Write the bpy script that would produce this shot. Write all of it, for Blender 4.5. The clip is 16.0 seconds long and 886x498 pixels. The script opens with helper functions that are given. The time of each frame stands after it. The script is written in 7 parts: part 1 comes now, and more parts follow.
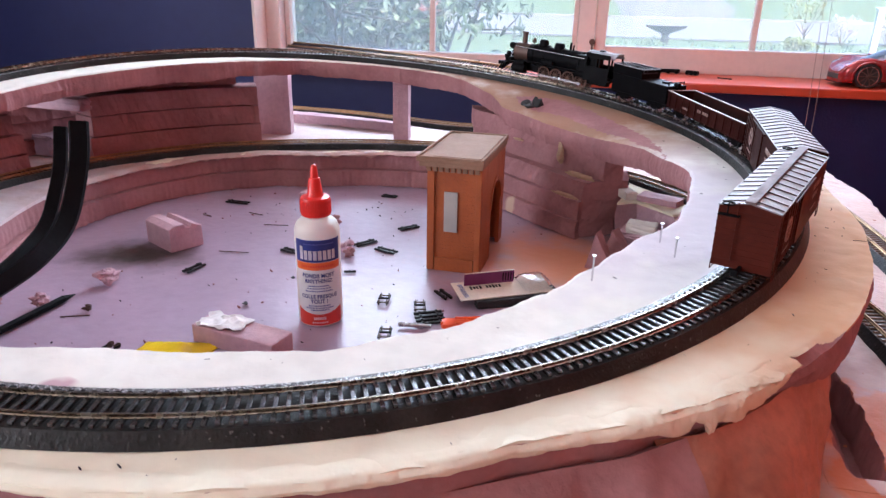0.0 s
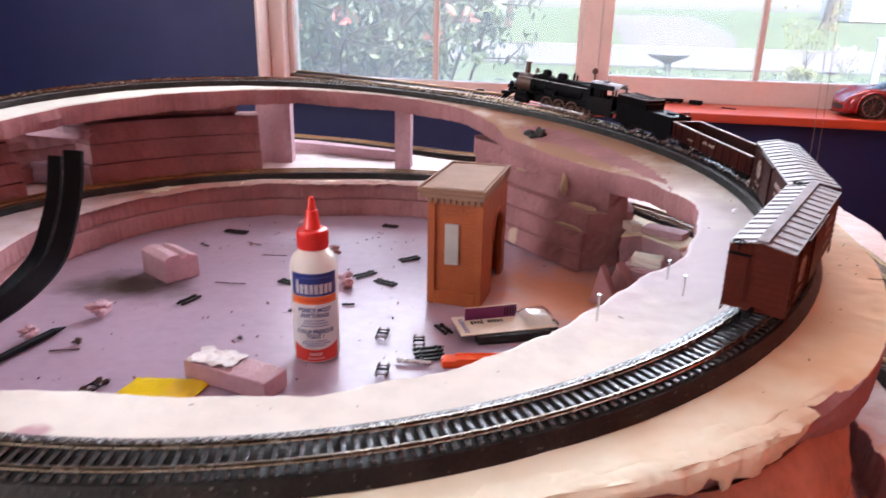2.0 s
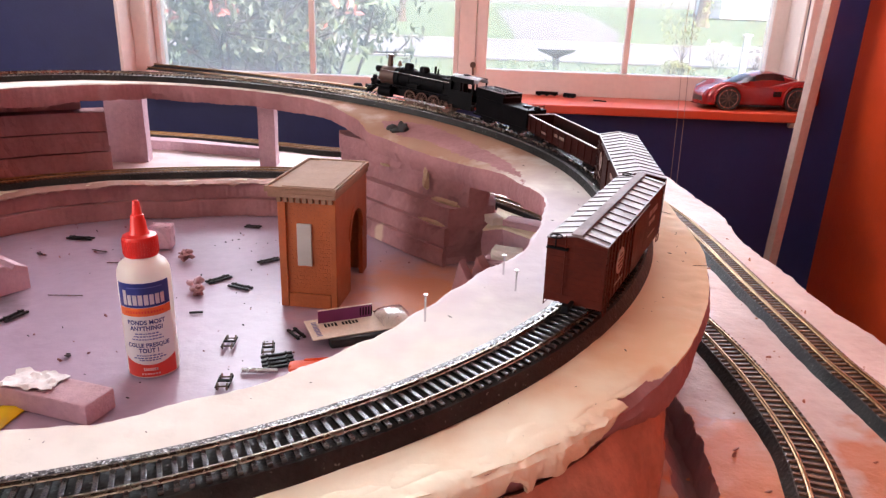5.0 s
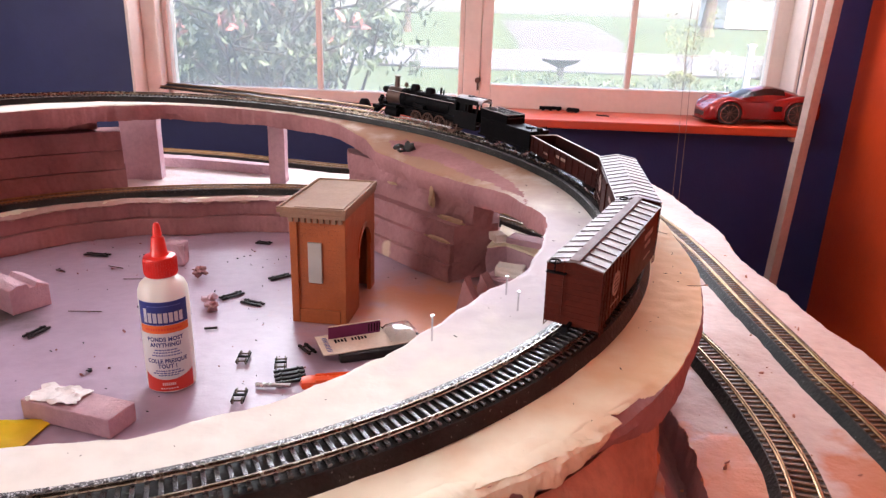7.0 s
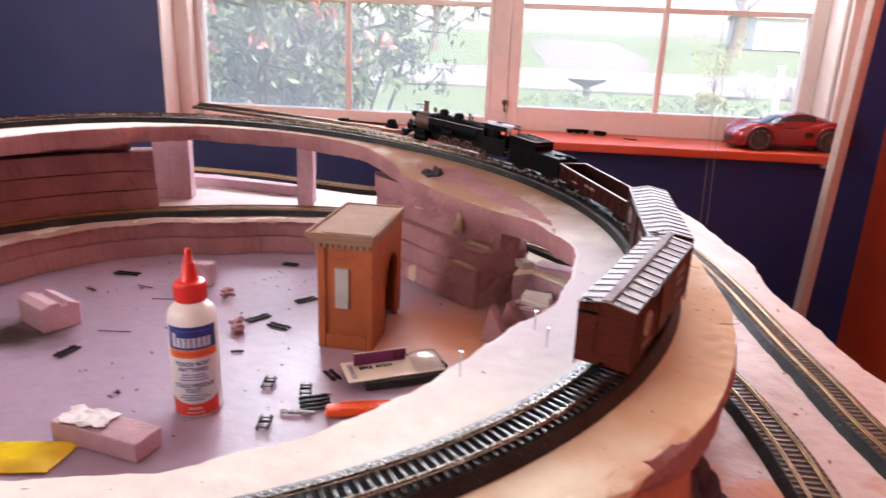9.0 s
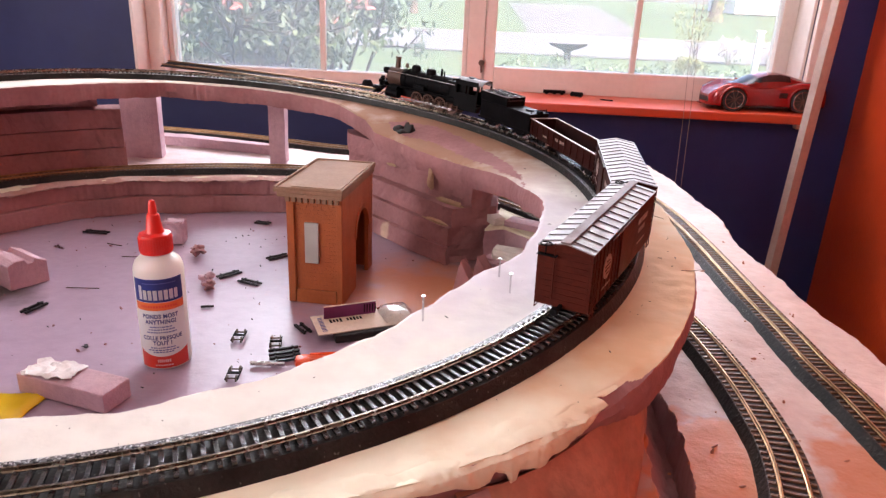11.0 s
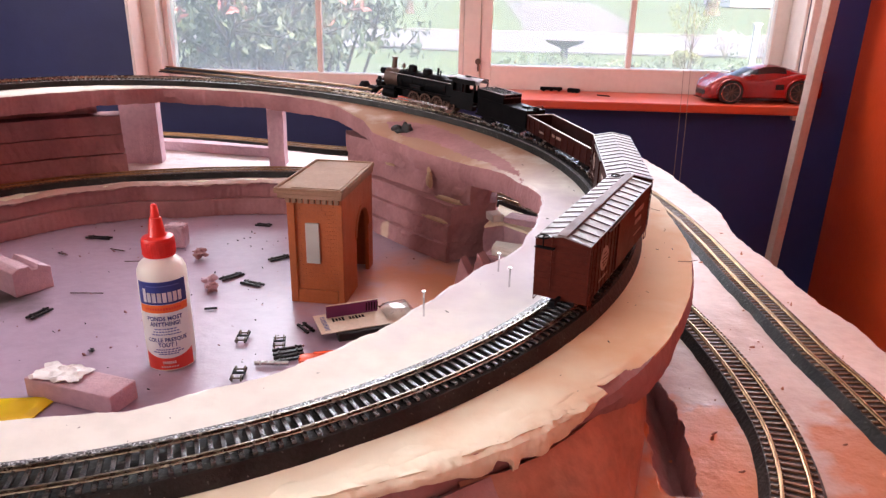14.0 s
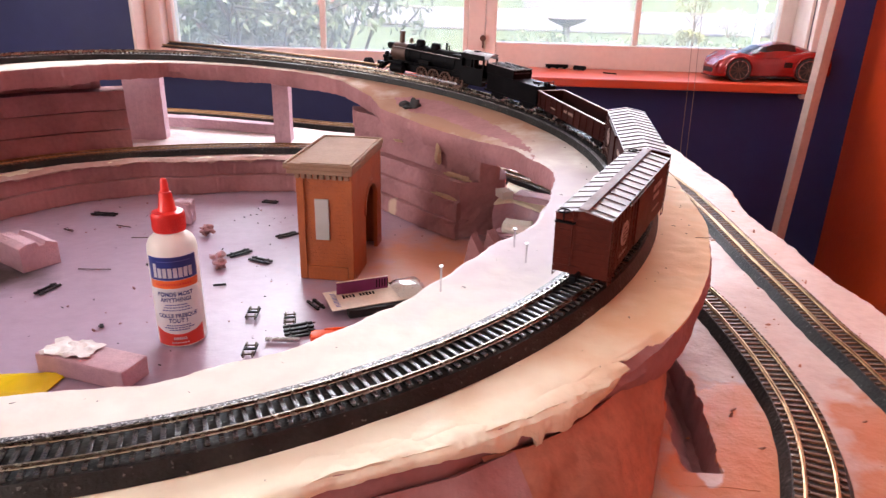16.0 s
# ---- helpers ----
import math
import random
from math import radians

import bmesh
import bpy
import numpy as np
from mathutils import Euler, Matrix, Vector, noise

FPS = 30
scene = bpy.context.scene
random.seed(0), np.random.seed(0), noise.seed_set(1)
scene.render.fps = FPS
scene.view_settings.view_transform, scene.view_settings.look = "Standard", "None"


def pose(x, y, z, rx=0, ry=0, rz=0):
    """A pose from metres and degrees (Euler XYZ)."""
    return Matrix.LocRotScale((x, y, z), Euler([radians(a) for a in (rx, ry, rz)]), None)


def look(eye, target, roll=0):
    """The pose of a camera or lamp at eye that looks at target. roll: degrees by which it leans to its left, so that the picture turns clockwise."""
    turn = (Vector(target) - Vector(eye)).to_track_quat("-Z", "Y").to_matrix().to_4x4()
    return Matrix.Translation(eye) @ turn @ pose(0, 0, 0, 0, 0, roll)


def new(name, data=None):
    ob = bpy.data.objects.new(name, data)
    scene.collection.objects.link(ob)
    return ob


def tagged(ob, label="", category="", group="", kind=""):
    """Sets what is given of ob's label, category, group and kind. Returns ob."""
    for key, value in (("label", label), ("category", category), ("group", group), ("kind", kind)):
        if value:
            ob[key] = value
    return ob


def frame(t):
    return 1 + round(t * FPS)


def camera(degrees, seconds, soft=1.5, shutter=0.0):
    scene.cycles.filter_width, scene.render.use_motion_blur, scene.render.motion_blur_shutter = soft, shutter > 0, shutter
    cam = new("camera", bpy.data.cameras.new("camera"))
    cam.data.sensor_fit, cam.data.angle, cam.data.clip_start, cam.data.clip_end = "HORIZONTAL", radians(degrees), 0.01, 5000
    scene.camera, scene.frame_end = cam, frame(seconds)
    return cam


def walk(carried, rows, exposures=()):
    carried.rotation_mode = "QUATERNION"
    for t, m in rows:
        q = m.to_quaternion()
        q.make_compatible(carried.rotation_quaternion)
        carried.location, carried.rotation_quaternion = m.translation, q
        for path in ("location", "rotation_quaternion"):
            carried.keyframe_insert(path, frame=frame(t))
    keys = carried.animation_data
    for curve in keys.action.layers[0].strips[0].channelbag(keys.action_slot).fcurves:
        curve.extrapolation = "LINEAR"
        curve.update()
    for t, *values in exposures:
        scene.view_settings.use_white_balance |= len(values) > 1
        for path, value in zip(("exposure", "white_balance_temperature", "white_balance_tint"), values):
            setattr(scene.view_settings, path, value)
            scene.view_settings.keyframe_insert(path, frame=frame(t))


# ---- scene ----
cam = camera(65.8, 16.0, 1.35, 0.5)
PATH = [
    (0, (0.116, -0.024, 1.114), (-0.245, 1.807, 0.393), 1.1),
    (0.5, (0.113, -0.027, 1.109), (-0.222, 1.802, 0.372), 1.8),
    (1, (0.106, -0.031, 1.117), (-0.311, 1.794, 0.414), 1.3),
    (1.5, (0.098, -0.024, 1.107), (-0.333, 1.806, 0.425), 2.1),
    (2, (0.115, -0.005, 1.115), (-0.262, 1.849, 0.465), 1.3),
    (2.5, (0.14, 0.006, 1.126), (-0.125, 1.895, 0.527), 1.0),
    (3, (0.168, 0.021, 1.121), (0.068, 1.922, 0.509), 1.4),
    (3.5, (0.166, 0.019, 1.121), (0.068, 1.919, 0.503), 1.4),
    (4, (0.167, 0.02, 1.114), (0.064, 1.91, 0.47), 1.7),
    (4.2, (0.161, 0.022, 1.113), (0.07, 1.908, 0.454), 2.0),
    (6.3, (0.166, 0.004, 1.128), (0.054, 1.895, 0.486), 1.7),
    (6.5, (0.163, -0.004, 1.131), (0.053, 1.891, 0.5), 1.5),
    (7, (0.163, -0.001, 1.132), (0.052, 1.893, 0.499), 1.8),
    (7.5, (0.119, 0.01, 1.147), (-0.202, 1.892, 0.55), 1.9),
    (8, (0.11, 0.015, 1.152), (-0.253, 1.896, 0.576), 2.0),
    (8.5, (0.116, 0.001, 1.154), (-0.219, 1.887, 0.579), 2.3),
    (9, (0.157, 0.004, 1.143), (-0.022, 1.907, 0.554), 2.3),
    (9.5, (0.168, -0.001, 1.135), (0.054, 1.89, 0.492), 2.5),
    (9.7, (0.17, 0.005, 1.137), (0.045, 1.882, 0.458), 2.0),
    (12, (0.171, -0.005, 1.126), (0.056, 1.874, 0.449), 2.9),
    (12.5, (0.17, -0.005, 1.127), (0.061, 1.874, 0.451), 2.7),
    (13, (0.172, -0.005, 1.128), (0.058, 1.872, 0.446), 2.0),
    (13.5, (0.173, -0.004, 1.129), (0.053, 1.873, 0.449), 1.1),
    (14, (0.173, -0.008, 1.13), (0.05, 1.87, 0.451), 1.2),
    (14.5, (0.174, -0.009, 1.132), (0.047, 1.866, 0.447), 1.0),
    (15, (0.177, -0.007, 1.13), (0.066, 1.864, 0.431), 1.0),
    (15.5, (0.173, 0.0, 1.124), (0.077, 1.858, 0.391), 1.7),
    (16, (0.161, -0.004, 1.124), (0.041, 1.853, 0.391), 1.4),
]
walk(cam, [(t, look(eye, target, roll)) for t, eye, target, roll in PATH], [(0, 2.42, 5850, 16), (1.5, 2.45, 6200, 18), (3.2, 2.48, 6800, 23), (8.5, 2.50, 6850, 23), (12.5, 2.46, 6900, 24), (15, 2.49, 6900, 24), (16, 2.61, 6900, 24)])

# ---- world, sun and daylight ----
world = bpy.data.worlds.new("sky")
scene.world = world
world.use_nodes = True
wn = world.node_tree.nodes
sky = wn.new("ShaderNodeTexSky")
sky.sky_type, sky.sun_disc = "NISHITA", False
sky.sun_elevation, sky.sun_rotation, sky.air_density, sky.dust_density = radians(50), radians(155), 1.0, 3.0
world.node_tree.links.new(sky.outputs[0], wn["Background"].inputs[0])
wn["Background"].inputs[1].default_value = 0.15

sun = new("sun", bpy.data.lights.new("sun", "SUN"))
sun.data.energy, sun.data.angle, sun.data.color = 4.8, radians(8), (1.0, 0.95, 0.88)
sun.matrix_world = look((0, 0, 0), (-0.25, 0.55, -0.8))


def window_light(x, w, watts):
    """Daylight from the upper part of a window opening."""
    lamp = new("window_daylight", bpy.data.lights.new("window_daylight", "AREA"))
    lamp.data.shape, lamp.data.size, lamp.data.size_y, lamp.data.energy = "RECTANGLE", w, 0.60, watts
    lamp.data.color = (0.80, 0.92, 1.0)
    lamp.matrix_world = look((x, 2.16, 1.70), (x, 0.0, 1.65))


window_light(-0.36, 0.84, 4.3)
window_light(0.56, 0.78, 4.3)
# fill lamp in an unseen side opening, added to brighten the front faces
side = new("added_side_daylight", bpy.data.lights.new("added_side_daylight", "AREA"))
side.data.shape, side.data.size, side.data.size_y, side.data.energy, side.data.color = "RECTANGLE", 1.28, 1.12, 10.0, (1.0, 0.96, 0.91)
side.matrix_world = look((-2.36, -0.80, 1.525), (0.0, -0.80, 1.45))

# ---- materials ----
def ramp_mix(nt, fac, a, b, lo=0.35, hi=0.65):
    m = nt.nodes.new("ShaderNodeValToRGB")
    m.color_ramp.elements[0].position, m.color_ramp.elements[0].color = lo, (*a, 1)
    m.color_ramp.elements[1].position, m.color_ramp.elements[1].color = hi, (*b, 1)
    nt.links.new(fac, m.inputs[0])
    return m.outputs[0]


def material(name, a, b=None, rough=0.6, metal=0.0, scale=20.0, fine=0.0, bump=0.0, bump_scale=200.0, spot=None, spot_scale=40.0,
             spot_at=0.68, vary=0.0, coat=0.0, sub=0.0, spec=0.5):
    """A surface of two colours mixed by noise, with spots, relief and a per-object variation."""
    m = bpy.data.materials.new(name)
    m.use_nodes = True
    nt = m.node_tree
    bs = nt.nodes["Principled BSDF"]
    co = nt.nodes.new("ShaderNodeTexCoord")

    def noise_at(s, detail=5.0):
        n = nt.nodes.new("ShaderNodeTexNoise")
        n.inputs["Scale"].default_value, n.inputs["Detail"].default_value = s, detail
        nt.links.new(co.outputs["Object"], n.inputs["Vector"])
        return n.outputs["Fac"]

    b = b or tuple(c * 0.8 for c in a)
    col = ramp_mix(nt, noise_at(scale), a, b)
    if fine:
        f = ramp_mix(nt, noise_at(scale * 11), (1 - fine,) * 3, (1 + 0 * fine,) * 3, 0.3, 0.6)
        mul = nt.nodes.new("ShaderNodeMix")
        mul.data_type, mul.blend_type = "RGBA", "MULTIPLY"
        mul.inputs["Factor"].default_value = 1
        nt.links.new(col, mul.inputs["A"]), nt.links.new(f, mul.inputs["B"])
        col = mul.outputs["Result"]
    if spot:
        f = ramp_mix(nt, noise_at(spot_scale, 3), (0, 0, 0), (1, 1, 1), spot_at, spot_at + 0.05)
        mix = nt.nodes.new("ShaderNodeMix")
        mix.data_type = "RGBA"
        nt.links.new(f, mix.inputs["Factor"]), nt.links.new(col, mix.inputs["A"])
        mix.inputs["B"].default_value = (*spot, 1)
        col = mix.outputs["Result"]
    if vary:
        info, hsv = nt.nodes.new("ShaderNodeObjectInfo"), nt.nodes.new("ShaderNodeHueSaturation")
        rng = nt.nodes.new("ShaderNodeMapRange")
        rng.inputs["To Min"].default_value, rng.inputs["To Max"].default_value = 1 - vary, 1 + vary
        nt.links.new(info.outputs["Random"], rng.inputs["Value"]), nt.links.new(rng.outputs["Result"], hsv.inputs["Value"])
        nt.links.new(col, hsv.inputs["Color"])
        col = hsv.outputs["Color"]
    nt.links.new(col, bs.inputs["Base Color"])
    r = nt.nodes.new("ShaderNodeMapRange")
    r.inputs["To Min"].default_value, r.inputs["To Max"].default_value = max(rough - 0.1, 0.02), min(rough + 0.1, 1)
    nt.links.new(noise_at(scale * 3), r.inputs["Value"]), nt.links.new(r.outputs["Result"], bs.inputs["Roughness"])
    bs.inputs["Metallic"].default_value, bs.inputs["Coat Weight"].default_value = metal, coat
    bs.inputs["Specular IOR Level"].default_value = spec
    if sub:
        bs.inputs["Subsurface Weight"].default_value, bs.inputs["Subsurface Scale"].default_value = sub, 0.004
    if bump:
        bp = nt.nodes.new("ShaderNodeBump")
        bp.inputs["Strength"].default_value, bp.inputs["Distance"].default_value = bump, 0.002
        nt.links.new(noise_at(bump_scale), bp.inputs["Height"]), nt.links.new(bp.outputs[0], bs.inputs["Normal"])
    return m


def glass(name, tint=(1, 1, 1), rough=0.0):
    m = bpy.data.materials.new(name)
    m.use_nodes = True
    bs = m.node_tree.nodes["Principled BSDF"]
    bs.inputs["Base Color"].default_value = (*tint, 1)
    bs.inputs["Transmission Weight"].default_value, bs.inputs["Roughness"].default_value, bs.inputs["IOR"].default_value = 1, rough, 1.45
    return m


def veiled(m, amount):
    """A translucent share mixed into a material, which scatters the daylight behind it."""
    nt = m.node_tree
    out = nt.nodes["Material Output"]
    mix, tr = nt.nodes.new("ShaderNodeMixShader"), nt.nodes.new("ShaderNodeBsdfTranslucent")
    tr.inputs[0].default_value = (0.9, 0.92, 0.92, 1)
    mix.inputs[0].default_value = amount
    nt.links.new(nt.nodes["Principled BSDF"].outputs[0], mix.inputs[1]), nt.links.new(tr.outputs[0], mix.inputs[2])
    nt.links.new(mix.outputs[0], out.inputs["Surface"])
    return m


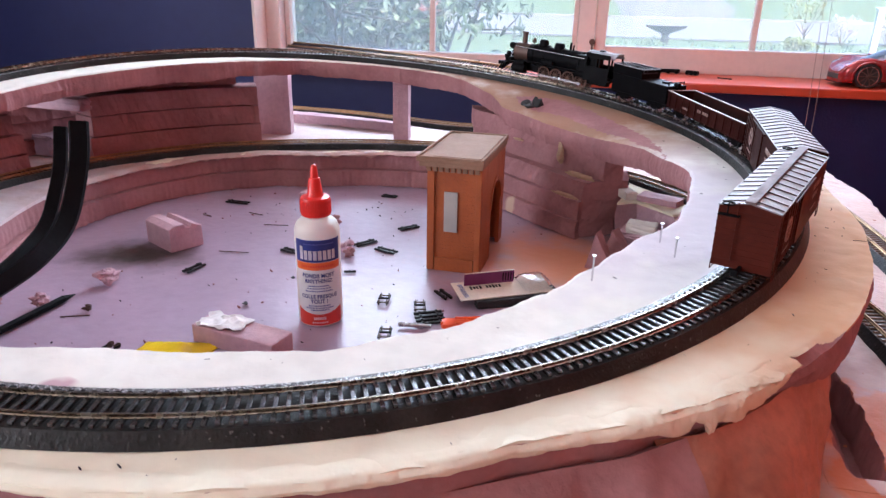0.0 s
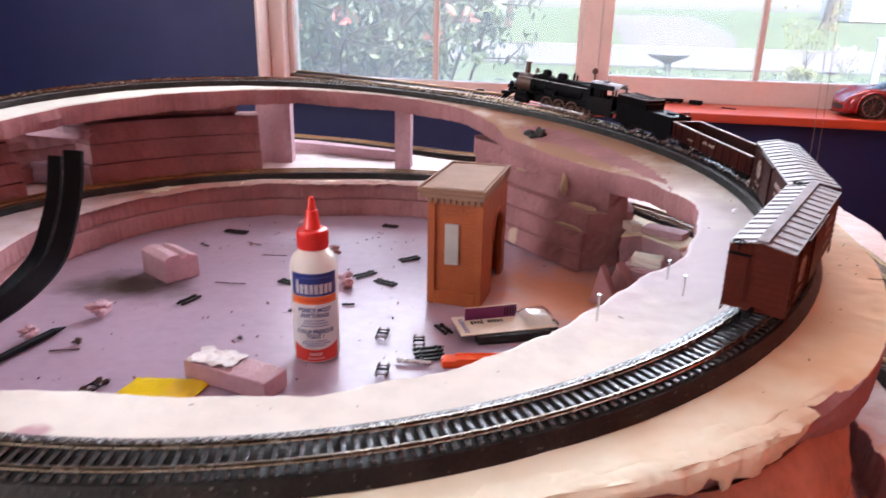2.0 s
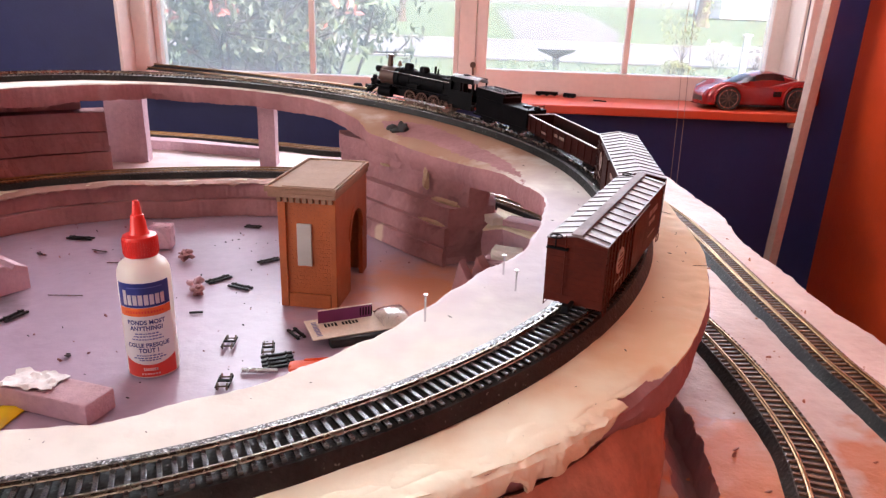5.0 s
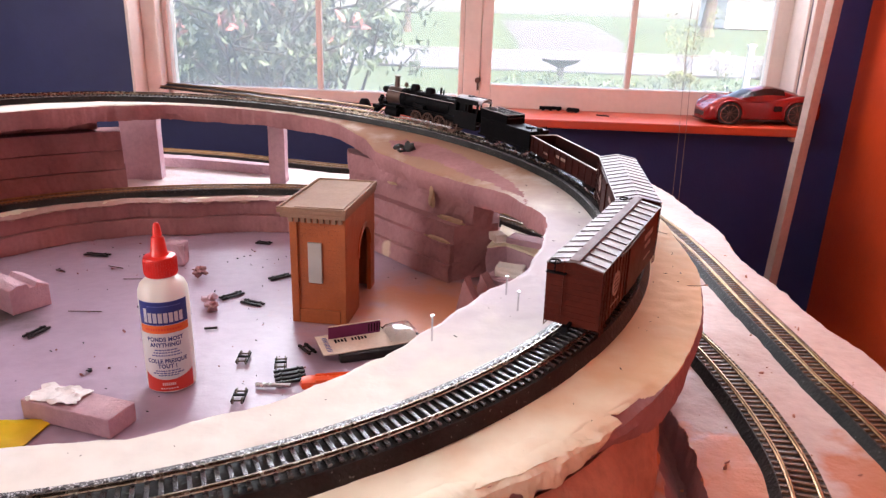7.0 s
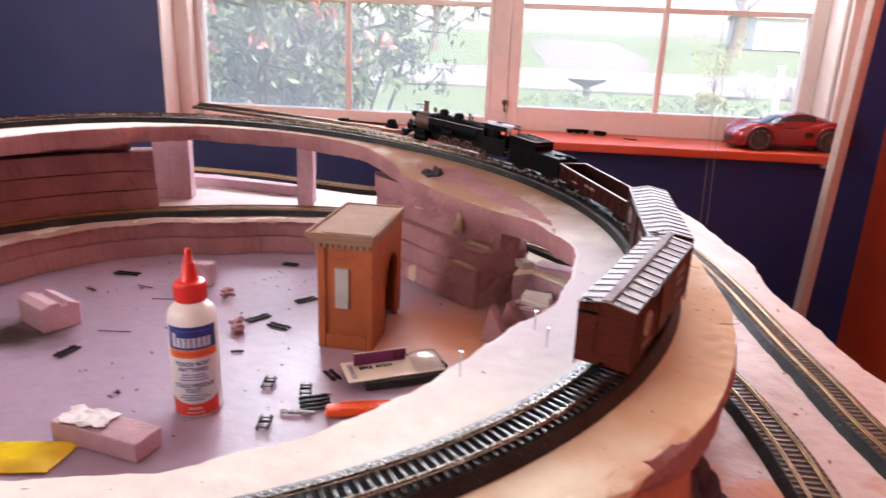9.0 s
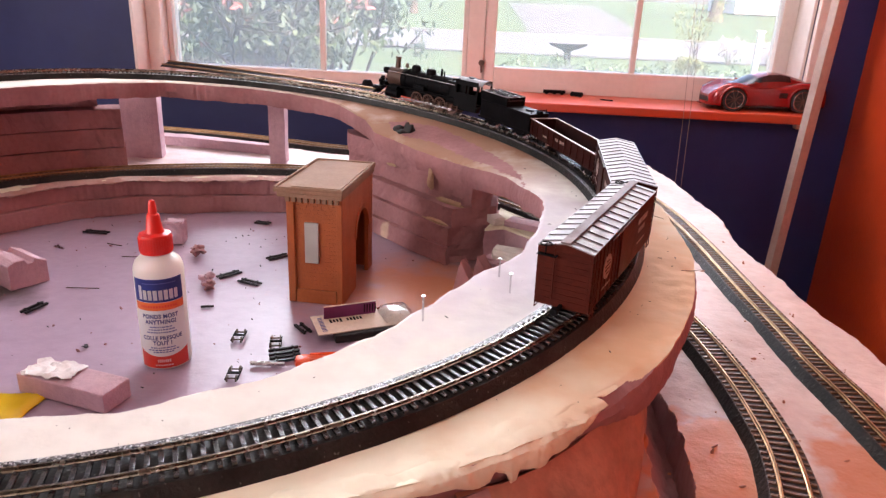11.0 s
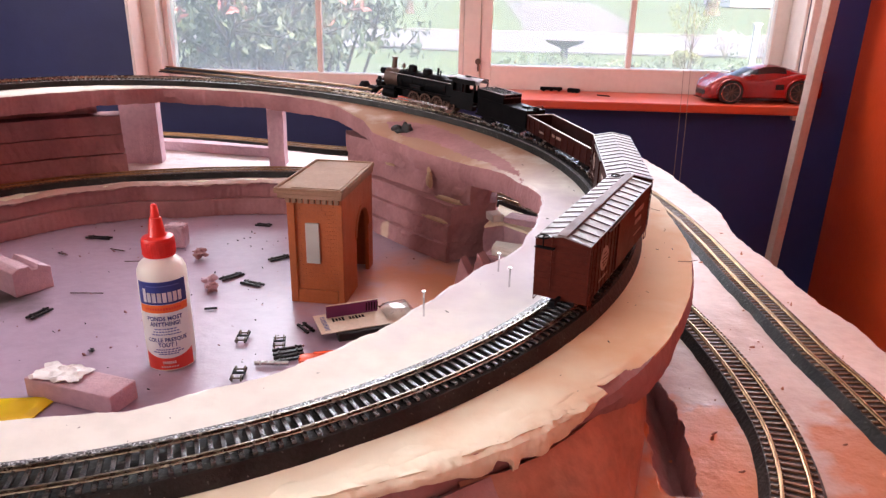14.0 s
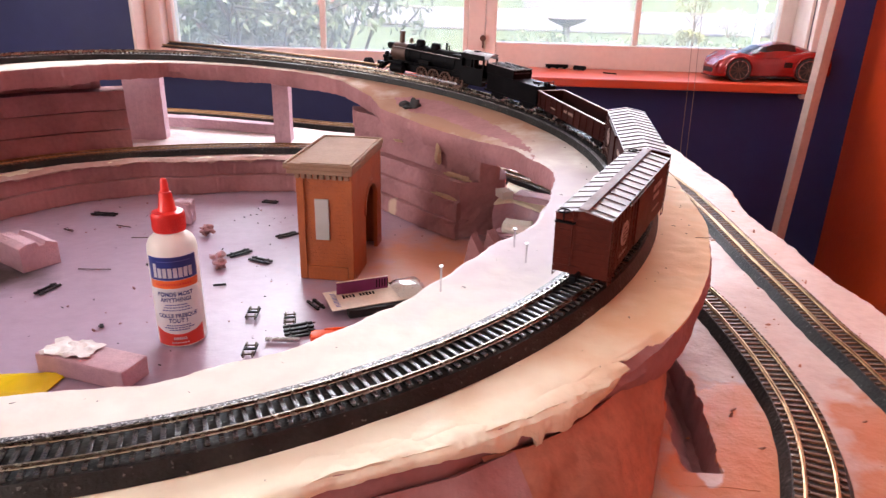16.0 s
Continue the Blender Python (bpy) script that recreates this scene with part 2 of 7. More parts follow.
M = dict(
    foam=material("pink_foam", (0.60, 0.40, 0.44), (0.50, 0.32, 0.37), 0.75, scale=14, fine=0.12, bump=0.5, bump_scale=420, spot=(0.62, 0.50, 0.36), spot_scale=16, spot_at=0.70),
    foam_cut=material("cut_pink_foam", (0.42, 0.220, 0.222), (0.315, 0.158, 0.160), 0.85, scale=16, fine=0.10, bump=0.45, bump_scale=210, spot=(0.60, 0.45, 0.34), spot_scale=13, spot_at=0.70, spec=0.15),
    crack=material("dark_crack", (0.16, 0.09, 0.06), (0.10, 0.06, 0.04), 0.8, scale=60),
    # brown foam with the deck's shade and orange reflection put into the colour
    brown_foam=material("shade_toned_brown_foam", (0.56, 0.235, 0.155), (0.37, 0.145, 0.095), 0.55, scale=14, fine=0.2, bump=0.6, bump_scale=120, spot=(0.50, 0.26, 0.18), spot_scale=22, spot_at=0.70, spec=0.3),
    foam_floor=material("lavender_foam_sheet", (0.405, 0.300, 0.385), (0.36, 0.264, 0.338), 0.34, scale=7, fine=0.07, bump=0.25, bump_scale=90, spot=(0.36, 0.29, 0.33), spot_scale=34, spot_at=0.74),
    plaster=material("cream_plaster", (0.87, 0.85, 0.67), (0.82, 0.78, 0.61), 0.75, scale=5, fine=0.06, bump=0.5, bump_scale=60, spot=(0.70, 0.52, 0.40), spot_scale=14, spot_at=0.72, spec=0.08),
    whitewash=material("whitened_plaster", (0.78, 0.765, 0.69), (0.73, 0.705, 0.64), 0.8, scale=6, fine=0.08, bump=0.5, bump_scale=60, spot=(0.52, 0.36, 0.38), spot_scale=18, spot_at=0.70, spec=0.06),
    lower=material("whitened_pink_foam", (0.585, 0.40, 0.345), (0.48, 0.295, 0.240), 0.5, scale=9, fine=0.10, bump=0.45, bump_scale=150, spot=(0.44, 0.26, 0.22), spot_scale=24, spot_at=0.70, spec=0.35),
    tan_plaster=material("tan_dried_plaster", (0.52, 0.37, 0.24), (0.42, 0.29, 0.19), 0.8, scale=30, fine=0.15, bump=0.4, bump_scale=90, spec=0.08),
    bed=material("black_roadbed", (0.009, 0.009, 0.009), (0.026, 0.026, 0.024), 0.5, scale=40, fine=0.3, bump=0.45, bump_scale=330, spot=(0.12, 0.12, 0.115), spot_scale=330, spot_at=0.66, spec=0.26),
    tie=material("black_plastic_tie", (0.024, 0.024, 0.027), (0.040, 0.039, 0.040), 0.22, scale=120, vary=0.25, bump=0.15, bump_scale=900, spec=0.9),
    loose_tie=material("loose_black_tie", (0.012, 0.011, 0.012), (0.018, 0.016, 0.017), 0.4, scale=120, vary=0.25, spec=0.25),
    brown_tie=material("brown_plastic_tie", (0.165, 0.073, 0.028), (0.115, 0.050, 0.020), 0.30, scale=120, vary=0.25, bump=0.3, bump_scale=900),
    # the window's sparkle on the shoulder is painted in as pale specks
    shoulder=material("sparkle_roadbed_shoulder", (0.05, 0.05, 0.05), (0.10, 0.10, 0.10), 0.3, scale=90, fine=0.4, bump=0.5, bump_scale=400, spot=(0.62, 0.62, 0.64), spot_scale=900, spot_at=0.55, spec=0.7),
    web=material("dark_brown_tie_web", (0.030, 0.017, 0.011), (0.020, 0.012, 0.008), 0.45, scale=60, fine=0.3, bump=0.3, bump_scale=600, spec=0.4),
    rail=material("nickel_rail", (0.42, 0.37, 0.31), (0.27, 0.21, 0.15), 0.26, metal=1.0, scale=60),
    brass=material("brass_rail", (0.50, 0.32, 0.17), (0.34, 0.21, 0.11), 0.34, metal=1.0, scale=60),
    steel=material("bright_steel", (0.62, 0.62, 0.63), (0.5, 0.5, 0.5), 0.25, metal=1.0, scale=80),
    blue=material("blue_wall_paint", (0.014, 0.021, 0.115), (0.012, 0.018, 0.098), 0.55, scale=3, fine=0.08, bump=0.25, bump_scale=160),
    orange=material("orange_wall_paint", (0.58, 0.055, 0.011), (0.52, 0.048, 0.010), 0.38, scale=3, fine=0.06, bump=0.3, bump_scale=140),
    sill_paint=material("glossy_sill_paint", (0.52, 0.050, 0.012), (0.47, 0.045, 0.011), 0.34, scale=5, bump=0.05, bump_scale=40, spec=0.9),
    # white paint, with the orange wall's bounce tinted into its colour
    white=material("bounce_tinted_white_paint", (0.76, 0.655, 0.605), (0.70, 0.60, 0.55), 0.4, scale=6, fine=0.06, bump=0.15, bump_scale=60),
    batten=material("bare_pinkish_batten", (0.52, 0.38, 0.33), (0.45, 0.32, 0.27), 0.6, scale=10, fine=0.1),
    ceiling=material("ceiling_paint", (0.78, 0.76, 0.73), (0.74, 0.72, 0.69), 0.8, scale=4, bump=0.3, bump_scale=120),
    carpet=material("floor_carpet", (0.26, 0.22, 0.18), (0.20, 0.17, 0.14), 0.95, scale=12, fine=0.3, bump=0.8, bump_scale=300),
    wood=material("pine_wood", (0.50, 0.36, 0.22), (0.40, 0.27, 0.15), 0.55, scale=16, fine=0.2, bump=0.2, bump_scale=90),
    black=material("black_metal_paint", (0.003, 0.003, 0.004), (0.005, 0.005, 0.006), 0.5, scale=70, fine=0.2, bump=0.1, bump_scale=300, spec=0.07),
    smokebox=material("graphite_smokebox", (0.11, 0.065, 0.050), (0.08, 0.048, 0.036), 0.4, metal=0.4, scale=60),
    wheel=material("dark_copper_wheel", (0.12, 0.060, 0.042), (0.08, 0.042, 0.030), 0.4, metal=0.4, scale=90),
    cabroof=material("grey_cab_roof", (0.33, 0.35, 0.38), (0.26, 0.28, 0.31), 0.3, scale=40),
    boxcar=material("oxide_red_paint", (0.080, 0.013, 0.007), (0.058, 0.010, 0.006), 0.5, scale=22, fine=0.25, bump=0.15, bump_scale=300, spec=0.1),
    maroon=material("maroon_paint", (0.038, 0.008, 0.006), (0.027, 0.006, 0.005), 0.5, scale=22, fine=0.25, bump=0.15, bump_scale=300, spec=0.1),
    roof=material("silver_roof_paint", (0.24, 0.215, 0.215), (0.18, 0.16, 0.16), 0.5, metal=0.2, scale=40, fine=0.15),
    rib=material("dark_roof_rib", (0.13, 0.10, 0.10), (0.09, 0.07, 0.07), 0.45, scale=60),
    walkway=material("grey_walkway", (0.22, 0.175, 0.175), (0.17, 0.135, 0.135), 0.6, scale=60, fine=0.2, spec=0.1),
    decal=material("faded_white_decal", (0.36, 0.27, 0.24), (0.22, 0.14, 0.11), 0.5, scale=120),
    coal=material("coal", (0.016, 0.016, 0.018), (0.05, 0.05, 0.055), 0.4, scale=300, bump=1.0, bump_scale=500),
    bottle=material("white_bottle_plastic", (0.80, 0.75, 0.66), (0.76, 0.71, 0.62), 0.32, scale=12, sub=0.15),
    label=material("white_label", (0.82, 0.81, 0.80), (0.78, 0.77, 0.77), 0.35, scale=20),
    lblue=material("blue_label_print", (0.016, 0.035, 0.21), (0.014, 0.03, 0.19), 0.35, scale=20),
    lorange=material("orange_label_print", (0.75, 0.15, 0.02), (0.70, 0.13, 0.02), 0.35, scale=20),
    lred=material("red_label_print", (0.66, 0.045, 0.025), (0.60, 0.04, 0.02), 0.35, scale=20),
    grey_print=material("grey_label_print", (0.13, 0.16, 0.40), (0.11, 0.14, 0.36), 0.4, scale=20),
    cap=material("red_cap_plastic", (0.72, 0.030, 0.020), (0.66, 0.026, 0.016), 0.32, scale=20, sub=0.1),
    brick=material("orange_brick_plastic", (0.39, 0.100, 0.021), (0.32, 0.078, 0.016), 0.5, scale=30, fine=0.12, bump=0.3, bump_scale=400),
    tan=material("tan_stone_plastic", (0.31, 0.195, 0.13), (0.27, 0.165, 0.11), 0.7, scale=30, fine=0.1, bump=0.2, bump_scale=200, spec=0.06),
    grey_panel=material("grey_green_panel", (0.42, 0.42, 0.38), (0.36, 0.36, 0.33), 0.5, scale=30),
    yellow=material("yellow_plastic_bag", (0.80, 0.56, 0.015), (0.72, 0.48, 0.01), 0.22, scale=20, bump=0.4, bump_scale=60),
    card=material("cream_card", (0.78, 0.66, 0.52), (0.70, 0.57, 0.44), 0.6, scale=25, fine=0.1),
    purple=material("purple_card", (0.20, 0.025, 0.13), (0.16, 0.02, 0.10), 0.45, scale=40),
    knife=material("orange_red_plastic", (0.80, 0.085, 0.012), (0.75, 0.07, 0.01), 0.28, scale=20),
    car=material("red_car_paint", (0.31, 0.009, 0.010), (0.25, 0.008, 0.008), 0.18, metal=0.3, scale=30, coat=0.7),
    car_glass=material("dark_car_glass", (0.012, 0.010, 0.012), (0.018, 0.014, 0.016), 0.08, scale=30),
    rubber=material("black_rubber", (0.015, 0.015, 0.016), (0.022, 0.022, 0.022), 0.7, scale=50),
    paper=material("crumpled_white_paper", (0.80, 0.77, 0.74), (0.72, 0.69, 0.67), 0.6, scale=60, bump=0.5, bump_scale=150),
    clear=glass("clear_plastic", (0.96, 0.96, 0.97), 0.05),
    # dust film added to the panes to give the outside its glare haze
    pane=veiled(glass("window_glass"), 0.21),
    cord=material("beige_cord", (0.34, 0.25, 0.22), (0.28, 0.21, 0.18), 0.7, scale=200),
    grass=material("lawn_grass", (0.054, 0.086, 0.027), (0.038, 0.066, 0.020), 0.9, scale=0.6, fine=0.35, bump=0.5, bump_scale=20),
    asphalt=material("asphalt", (0.105, 0.108, 0.113), (0.088, 0.091, 0.096), 0.85, scale=1.5, fine=0.2),
    kerb=material("weathered_kerb", (0.15, 0.15, 0.145), (0.12, 0.12, 0.115), 0.85, scale=2, fine=0.2),
    concrete=material("pale_concrete", (0.20, 0.195, 0.19), (0.165, 0.16, 0.158), 0.8, scale=1.5, fine=0.15),
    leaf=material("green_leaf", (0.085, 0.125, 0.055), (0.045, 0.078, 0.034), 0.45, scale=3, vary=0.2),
    bush_leaf=material("bush_leaf", (0.085, 0.112, 0.074), (0.042, 0.062, 0.042), 0.7, scale=3, vary=0.2, spec=0.25),
    bush_bark=material("dark_bush_bark", (0.030, 0.022, 0.018), (0.020, 0.015, 0.012), 0.9, scale=20, fine=0.3, spec=0.1),
    spring_leaf=material("spring_leaf", (0.17, 0.19, 0.06), (0.12, 0.15, 0.05), 0.6, scale=3, spec=0.25),
    blossom=material("white_blossom", (0.42, 0.40, 0.39), (0.30, 0.30, 0.28), 0.7, scale=8),
    red_leaf=material("young_red_leaf", (0.30, 0.10, 0.085), (0.22, 0.07, 0.06), 0.45, scale=3),
    bark=material("bark", (0.09, 0.065, 0.045), (0.06, 0.045, 0.03), 0.9, scale=20, fine=0.3, bump=0.8, bump_scale=60),
    far_roof=material("weathered_far_roof", (0.26, 0.25, 0.25), (0.21, 0.20, 0.20), 0.85, scale=3, fine=0.2),
    siding=material("house_siding", (0.60, 0.58, 0.55), (0.55, 0.53, 0.50), 0.7, scale=2),
    shingle=material("roof_shingle", (0.12, 0.11, 0.11), (0.09, 0.085, 0.085), 0.85, scale=3, fine=0.3),
)


def stain_or_light(name, place, size, colour, inner=0.85, outer=1.5, grain=28):
    """A soft-edged patch of its own shape in a material, for real stains and for painted light."""
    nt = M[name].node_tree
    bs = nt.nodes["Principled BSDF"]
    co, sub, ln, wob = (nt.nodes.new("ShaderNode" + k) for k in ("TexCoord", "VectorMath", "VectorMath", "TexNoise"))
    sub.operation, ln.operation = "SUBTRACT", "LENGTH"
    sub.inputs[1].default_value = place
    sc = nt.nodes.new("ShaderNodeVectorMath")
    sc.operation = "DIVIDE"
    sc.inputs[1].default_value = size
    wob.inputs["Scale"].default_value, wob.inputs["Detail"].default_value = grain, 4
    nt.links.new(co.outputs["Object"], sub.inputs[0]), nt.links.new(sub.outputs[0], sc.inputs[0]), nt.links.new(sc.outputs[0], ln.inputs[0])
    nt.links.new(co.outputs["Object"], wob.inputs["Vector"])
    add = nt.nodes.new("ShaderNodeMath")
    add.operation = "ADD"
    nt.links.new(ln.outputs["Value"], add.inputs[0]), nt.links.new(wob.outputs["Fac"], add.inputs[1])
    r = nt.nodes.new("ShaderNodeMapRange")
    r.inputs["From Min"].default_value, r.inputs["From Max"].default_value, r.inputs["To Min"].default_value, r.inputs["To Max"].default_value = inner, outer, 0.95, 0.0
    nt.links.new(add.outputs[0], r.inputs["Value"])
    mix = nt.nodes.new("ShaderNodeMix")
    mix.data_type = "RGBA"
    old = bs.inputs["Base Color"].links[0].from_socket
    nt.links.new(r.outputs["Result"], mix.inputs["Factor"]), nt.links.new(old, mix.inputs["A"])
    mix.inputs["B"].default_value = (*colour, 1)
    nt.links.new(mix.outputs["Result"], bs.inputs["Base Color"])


stain_or_light("foam_floor", (-0.398, 0.655, 0.80), (0.095, 0.052, 1), (0.040, 0.034, 0.024))
# tan plaster, with the slope's weaker light darkened into its colour
stain_or_light("whitewash", (0.13, 1.0, 0.94), (0.38, 0.38, 1), (0.34, 0.19, 0.12))
# the orange wall's reflected glow, painted into the right of the lower deck
stain_or_light("lower", (0.40, 0.20, 0.856), (0.34, 0.20, 1), (0.42, 0.155, 0.085))
stain_or_light("lower", (0.322, 0.300, 0.856), (0.098, 0.260, 1), (0.60, 0.185, 0.070), 0.96, 1.06, 22)
stain_or_light("lower", (0.428, 0.290, 0.856), (0.082, 0.290, 1), (0.46, 0.135, 0.052), 0.94, 1.10, 30)
# a small pale pink patch
stain_or_light("lower", (0.300, 0.338, 0.856), (0.016, 0.026, 1), (0.66, 0.50, 0.46), 0.94, 1.06, 60)
# warm glow on the right of the deck, put into the plaster colour
stain_or_light("plaster", (0.275, 0.52, 0.94), (0.22, 0.30, 1), (0.70, 0.46, 0.27))
# orange light on the floor beside the gatehouse, painted into the foam colour
stain_or_light("foam_floor", (0.10, 0.76, 0.80), (0.16, 0.14, 1), (0.58, 0.215, 0.10))
# translucency added to brighten the bottle and its label from behind
veiled(M["bottle"], 0.35)
veiled(M["label"], 0.45)
# whitish patches on the left and far lower deck
stain_or_light("lower", (-0.66, 0.56, 0.856), (0.36, 0.36, 1), (0.70, 0.64, 0.655))
stain_or_light("lower", (-0.22, 1.20, 0.856), (0.50, 0.16, 1), (0.66, 0.56, 0.55))
# a lavender tone inside the track on the right
stain_or_light("whitewash", (0.19, 0.58, 0.93), (0.18, 0.24, 1), (0.60, 0.545, 0.585))


# ---- building helpers ----
def part(name, bm, mat, parent=None, label="", smooth=False):
    """Links a bmesh as one mesh object under a thing or a part."""
    me = bpy.data.meshes.new(name)
    bmesh.ops.recalc_face_normals(bm, faces=bm.faces)
    bm.to_mesh(me)
    bm.free()
    for k in (mat if isinstance(mat, (list, tuple)) else [mat]):
        me.materials.append(M[k])
    if smooth:
        for p in me.polygons:
            p.use_smooth = True
        me.set_sharp_from_angle(angle=radians(40))
    ob = new(name, me)
    if parent:
        ob.parent = parent
    if label:
        tagged(ob, label)
    return ob


def thing(name, m=None, label="", category="", group="", kind=""):
    ob = new(name)
    ob.empty_display_size = 0.02
    if m is not None:
        ob.matrix_world = m
    return tagged(ob, label, category, group, kind)


def box(bm, x, y, z, sx, sy, sz, bevel=0.0, m=None, mat=0):
    """A box centred at x, y with its base at z."""
    g = bmesh.ops.create_cube(bm, size=1, matrix=Matrix.Translation((x, y, z + sz / 2)) @ Matrix.Diagonal((sx, sy, sz, 1)))
    vs = g["verts"]
    fs = {f for v in vs for f in v.link_faces}
    if bevel:
        r = bmesh.ops.bevel(bm, geom=list({e for v in vs for e in v.link_edges}), offset=bevel, segments=2, affect="EDGES", profile=0.6)
        fs = {f for f in r["faces"]} | {f for f in fs if f.is_valid}
        vs = list({v for f in fs for v in f.verts})
    for f in fs:
        f.material_index = mat
    if m is not None:
        bmesh.ops.transform(bm, matrix=m, verts=vs)
    return bm


def rod(bm, p, q, r, r2=None, n=12, mat=0):
    p, q = Vector(p), Vector(q)
    m = Matrix.Translation((p + q) / 2) @ (q - p).to_track_quat("Z", "Y").to_matrix().to_4x4()
    g = bmesh.ops.create_cone(bm, cap_ends=True, segments=n, radius1=r, radius2=r if r2 is None else r2, depth=(q - p).length, matrix=m)
    for f in {f for v in g["verts"] for f in v.link_faces}:
        f.material_index = mat
    return bm


def lathe(bm, profile, n=40, m=None):
    """Turns rows of radius and height round the z axis."""
    rings = [[bm.verts.new((r * math.cos(2 * math.pi * i / n), r * math.sin(2 * math.pi * i / n), z)) for i in range(n)] for r, z in profile]
    for a, b in zip(rings, rings[1:]):
        for i in range(n):
            bm.faces.new((a[i], a[(i + 1) % n], b[(i + 1) % n], b[i]))
    bm.faces.new(rings[0]), bm.faces.new(rings[-1])
    if m is not None:
        bmesh.ops.transform(bm, matrix=m, verts=[v for r in rings for v in r])
    return bm


def extrude(bm, outline, z0, z1, rough=0.0, seed=0, mat=0):
    """A slab from an outline in plan; rough: how far its edges wander."""
    rnd = random.Random(seed)
    pts = []
    for (x0, y0), (x1, y1) in zip(outline, outline[1:] + outline[:1]):
        k = max(1, int(math.hypot(x1 - x0, y1 - y0) / 0.008)) if rough else 1
        pts += [(x0 + (x1 - x0) * i / k, y0 + (y1 - y0) * i / k) for i in range(k)]

    def ring(z):
        return [bm.verts.new((x + rnd.uniform(-rough, rough), y + rnd.uniform(-rough, rough), z + rnd.uniform(-rough, rough) * 0.4)) for x, y in pts]

    levels = [z0, z0 + (z1 - z0) * 0.35, z0 + (z1 - z0) * 0.75, z1] if rough else [z0, z1]
    rings = [ring(z) for z in levels]
    for a, b in zip(rings, rings[1:]):
        for i in range(len(a)):
            f = bm.faces.new((a[i], a[(i + 1) % len(a)], b[(i + 1) % len(a)], b[i]))
            f.material_index = mat
    for r in (rings[0], rings[-1]):
        bm.faces.new(r).material_index = mat
    return bm


def sweep(bm, path, section, closed=False, mat=0):
    """Runs a section (rows of sideways and up) along a path of points; sideways is to the path's right."""
    n = len(path)
    rings = []
    for i, p in enumerate(path):
        a, b = (path[i - 1], path[(i + 1) % n]) if closed else (path[max(i - 1, 0)], path[min(i + 1, n - 1)])
        d = Vector(b) - Vector(a)
        side = Vector((d.y, -d.x, 0)).normalized()
        rings.append([bm.verts.new(Vector(p) + side * s + Vector((0, 0, u))) for s, u in section])
    k = len(section)
    for i in range(n if closed else n - 1):
        a, b = rings[i], rings[(i + 1) % n]
        for j in range(k):
            bm.faces.new((a[j], b[j], b[(j + 1) % k], a[(j + 1) % k])).material_index = mat
    if not closed:
        bm.faces.new(rings[0]), bm.faces.new(rings[-1])
    return bm


def table_at(rows, x):
    """The value between the rows of a short table of place and value, smoothly."""
    for (a, u), (b, v) in zip(rows, rows[1:]):
        if a <= x <= b:
            s = (x - a) / (b - a)
            s = s * s * (3 - 2 * s)
            return u + (v - u) * s
    return rows[0][1] if x < rows[0][0] else rows[-1][1]


def n1(x, y=0.0, z=0.0):
    return noise.noise(Vector((x, y, z)))


def catmull(points, step):
    """A smooth line through points, in steps of about the given length."""
    P = [Vector(p) for p in points]
    P = [2 * P[0] - P[1]] + P + [2 * P[-1] - P[-2]]
    out = []
    for a, b, c, d in zip(P, P[1:], P[2:], P[3:]):
        k = max(2, int((c - b).length / step))
        for i in range(k):
            t = i / k
            out.append(0.5 * (2 * b + (c - a) * t + (2 * a - 5 * b + 4 * c - d) * t * t + (3 * b - a - 3 * c + d) * t ** 3))
    return out + [P[-2]]


def along(path, s):
    """The point and the heading s metres along a path."""
    for a, b in zip(path, path[1:]):
        d = (b - a).length
        if s <= d:
            return a + (b - a) * (s / d), (b - a).normalized()
        s -= d
    return path[-1], (path[-1] - path[-2]).normalized()


def length(path):
    return sum((b - a).length for a, b in zip(path, path[1:]))


# the upper loop: a slightly oval ring that climbs towards the window
XC, YC, RX, RY = -0.181, 0.656, 0.479, 0.456


def loop_z(th):
    return 0.968 - 0.0176 * math.cos(th) + 0.0342 * math.sin(th) + 0.0024 * math.cos(2 * th) - 0.0069 * math.sin(2 * th)


def loop_at(th, off=0.0, up=0.0):
    """A point of the loop: angle in degrees, metres outwards from the middle of the track, metres above the rails."""
    t = radians(th)
    return Vector((XC + (RX + off) * math.cos(t), YC + (RY + off) * math.sin(t), loop_z(t) + up))


# ---- the room ----
X0, X1, Y0, Y1, H = -2.3, 1.155, -1.9, 1.98, 2.4
WX0, WX1, WZ0, WZ1 = -0.868, 1.005, 0.867, 2.05


def slab(name, x, y, z, sx, sy, sz, mat, label, category, bevel=0.0):
    ob = part(name, box(bmesh.new(), x, y, z, sx, sy, sz, bevel), mat, None)
    return tagged(ob, label, category, kind="structure")


slab("floor", (X0 + X1) / 2, (Y0 + Y1) / 2, -0.1, X1 - X0 + 0.4, Y1 - Y0 + 0.4, 0.1, "carpet", "brown carpeted floor under the layout table", "floor")
slab("foundation", (X0 + X1) / 2, (Y0 + Y1) / 2, -0.45, X1 - X0 + 0.3, Y1 - Y0 + 0.3, 0.348, "concrete", "plain concrete base under the room", "foundation")
slab("ceiling", (X0 + X1) / 2, (Y0 + Y1) / 2, H, X1 - X0 + 0.4, Y1 - Y0 + 0.4, 0.1, "ceiling", "plain white painted ceiling", "ceiling")
bm = bmesh.new()
box(bm, (X0 + WX0) / 2, Y1 + 0.075, 0, WX0 - X0, 0.15, H)
box(bm, (X1 + WX1) / 2, Y1 + 0.075, 0, X1 - WX1, 0.15, H)
box(bm, (WX0 + WX1) / 2, Y1 + 0.075, 0, WX1 - WX0, 0.15, WZ0)
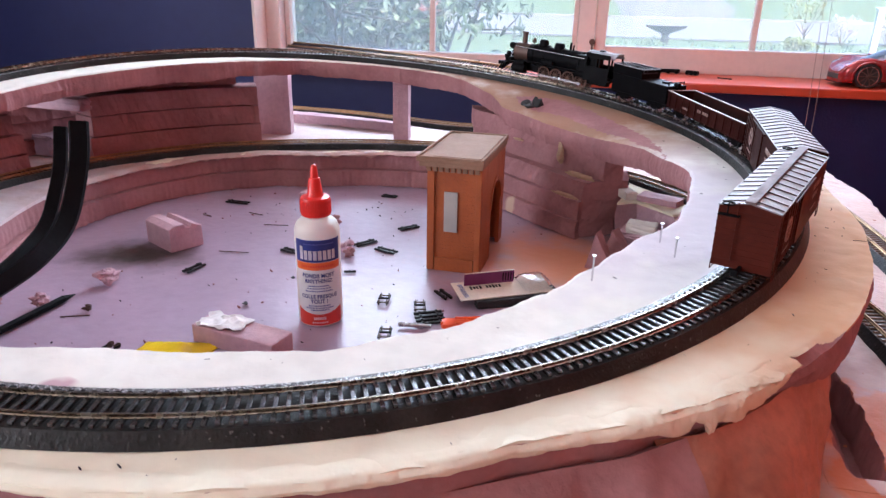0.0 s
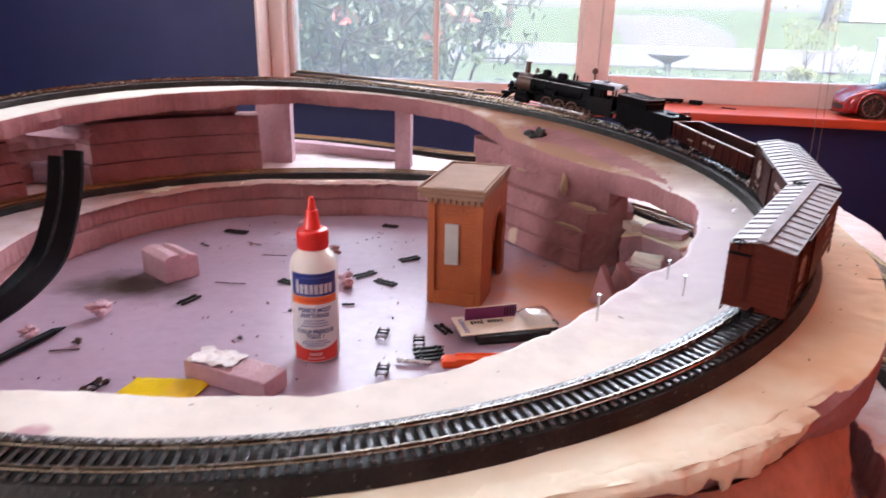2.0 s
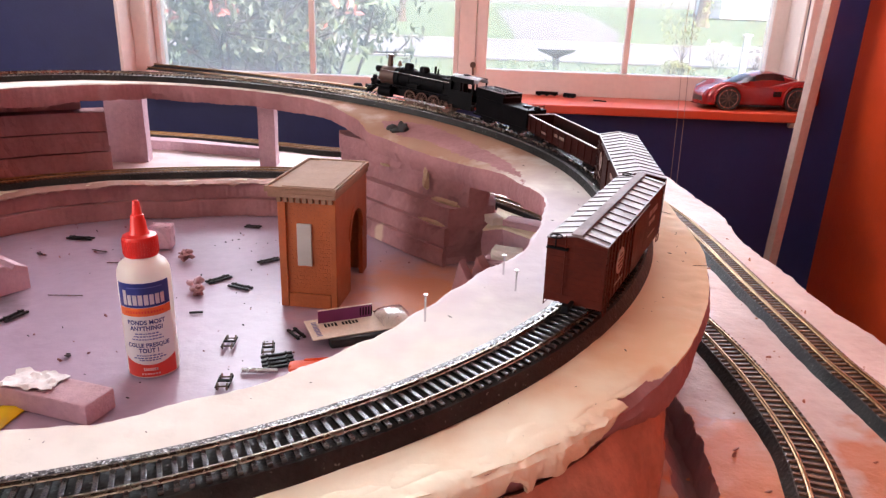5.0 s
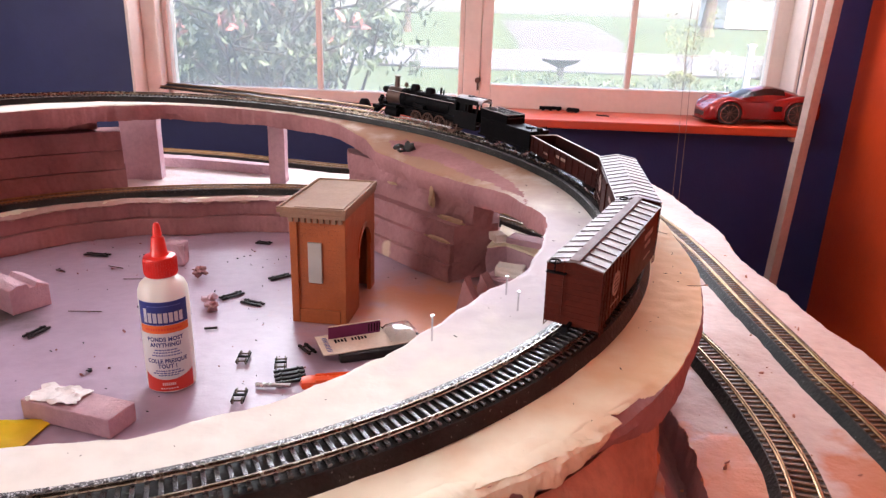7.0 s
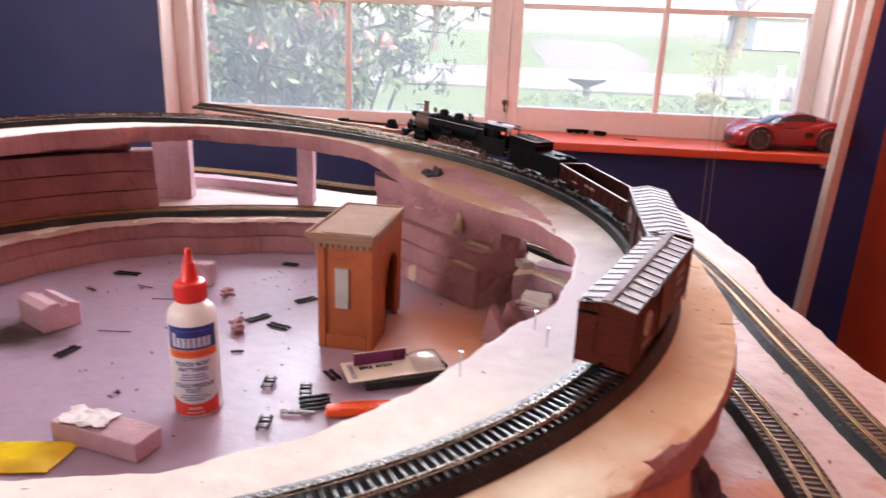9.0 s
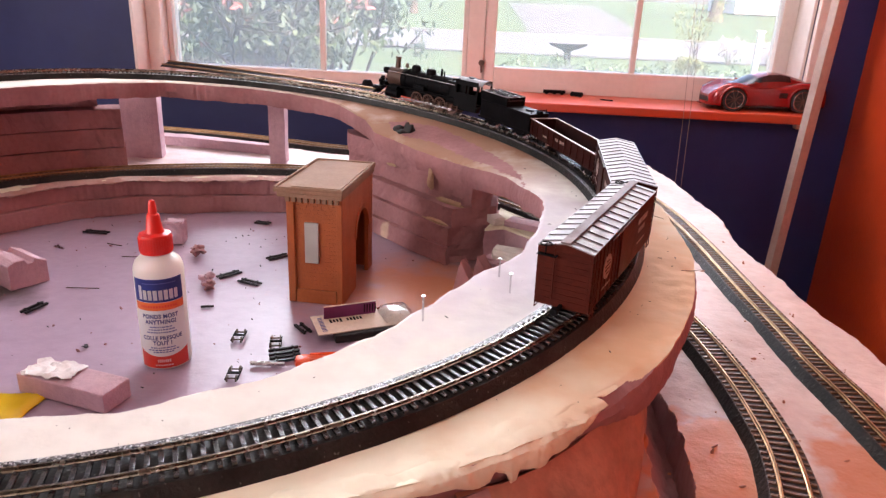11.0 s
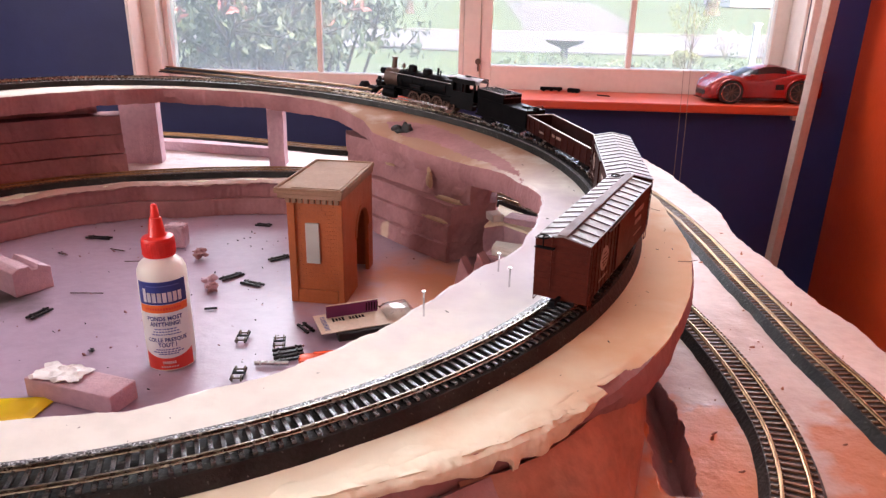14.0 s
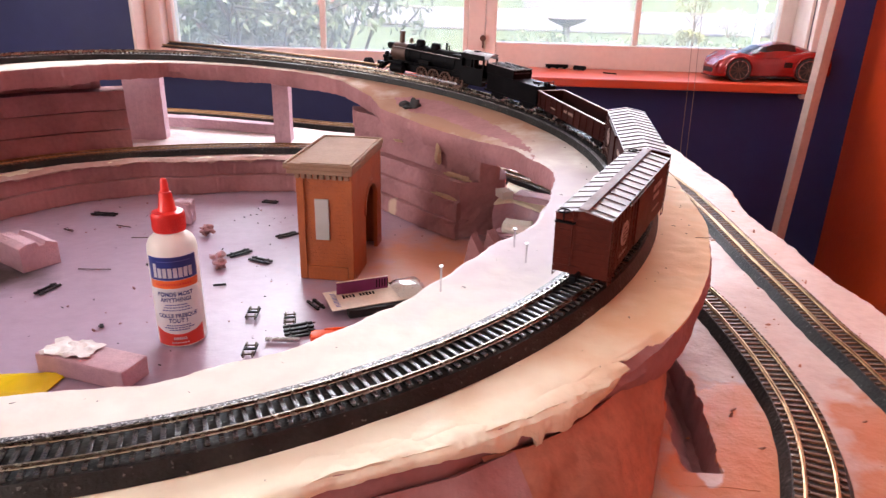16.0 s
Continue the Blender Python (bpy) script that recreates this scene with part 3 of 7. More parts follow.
box(bm, (WX0 + WX1) / 2, Y1 + 0.075, WZ1, WX1 - WX0, 0.15, H - WZ1)
tagged(part("wall_north", bm, "blue"), "dark blue painted wall round the window", "wall", kind="structure")
slab("wall_east", X1 + 0.075, (Y0 + Y1) / 2, 0, 0.15, Y1 - Y0, H, "orange", "saturated orange-red painted wall", "wall")
# opening out of view, added to hold the side fill lamp
VY0, VY1, VZ0, VZ1 = -1.45, -0.15, 0.95, 2.1
bm = bmesh.new()
box(bm, X0 - 0.075, (Y0 + VY0) / 2, 0, 0.15, VY0 - Y0, H)
box(bm, X0 - 0.075, (Y1 + VY1) / 2, 0, 0.15, Y1 - VY1, H)
box(bm, X0 - 0.075, (VY0 + VY1) / 2, 0, 0.15, VY1 - VY0, VZ0)
box(bm, X0 - 0.075, (VY0 + VY1) / 2, VZ1, 0.15, VY1 - VY0, H - VZ1)
tagged(part("wall_west", bm, "blue"), "plain dark blue painted wall with an added unseen opening", "wall", kind="structure")
slab("wall_south", (X0 + X1) / 2, Y0 - 0.075, 0, X1 - X0, 0.15, H, "white", "plain pale painted wall behind the table", "wall")

# the window: two lights with a post between, set back behind a red sill
GY = 2.10


def window_unit(name, x0, x1, z0, edges, mullion, muntins, label):
    """Glass from x0 to x1, up from z0; edges: the frame's widths left, right and below."""
    w = tagged(new(name), label, "window", kind="structure")
    l, r, b = edges
    z1 = WZ1 - 0.05
    for q in (box(bmesh.new(), x0 - l / 2, GY, z0 - b, l, 0.05, z1 - z0 + b, 0.003), box(bmesh.new(), x1 + r / 2, GY, z0 - b, r, 0.05, z1 - z0 + b, 0.003),
              box(bmesh.new(), (x0 + x1) / 2, GY, z0 - b, x1 - x0 - 0.0005, 0.05, b, 0.003), box(bmesh.new(), (x0 + x1) / 2, GY, z1 - 0.035, x1 - x0 - 0.0005, 0.05, 0.035, 0.003)):
        part("window_frame", q, "white", w)
    part("mullion", box(bmesh.new(), mullion, GY, z0, 0.016, 0.024, z1 - 0.036 - z0, 0.003), "white", w)
    zs = [z0] + muntins + [z1 - 0.036]
    for za in muntins:
        for xa, xb in ((x0, mullion - 0.0085), (mullion + 0.0085, x1)):
            part("muntin", box(bmesh.new(), (xa + xb) / 2, GY, za - 0.007, xb - xa, 0.022, 0.014, 0.002), "white", w)
    for za, zb in zip(zs, zs[1:]):
        for xa, xb in ((x0, mullion), (mullion, x1)):
            p = part("pane", box(bmesh.new(), (xa + xb) / 2, GY, za, xb - xa - 0.002, 0.003, zb - za), "pane", w, "clear window pane")
            p.visible_shadow = False
    return w


window_unit("window_1", -0.797, 0.070, 0.922, (0.015, 0.014, 0.034), -0.347, [1.240, 1.52, 1.8], "fixed white-framed window light with glazing bars")
window_2 = window_unit("window_2", 0.166, 0.955, 0.957, (0.032, 0.040, 0.068), 0.566, [1.240, 1.52, 1.8], "white-framed sash window light with a small key latch")
bm = bmesh.new()
rod(bm, (0.128, 2.060, 0.968), (0.128, 2.073, 0.968), 0.0085, n=14)
rod(bm, (0.128, 2.066, 0.962), (0.129, 2.066, 0.940), 0.003)
part("latch", bm, "smokebox", window_2, "small dull metal sash latch", True)
bm = bmesh.new()
box(bm, 0.109, 2.098, 0.890, 0.048, 0.058, WZ1 - 0.890, 0.003)
tagged(part("trim", bm, "white"), "white painted post between the window lights", "window trim", kind="structure")
bm = bmesh.new()
box(bm, -0.8635, 2.048, 0.891, 0.009, 0.164, WZ1 - 0.891, 0.002)
box(bm, -0.8360, 2.090, 0.8912, 0.0455, 0.105, WZ1 - 0.892, 0.004)
box(bm, 0.999, 2.055, 0.890, 0.009, 0.15, WZ1 - 0.890, 0.002)
box(bm, 0.067, 2.055, WZ1 - 0.010, 1.852, 0.15, 0.009, 0.002)
tagged(part("trim", bm, "white"), "white painted window reveal boards", "window trim", kind="structure")
bm = bmesh.new()
box(bm, 1.022, 1.970, 0.840, 0.036, 0.020, 1.22, 0.004)
box(bm, 0.096, 1.970, 2.062, 1.89, 0.020, 0.05, 0.004)
tagged(part("trim", bm, "white"), "white painted casing boards round the window", "window trim", kind="structure")
tagged(part("window_sill", box(bmesh.new(), 0.068, 1.9615, 0.8682, 1.866, 0.227, 0.0225, 0.004), "sill_paint"), "orange-red painted wooden window sill board", "window sill", kind="structure")


# ---- the layout: table, foam sheets and decks ----
FLOOR = 0.803
table = thing("layout_table", pose(-0.35, 0.72, 0), "plain wooden table carrying the railway layout", "table")
part("tabletop", box(bmesh.new(), 0, 0, 0.74, 1.66, 1.36, 0.035, 0.003), "wood", table)
for x in (-0.76, 0.76):
    for y in (-0.6, 0.6):
        part("leg", box(bmesh.new(), x, y, 0, 0.06, 0.06, 0.739, 0.004), "wood", table)

# the pit's foam floor, with a slightly uneven face
bm = bmesh.new()
bmesh.ops.create_grid(bm, x_segments=90, y_segments=80, size=0.5, matrix=Matrix.Translation((-0.35, 0.72, 0)) @ Matrix.Diagonal((1.62, 1.32, 1, 1)))
for v in bm.verts:
    v.co.z = FLOOR - 0.0008 + 0.0007 * n1(v.co.x * 9, v.co.y * 9)
edge = [e for e in bm.edges if e.is_boundary]
g = bmesh.ops.extrude_edge_only(bm, edges=edge)
for v in [k for k in g["geom"] if isinstance(k, bmesh.types.BMVert)]:
    v.co.z = 0.776
sheet = thing("foam_base_sheet", label="flat lavender-pink foam board base, scuffed and littered", category="foam sheet")
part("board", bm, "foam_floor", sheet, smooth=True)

PIT = [(-180, 0.385), (-160, 0.375), (-145, 0.365), (-110, 0.40), (-70, 0.40), (-30, 0.40), (0, 0.385), (20, 0.402), (30, 0.392), (42, 0.362), (60, 0.35), (90, 0.335),
       (115, 0.332), (130, 0.36), (145, 0.378), (160, 0.385), (180, 0.385)]
PX, PY = -0.15, 0.70
EAST = [(0.0, 0.56), (0.40, 0.545), (0.56, 0.522), (0.66, 0.510), (0.72, 0.507), (0.84, 0.496), (0.97, 0.508), (1.17, 0.494), (1.38, 0.464), (1.6, 0.44)]
NORTH = [(-1.2, 1.40), (-0.5, 1.375), (-0.35, 1.352), (-0.22, 1.316), (-0.10, 1.288), (0.05, 1.291), (0.18, 1.292), (0.30, 1.30), (0.40, 1.40), (0.6, 1.42)]
LZ = 0.856


def out_r(phi):
    """How far the lower deck reaches from the pit's centre."""
    c, s = math.cos(phi), math.sin(phi)
    best = 9.0
    if c < -1e-6:
        best = min(best, (-1.13 - PX) / c)
    if s > 1e-6:
        r = 0.62 / s
        for _ in range(12):
            r = 0.5 * r + 0.5 * (table_at(NORTH, PX + r * c) - PY) / s
        best = min(best, r)
    if s < -1e-6:
        best = min(best, (0.085 - PY) / s)
    if c > 1e-6:
        r = 0.65 / c
        for _ in range(12):
            r = 0.5 * r + 0.5 * (table_at(EAST, PY + r * s) - PX) / c
        best = min(best, r)
    return best


TRENCH = [(0.34, 0.308), (0.364, 0.309), (0.394, 0.3115), (0.42, 0.3145), (0.45, 0.3125), (0.49, 0.3075)]


def trench(x, y):
    """How deep the cut beside the near stack goes at a place: a steep wall to the east, a long slope to the west."""
    if not 0.335 < y < 0.492:
        return 0.0
    w = min(1, (0.492 - y) / 0.060, (y - 0.335) / 0.022)
    d = x - table_at(TRENCH, y) + 0.0022 * n1(x * 70, y * 70, 8) + 0.0012 * n1(x * 190, y * 190, 3)
    if d > 0.0015 or d < -0.024:
        return 0.0
    return 0.0262 * max(0.0, w) ** 0.6 * min(1, (0.0015 - d) / 0.003, (d + 0.024) / 0.017)


def lower_z(x, y):
    """The lower deck's top, with its trench and a soft wear."""
    return LZ + 0.0016 * n1(x * 14, y * 14, 3) + 0.0008 * n1(x * 60, y * 60, 5)


CUT = (0.270, 0.326, 0.322, 0.500)


def deck_top(x, y):
    """The lower deck's sheet, sunk where the finer piece with the cut lies on it."""
    x0, x1, y0, y1 = CUT
    inside = min(x - x0, x1 - x, y - y0, y1 - y)
    return lower_z(x, y) - (0.0264 if inside > 0.006 else 0.0)


def deck_layer(name, r_in, r_step, z0, z1, mat, label, top=None, n=1300, rings=110):
    bm = bmesh.new()
    rows = []
    for i in range(n):
        phi = 2 * math.pi * i / n
        deg = math.degrees(phi)
        deg = deg - 360 if deg > 180 else deg
        ri = r_in(deg, phi)
        ro = out_r(phi) + 0.003 * n1(phi * 40, 2.0) - 0.002
        c, s = math.cos(phi), math.sin(phi)
        row = [(ri + 0.004 * n1(phi * 55, z0 * 90), z0), (ri + 0.003 * n1(phi * 60, z1 * 70, 4), (z0 + z1) / 2)]
        for k in range(rings + 1):
            row.append((ri + (ro - ri) * (k / rings) ** 1.25 + (0.0015 if k == 0 else 0), z1))
        row += [(ro + 0.004, (z0 + z1) / 2 + 0.003), (ro - 0.001, z0)]
        vs = []
        for k, (r, z) in enumerate(row):
            x, y = PX + r * c, PY + r * s
            if top and 2 <= k <= rings + 2:
                z = top(x, y) - (0.004 if k in (2, rings + 2) else 0)
            vs.append(bm.verts.new((x, y, z)))
        rows.append(vs)
    for a, b in zip(rows, rows[1:] + rows[:1]):
        for k in range(len(a)):
            f = bm.faces.new((a[k], a[(k + 1) % len(a)], b[(k + 1) % len(a)], b[k]))
            f.material_index = 1 if k < 2 or k > rings + 2 else 0
    ob = part(name, bm, mat, smooth=True)
    return tagged(ob, label, "foam board")


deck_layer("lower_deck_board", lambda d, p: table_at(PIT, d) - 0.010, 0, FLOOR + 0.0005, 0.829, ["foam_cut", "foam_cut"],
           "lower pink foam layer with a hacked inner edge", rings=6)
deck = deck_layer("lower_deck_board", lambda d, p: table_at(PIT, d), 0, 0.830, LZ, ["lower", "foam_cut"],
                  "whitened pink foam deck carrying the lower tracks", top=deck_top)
# plaster slopped over the pit's far lip
bm = bmesh.new()
lips = []
for i in range(421):
    deg = 76 + 104 * i / 420
    phi = radians(deg)
    ends = min(1, i / 25, (420 - i) / 25)
    r = table_at(PIT, deg)
    run = ends * (0.0025 + 0.0055 * n1(phi * 7, 3.0) + 0.004 * n1(phi * 23, 6.0) + 0.002 * n1(phi * 61, 2.0)) + 0.001
    over = ends * (0.010 + 0.009 * n1(phi * 5, 9.0) + 0.004 * n1(phi * 19, 1.0)) + 0.002
    fat = ends * (0.0022 + 0.0012 * n1(phi * 31, 5.0)) + 0.0002
    run = max(0.001, run)
    sec = [(0.003, -run), (-0.0035 - 0.6 * fat, -run), (-0.0042 - fat, -0.5 * run), (-0.0030 - fat, -0.0015), (0.0005, fat * 0.8), (0.5 * over, fat), (over, 0.0004), (over, -0.004)]
    lips.append([bm.verts.new((PX + (r + o) * math.cos(phi), PY + (r + o) * math.sin(phi), lower_z(PX + (r + o) * math.cos(phi), PY + (r + o) * math.sin(phi)) + u + 0.0006 * n1(phi * 90, k))) for k, (o, u) in enumerate(sec)])
for a, b in zip(lips, lips[1:]):
    for k in range(8):
        bm.faces.new((a[k], b[k], b[(k + 1) % 8], a[(k + 1) % 8]))
bm.faces.new(lips[0]), bm.faces.new(lips[-1])
part("plaster_lip", bm, "lower", deck, "pinkish plaster slopped over the pit's lip", smooth=True)

bm = bmesh.new()
x0, x1, y0, y1 = CUT
NX, NY = 90, 240
sheet_rows = []
for j in range(NY + 1):
    line = []
    for i in range(NX + 1):
        x, y = x0 + (x1 - x0) * i / NX, y0 + (y1 - y0) * j / NY
        rough_cut = 0.0012 * n1(x * 120, y * 120, 2) + 0.0006 * n1(x * 300, y * 300, 6)
        d = trench(x, y)
        line.append(bm.verts.new((x, y, lower_z(x, y) - (0.0012 if i in (0, NX) or j in (0, NY) else -0.0003) - d - (rough_cut if d > 0.002 else 0))))
    sheet_rows.append(line)
for a, b in zip(sheet_rows, sheet_rows[1:]):
    for i in range(NX):
        f = bm.faces.new((a[i], a[i + 1], b[i + 1], b[i]))
        f.material_index = 1 if trench(a[i].co.x, a[i].co.y) > 0.0025 else 0
part("gouged_piece", bm, ["lower", "foam_cut"], deck, "hacked trench in the foam", smooth=True)

# the upper deck: an inch of foam skimmed with cream plaster
IN = [(-180, -0.072), (-150, -0.066), (-120, -0.060), (-97, -0.061), (-82, -0.074), (-73, -0.070), (-66, -0.065), (-60, -0.071), (-45, -0.084), (-36, -0.094), (-26, -0.095),
      (-15, -0.080), (-4, -0.076), (6, -0.068), (18, -0.080), (32, -0.098), (48, -0.108), (60, -0.098), (68, -0.070), (76, -0.042), (92, -0.030), (108, -0.040), (120, -0.062), (131, -0.082), (142, -0.088), (160, -0.080), (180, -0.072)]
OUT = [(-180, 0.045), (-120, 0.042), (-84, 0.042), (-73, 0.049), (-58, 0.048), (-50, 0.057), (-43, 0.063), (-33, 0.070), (-21, 0.066), (-12, 0.062), (-5, 0.055), (20, 0.048), (60, 0.045), (180, 0.045)]
DROP = [(-180, 0.0), (5, 0.0), (20, 0.008), (40, 0.020), (58, 0.020), (72, 0.006), (80, 0.0), (180, 0.0)]
UP = -0.0125
THICK = 0.026


COLS_IN, COLS_OUT = 34, 40
BARE_TOP = [(12, -0.078), (16, -0.071), (20, -0.065), (27, -0.059), (40, -0.052), (46, -0.046), (52, -0.040), (58, -0.050), (61, -0.062)]
BARE_LOW = [(12, -0.078), (18, -0.070), (24, -0.080), (34, -0.083), (46, -0.082), (53, -0.087), (58, -0.080), (61, -0.066)]


def jagged(th, q, s):
    c, s0 = math.cos(radians(th)), math.sin(radians(th))
    return s * sum(k * n1(c * f, s0 * f, q * 1.7 + f) for f, k in ((5, 0.0035), (13, 0.0022), (37, 0.0011), (83, 0.0006), (190, 0.0003)))


def rim(th):
    """The ring's inner and outer edge, metres from the middle of the track."""
    return table_at(IN, th) + jagged(th, 1.0, 1), table_at(OUT, th) + jagged(th, 7.0, 0.7)


def chipped(th):
    """Where the deck's outer corner has broken away."""
    return max(0.0, min(1.0, (th + 43.5) / 3.0, (-31.5 - th) / 6.0))


def deck_row(th):
    a, b = rim(th)
    drop = table_at(DROP, th)
    torn = 0.25 * max(0.0, 1 - abs(th + 47) / 14)
    chip = chipped(th)
    rows = [(a + 0.004 + jagged(th, 11, 1.5), UP - drop - THICK + jagged(th, 20, 1)), (a + jagged(th, 14, 1.2), UP - drop - 0.014)]
    offs = [a + 0.0015 + (-0.0015 - a) * k / COLS_IN for k in range(COLS_IN)] + [(b - 0.002) * (1 - (1 - k / COLS_OUT) ** 2) for k in range(COLS_OUT + 1)]
    for k, off in enumerate(offs):
        dz = -drop * max(0.0, 1 - (off - a) / max(0.02, (-0.022 - a))) ** 1.3 if off < -0.022 else 0.0
        p = loop_at(th, off)
        edge = 0.0018 if k in (0, COLS_IN + COLS_OUT) else 0
        lump = max(0.0, 1 - (b - off) / 0.028) if -75 < th < 5 else 0.0
        edge += 0.0080 * chip * max(0.0, min(1.0, (off - b + 0.010 + 0.002 * n1(th * 0.8, 1.0)) / 0.010))
        edge -= 0.0026 * lump * (n1(p.x * 33, p.y * 33, 12) + 0.5 * n1(p.x * 85, p.y * 85, 14))
        rows.append((off, UP + dz + 0.0009 * n1(p.x * 22, p.y * 22, 2) + 0.0005 * n1(p.x * 70, p.y * 70, 6) - edge))
    rows.append((b + jagged(th, 31, 0.7) - 0.006 * torn, UP - 0.010 - 0.006 * torn * (1 + n1(th * 0.9, 3.0))))
    rows.append((b - 0.004 + jagged(th, 35, 0.9) - 0.010 * torn, UP - THICK + jagged(th, 40, 1)))
    return rows


def bare(th, off):
    """Where the plaster never covered the bevelled foam."""
    if not 11 < th < 61:
        return False
    w = 0.0030 * n1(th * 0.9, off * 120, 4) + 0.0020 * n1(th * 2.4, off * 350, 9)
    return table_at(BARE_LOW, th) - 0.8 * w < off < table_at(BARE_TOP, th) + w


ring = thing("upper_deck_ring", label="oval foam deck ring skimmed with cream plaster, ragged edges", category="foam deck")
N = 1800
rows = [(-180 + 360 * i / N, deck_row(-180 + 360 * i / N)) for i in range(N)]
ring_at = [[loop_at(th, off, up) for off, up in r] for th, r in rows]
LAST = 2 + COLS_IN + COLS_OUT
piece = {k: (bmesh.new(), {}) for k in ("core", "outer", "inner", "bare")}


def ring_vert(which, i, k):
    bm, seen = piece[which]
    if (i, k) not in seen:
        seen[i, k] = bm.verts.new(ring_at[i][k])
    return seen[i, k]


for i in range(N):
    n = (i + 1) % N
    th, r = rows[i]
    for k in range(LAST + 3):
        k2 = (k + 1) % (LAST + 3)
        if k < 2 or k >= LAST:
            which = "core"
        elif k >= 2 + COLS_IN:
            which = "core" if chipped(th) > 0.05 and r[k][0] > rim(th)[1] - 0.0095 * chipped(th) + 0.002 * n1(th * 0.8, 1.0) else "outer"
        else:
            which = "bare" if bare(th, 0.5 * (r[k][0] + r[k2][0])) else "inner"
        piece[which][0].faces.new((ring_vert(which, i, k), ring_vert(which, i, k2), ring_vert(which, n, k2), ring_vert(which, n, k)))
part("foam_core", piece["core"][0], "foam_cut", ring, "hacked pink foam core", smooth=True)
part("plaster_skin", piece["outer"][0], "plaster", ring, "cream plaster outside the track", smooth=True)
part("plaster_skin", piece["inner"][0], "whitewash", ring, "whitish plaster inside the track", smooth=True)
part("bare_foam", piece["bare"][0], "foam_cut", ring, "bare pink foam showing through the plaster", smooth=True)

# plaster that ran over the near edge: rounded along most of it, hanging in a ragged curtain beside the chipped corner
HANG = [(-84, 0.002), (-72, 0.004), (-60, 0.005), (-52, 0.006), (-50, 0.008), (-48.6, 0.013), (-47.8, 0.012), (-47.5, 0.007), (-47.0, 0.009), (-46.65, 0.012), (-46.5, 0.0175), (-46.2, 0.0180), (-46.0, 0.012), (-45.2, 0.0125), (-44.6, 0.0145), (-43.8, 0.0115), (-43.2, 0.0130), (-41.8, 0.010), (-40.4, 0.010), (-38.6, 0.003)]
FAT = [(-84, 0.0005), (-60, 0.0008), (-52, 0.0010), (-49, 0.0022), (-44, 0.0026), (-38.6, 0.0020)]
bm = bmesh.new()
fringe = []
STEPS = 620
for i in range(STEPS):
    th = -84 + 45.4 * i / (STEPS - 1)
    b = rim(th)[1]
    wear = n1(th * 0.55, 2.0) + 0.6 * n1(th * 1.3, 5.0) + 0.3 * n1(th * 3.1, 9.0)
    hang = table_at(HANG, th) * (1 + 0.10 * wear) + 0.0006 * wear
    ends = min(1, (i + 1) / 30, (STEPS - i) / 30)
    fat = ends * table_at(FAT, th) * (1 + 0.4 * n1(th * 0.30, 8.0))
    hang = max(0.002, hang * ends)
    lift = ends * (0.0006 + 0.0006 * n1(th * 0.6, 4.0))
    sec = [(b - 0.016, UP - 0.0006), (b - 0.010, UP + lift), (b - 0.003, UP + 0.5 * lift), (b + 0.55 * fat, UP - 0.0018), (b + fat, UP - min(0.006, hang * 0.5)), (b + fat * 0.95, UP - hang * 0.75),
           (b + fat * 0.6, UP - hang), (b - 0.001, UP - hang * 0.94), (b - 0.0035, UP - 0.006), (b - 0.016, UP - 0.004)]
    line = []
    for (o, u), (o2, u2) in zip(sec, sec[1:] + sec[:1]):
        for k in range(3):
            line.append((o + (o2 - o) * k / 3, u + (u2 - u) * k / 3))
    pts = []
    for k, (o, u) in enumerate(line):
        p = loop_at(th, o, u)
        rag = ends * min(1.0, table_at(FAT, th) / 0.0020) * (0.0013 * n1(p.x * 95, p.y * 95, p.z * 95) + 0.0008 * n1(p.x * 240, p.y * 240, p.z * 240) + 0.0004 * n1(p.x * 600, p.y * 600, p.z * 600)) if 4 <= k <= 21 else 0.0
        pts.append(bm.verts.new(loop_at(th, o + rag, u + 0.7 * rag)))
    fringe.append(pts)
for a, b in zip(fringe, fringe[1:]):
    for k in range(30):
        bm.faces.new((a[k], a[(k + 1) % 30], b[(k + 1) % 30], b[k]))
bm.faces.new(fringe[0]), bm.faces.new(fringe[-1])
part("plaster_fringe", bm, "plaster", ring, "torn cream plaster hanging over the edge", smooth=True)


# dark specks and hairs fallen on the plaster
bm = bmesh.new()
rnd = random.Random(58)
for _ in range(64):
    th = rnd.uniform(-85, 35)
    a, b = rim(th)
    off = rnd.choice((rnd.uniform(a + 0.006, -0.022), rnd.uniform(0.022, max(0.024, b - 0.010))))
    r = rnd.choice((0.0002, 0.0003, 0.0003, 0.0005))
    bmesh.ops.create_icosphere(bm, subdivisions=1, radius=r, matrix=Matrix.Translation(loop_at(th, off, UP + 0.0004 - (table_at(DROP, th) * max(0.0, 1 - (off - a) / 0.05) if off < 0 else 0))) @ pose(0, 0, 0, 0, 0, rnd.uniform(0, 180)) @ Matrix.Diagonal((rnd.uniform(0.8, 5.0), 1, 0.6, 1)))
tagged(part("grit", bm, "loose_tie"), "tiny dark specks and hairs on the plaster deck", "grit", kind="stuff")


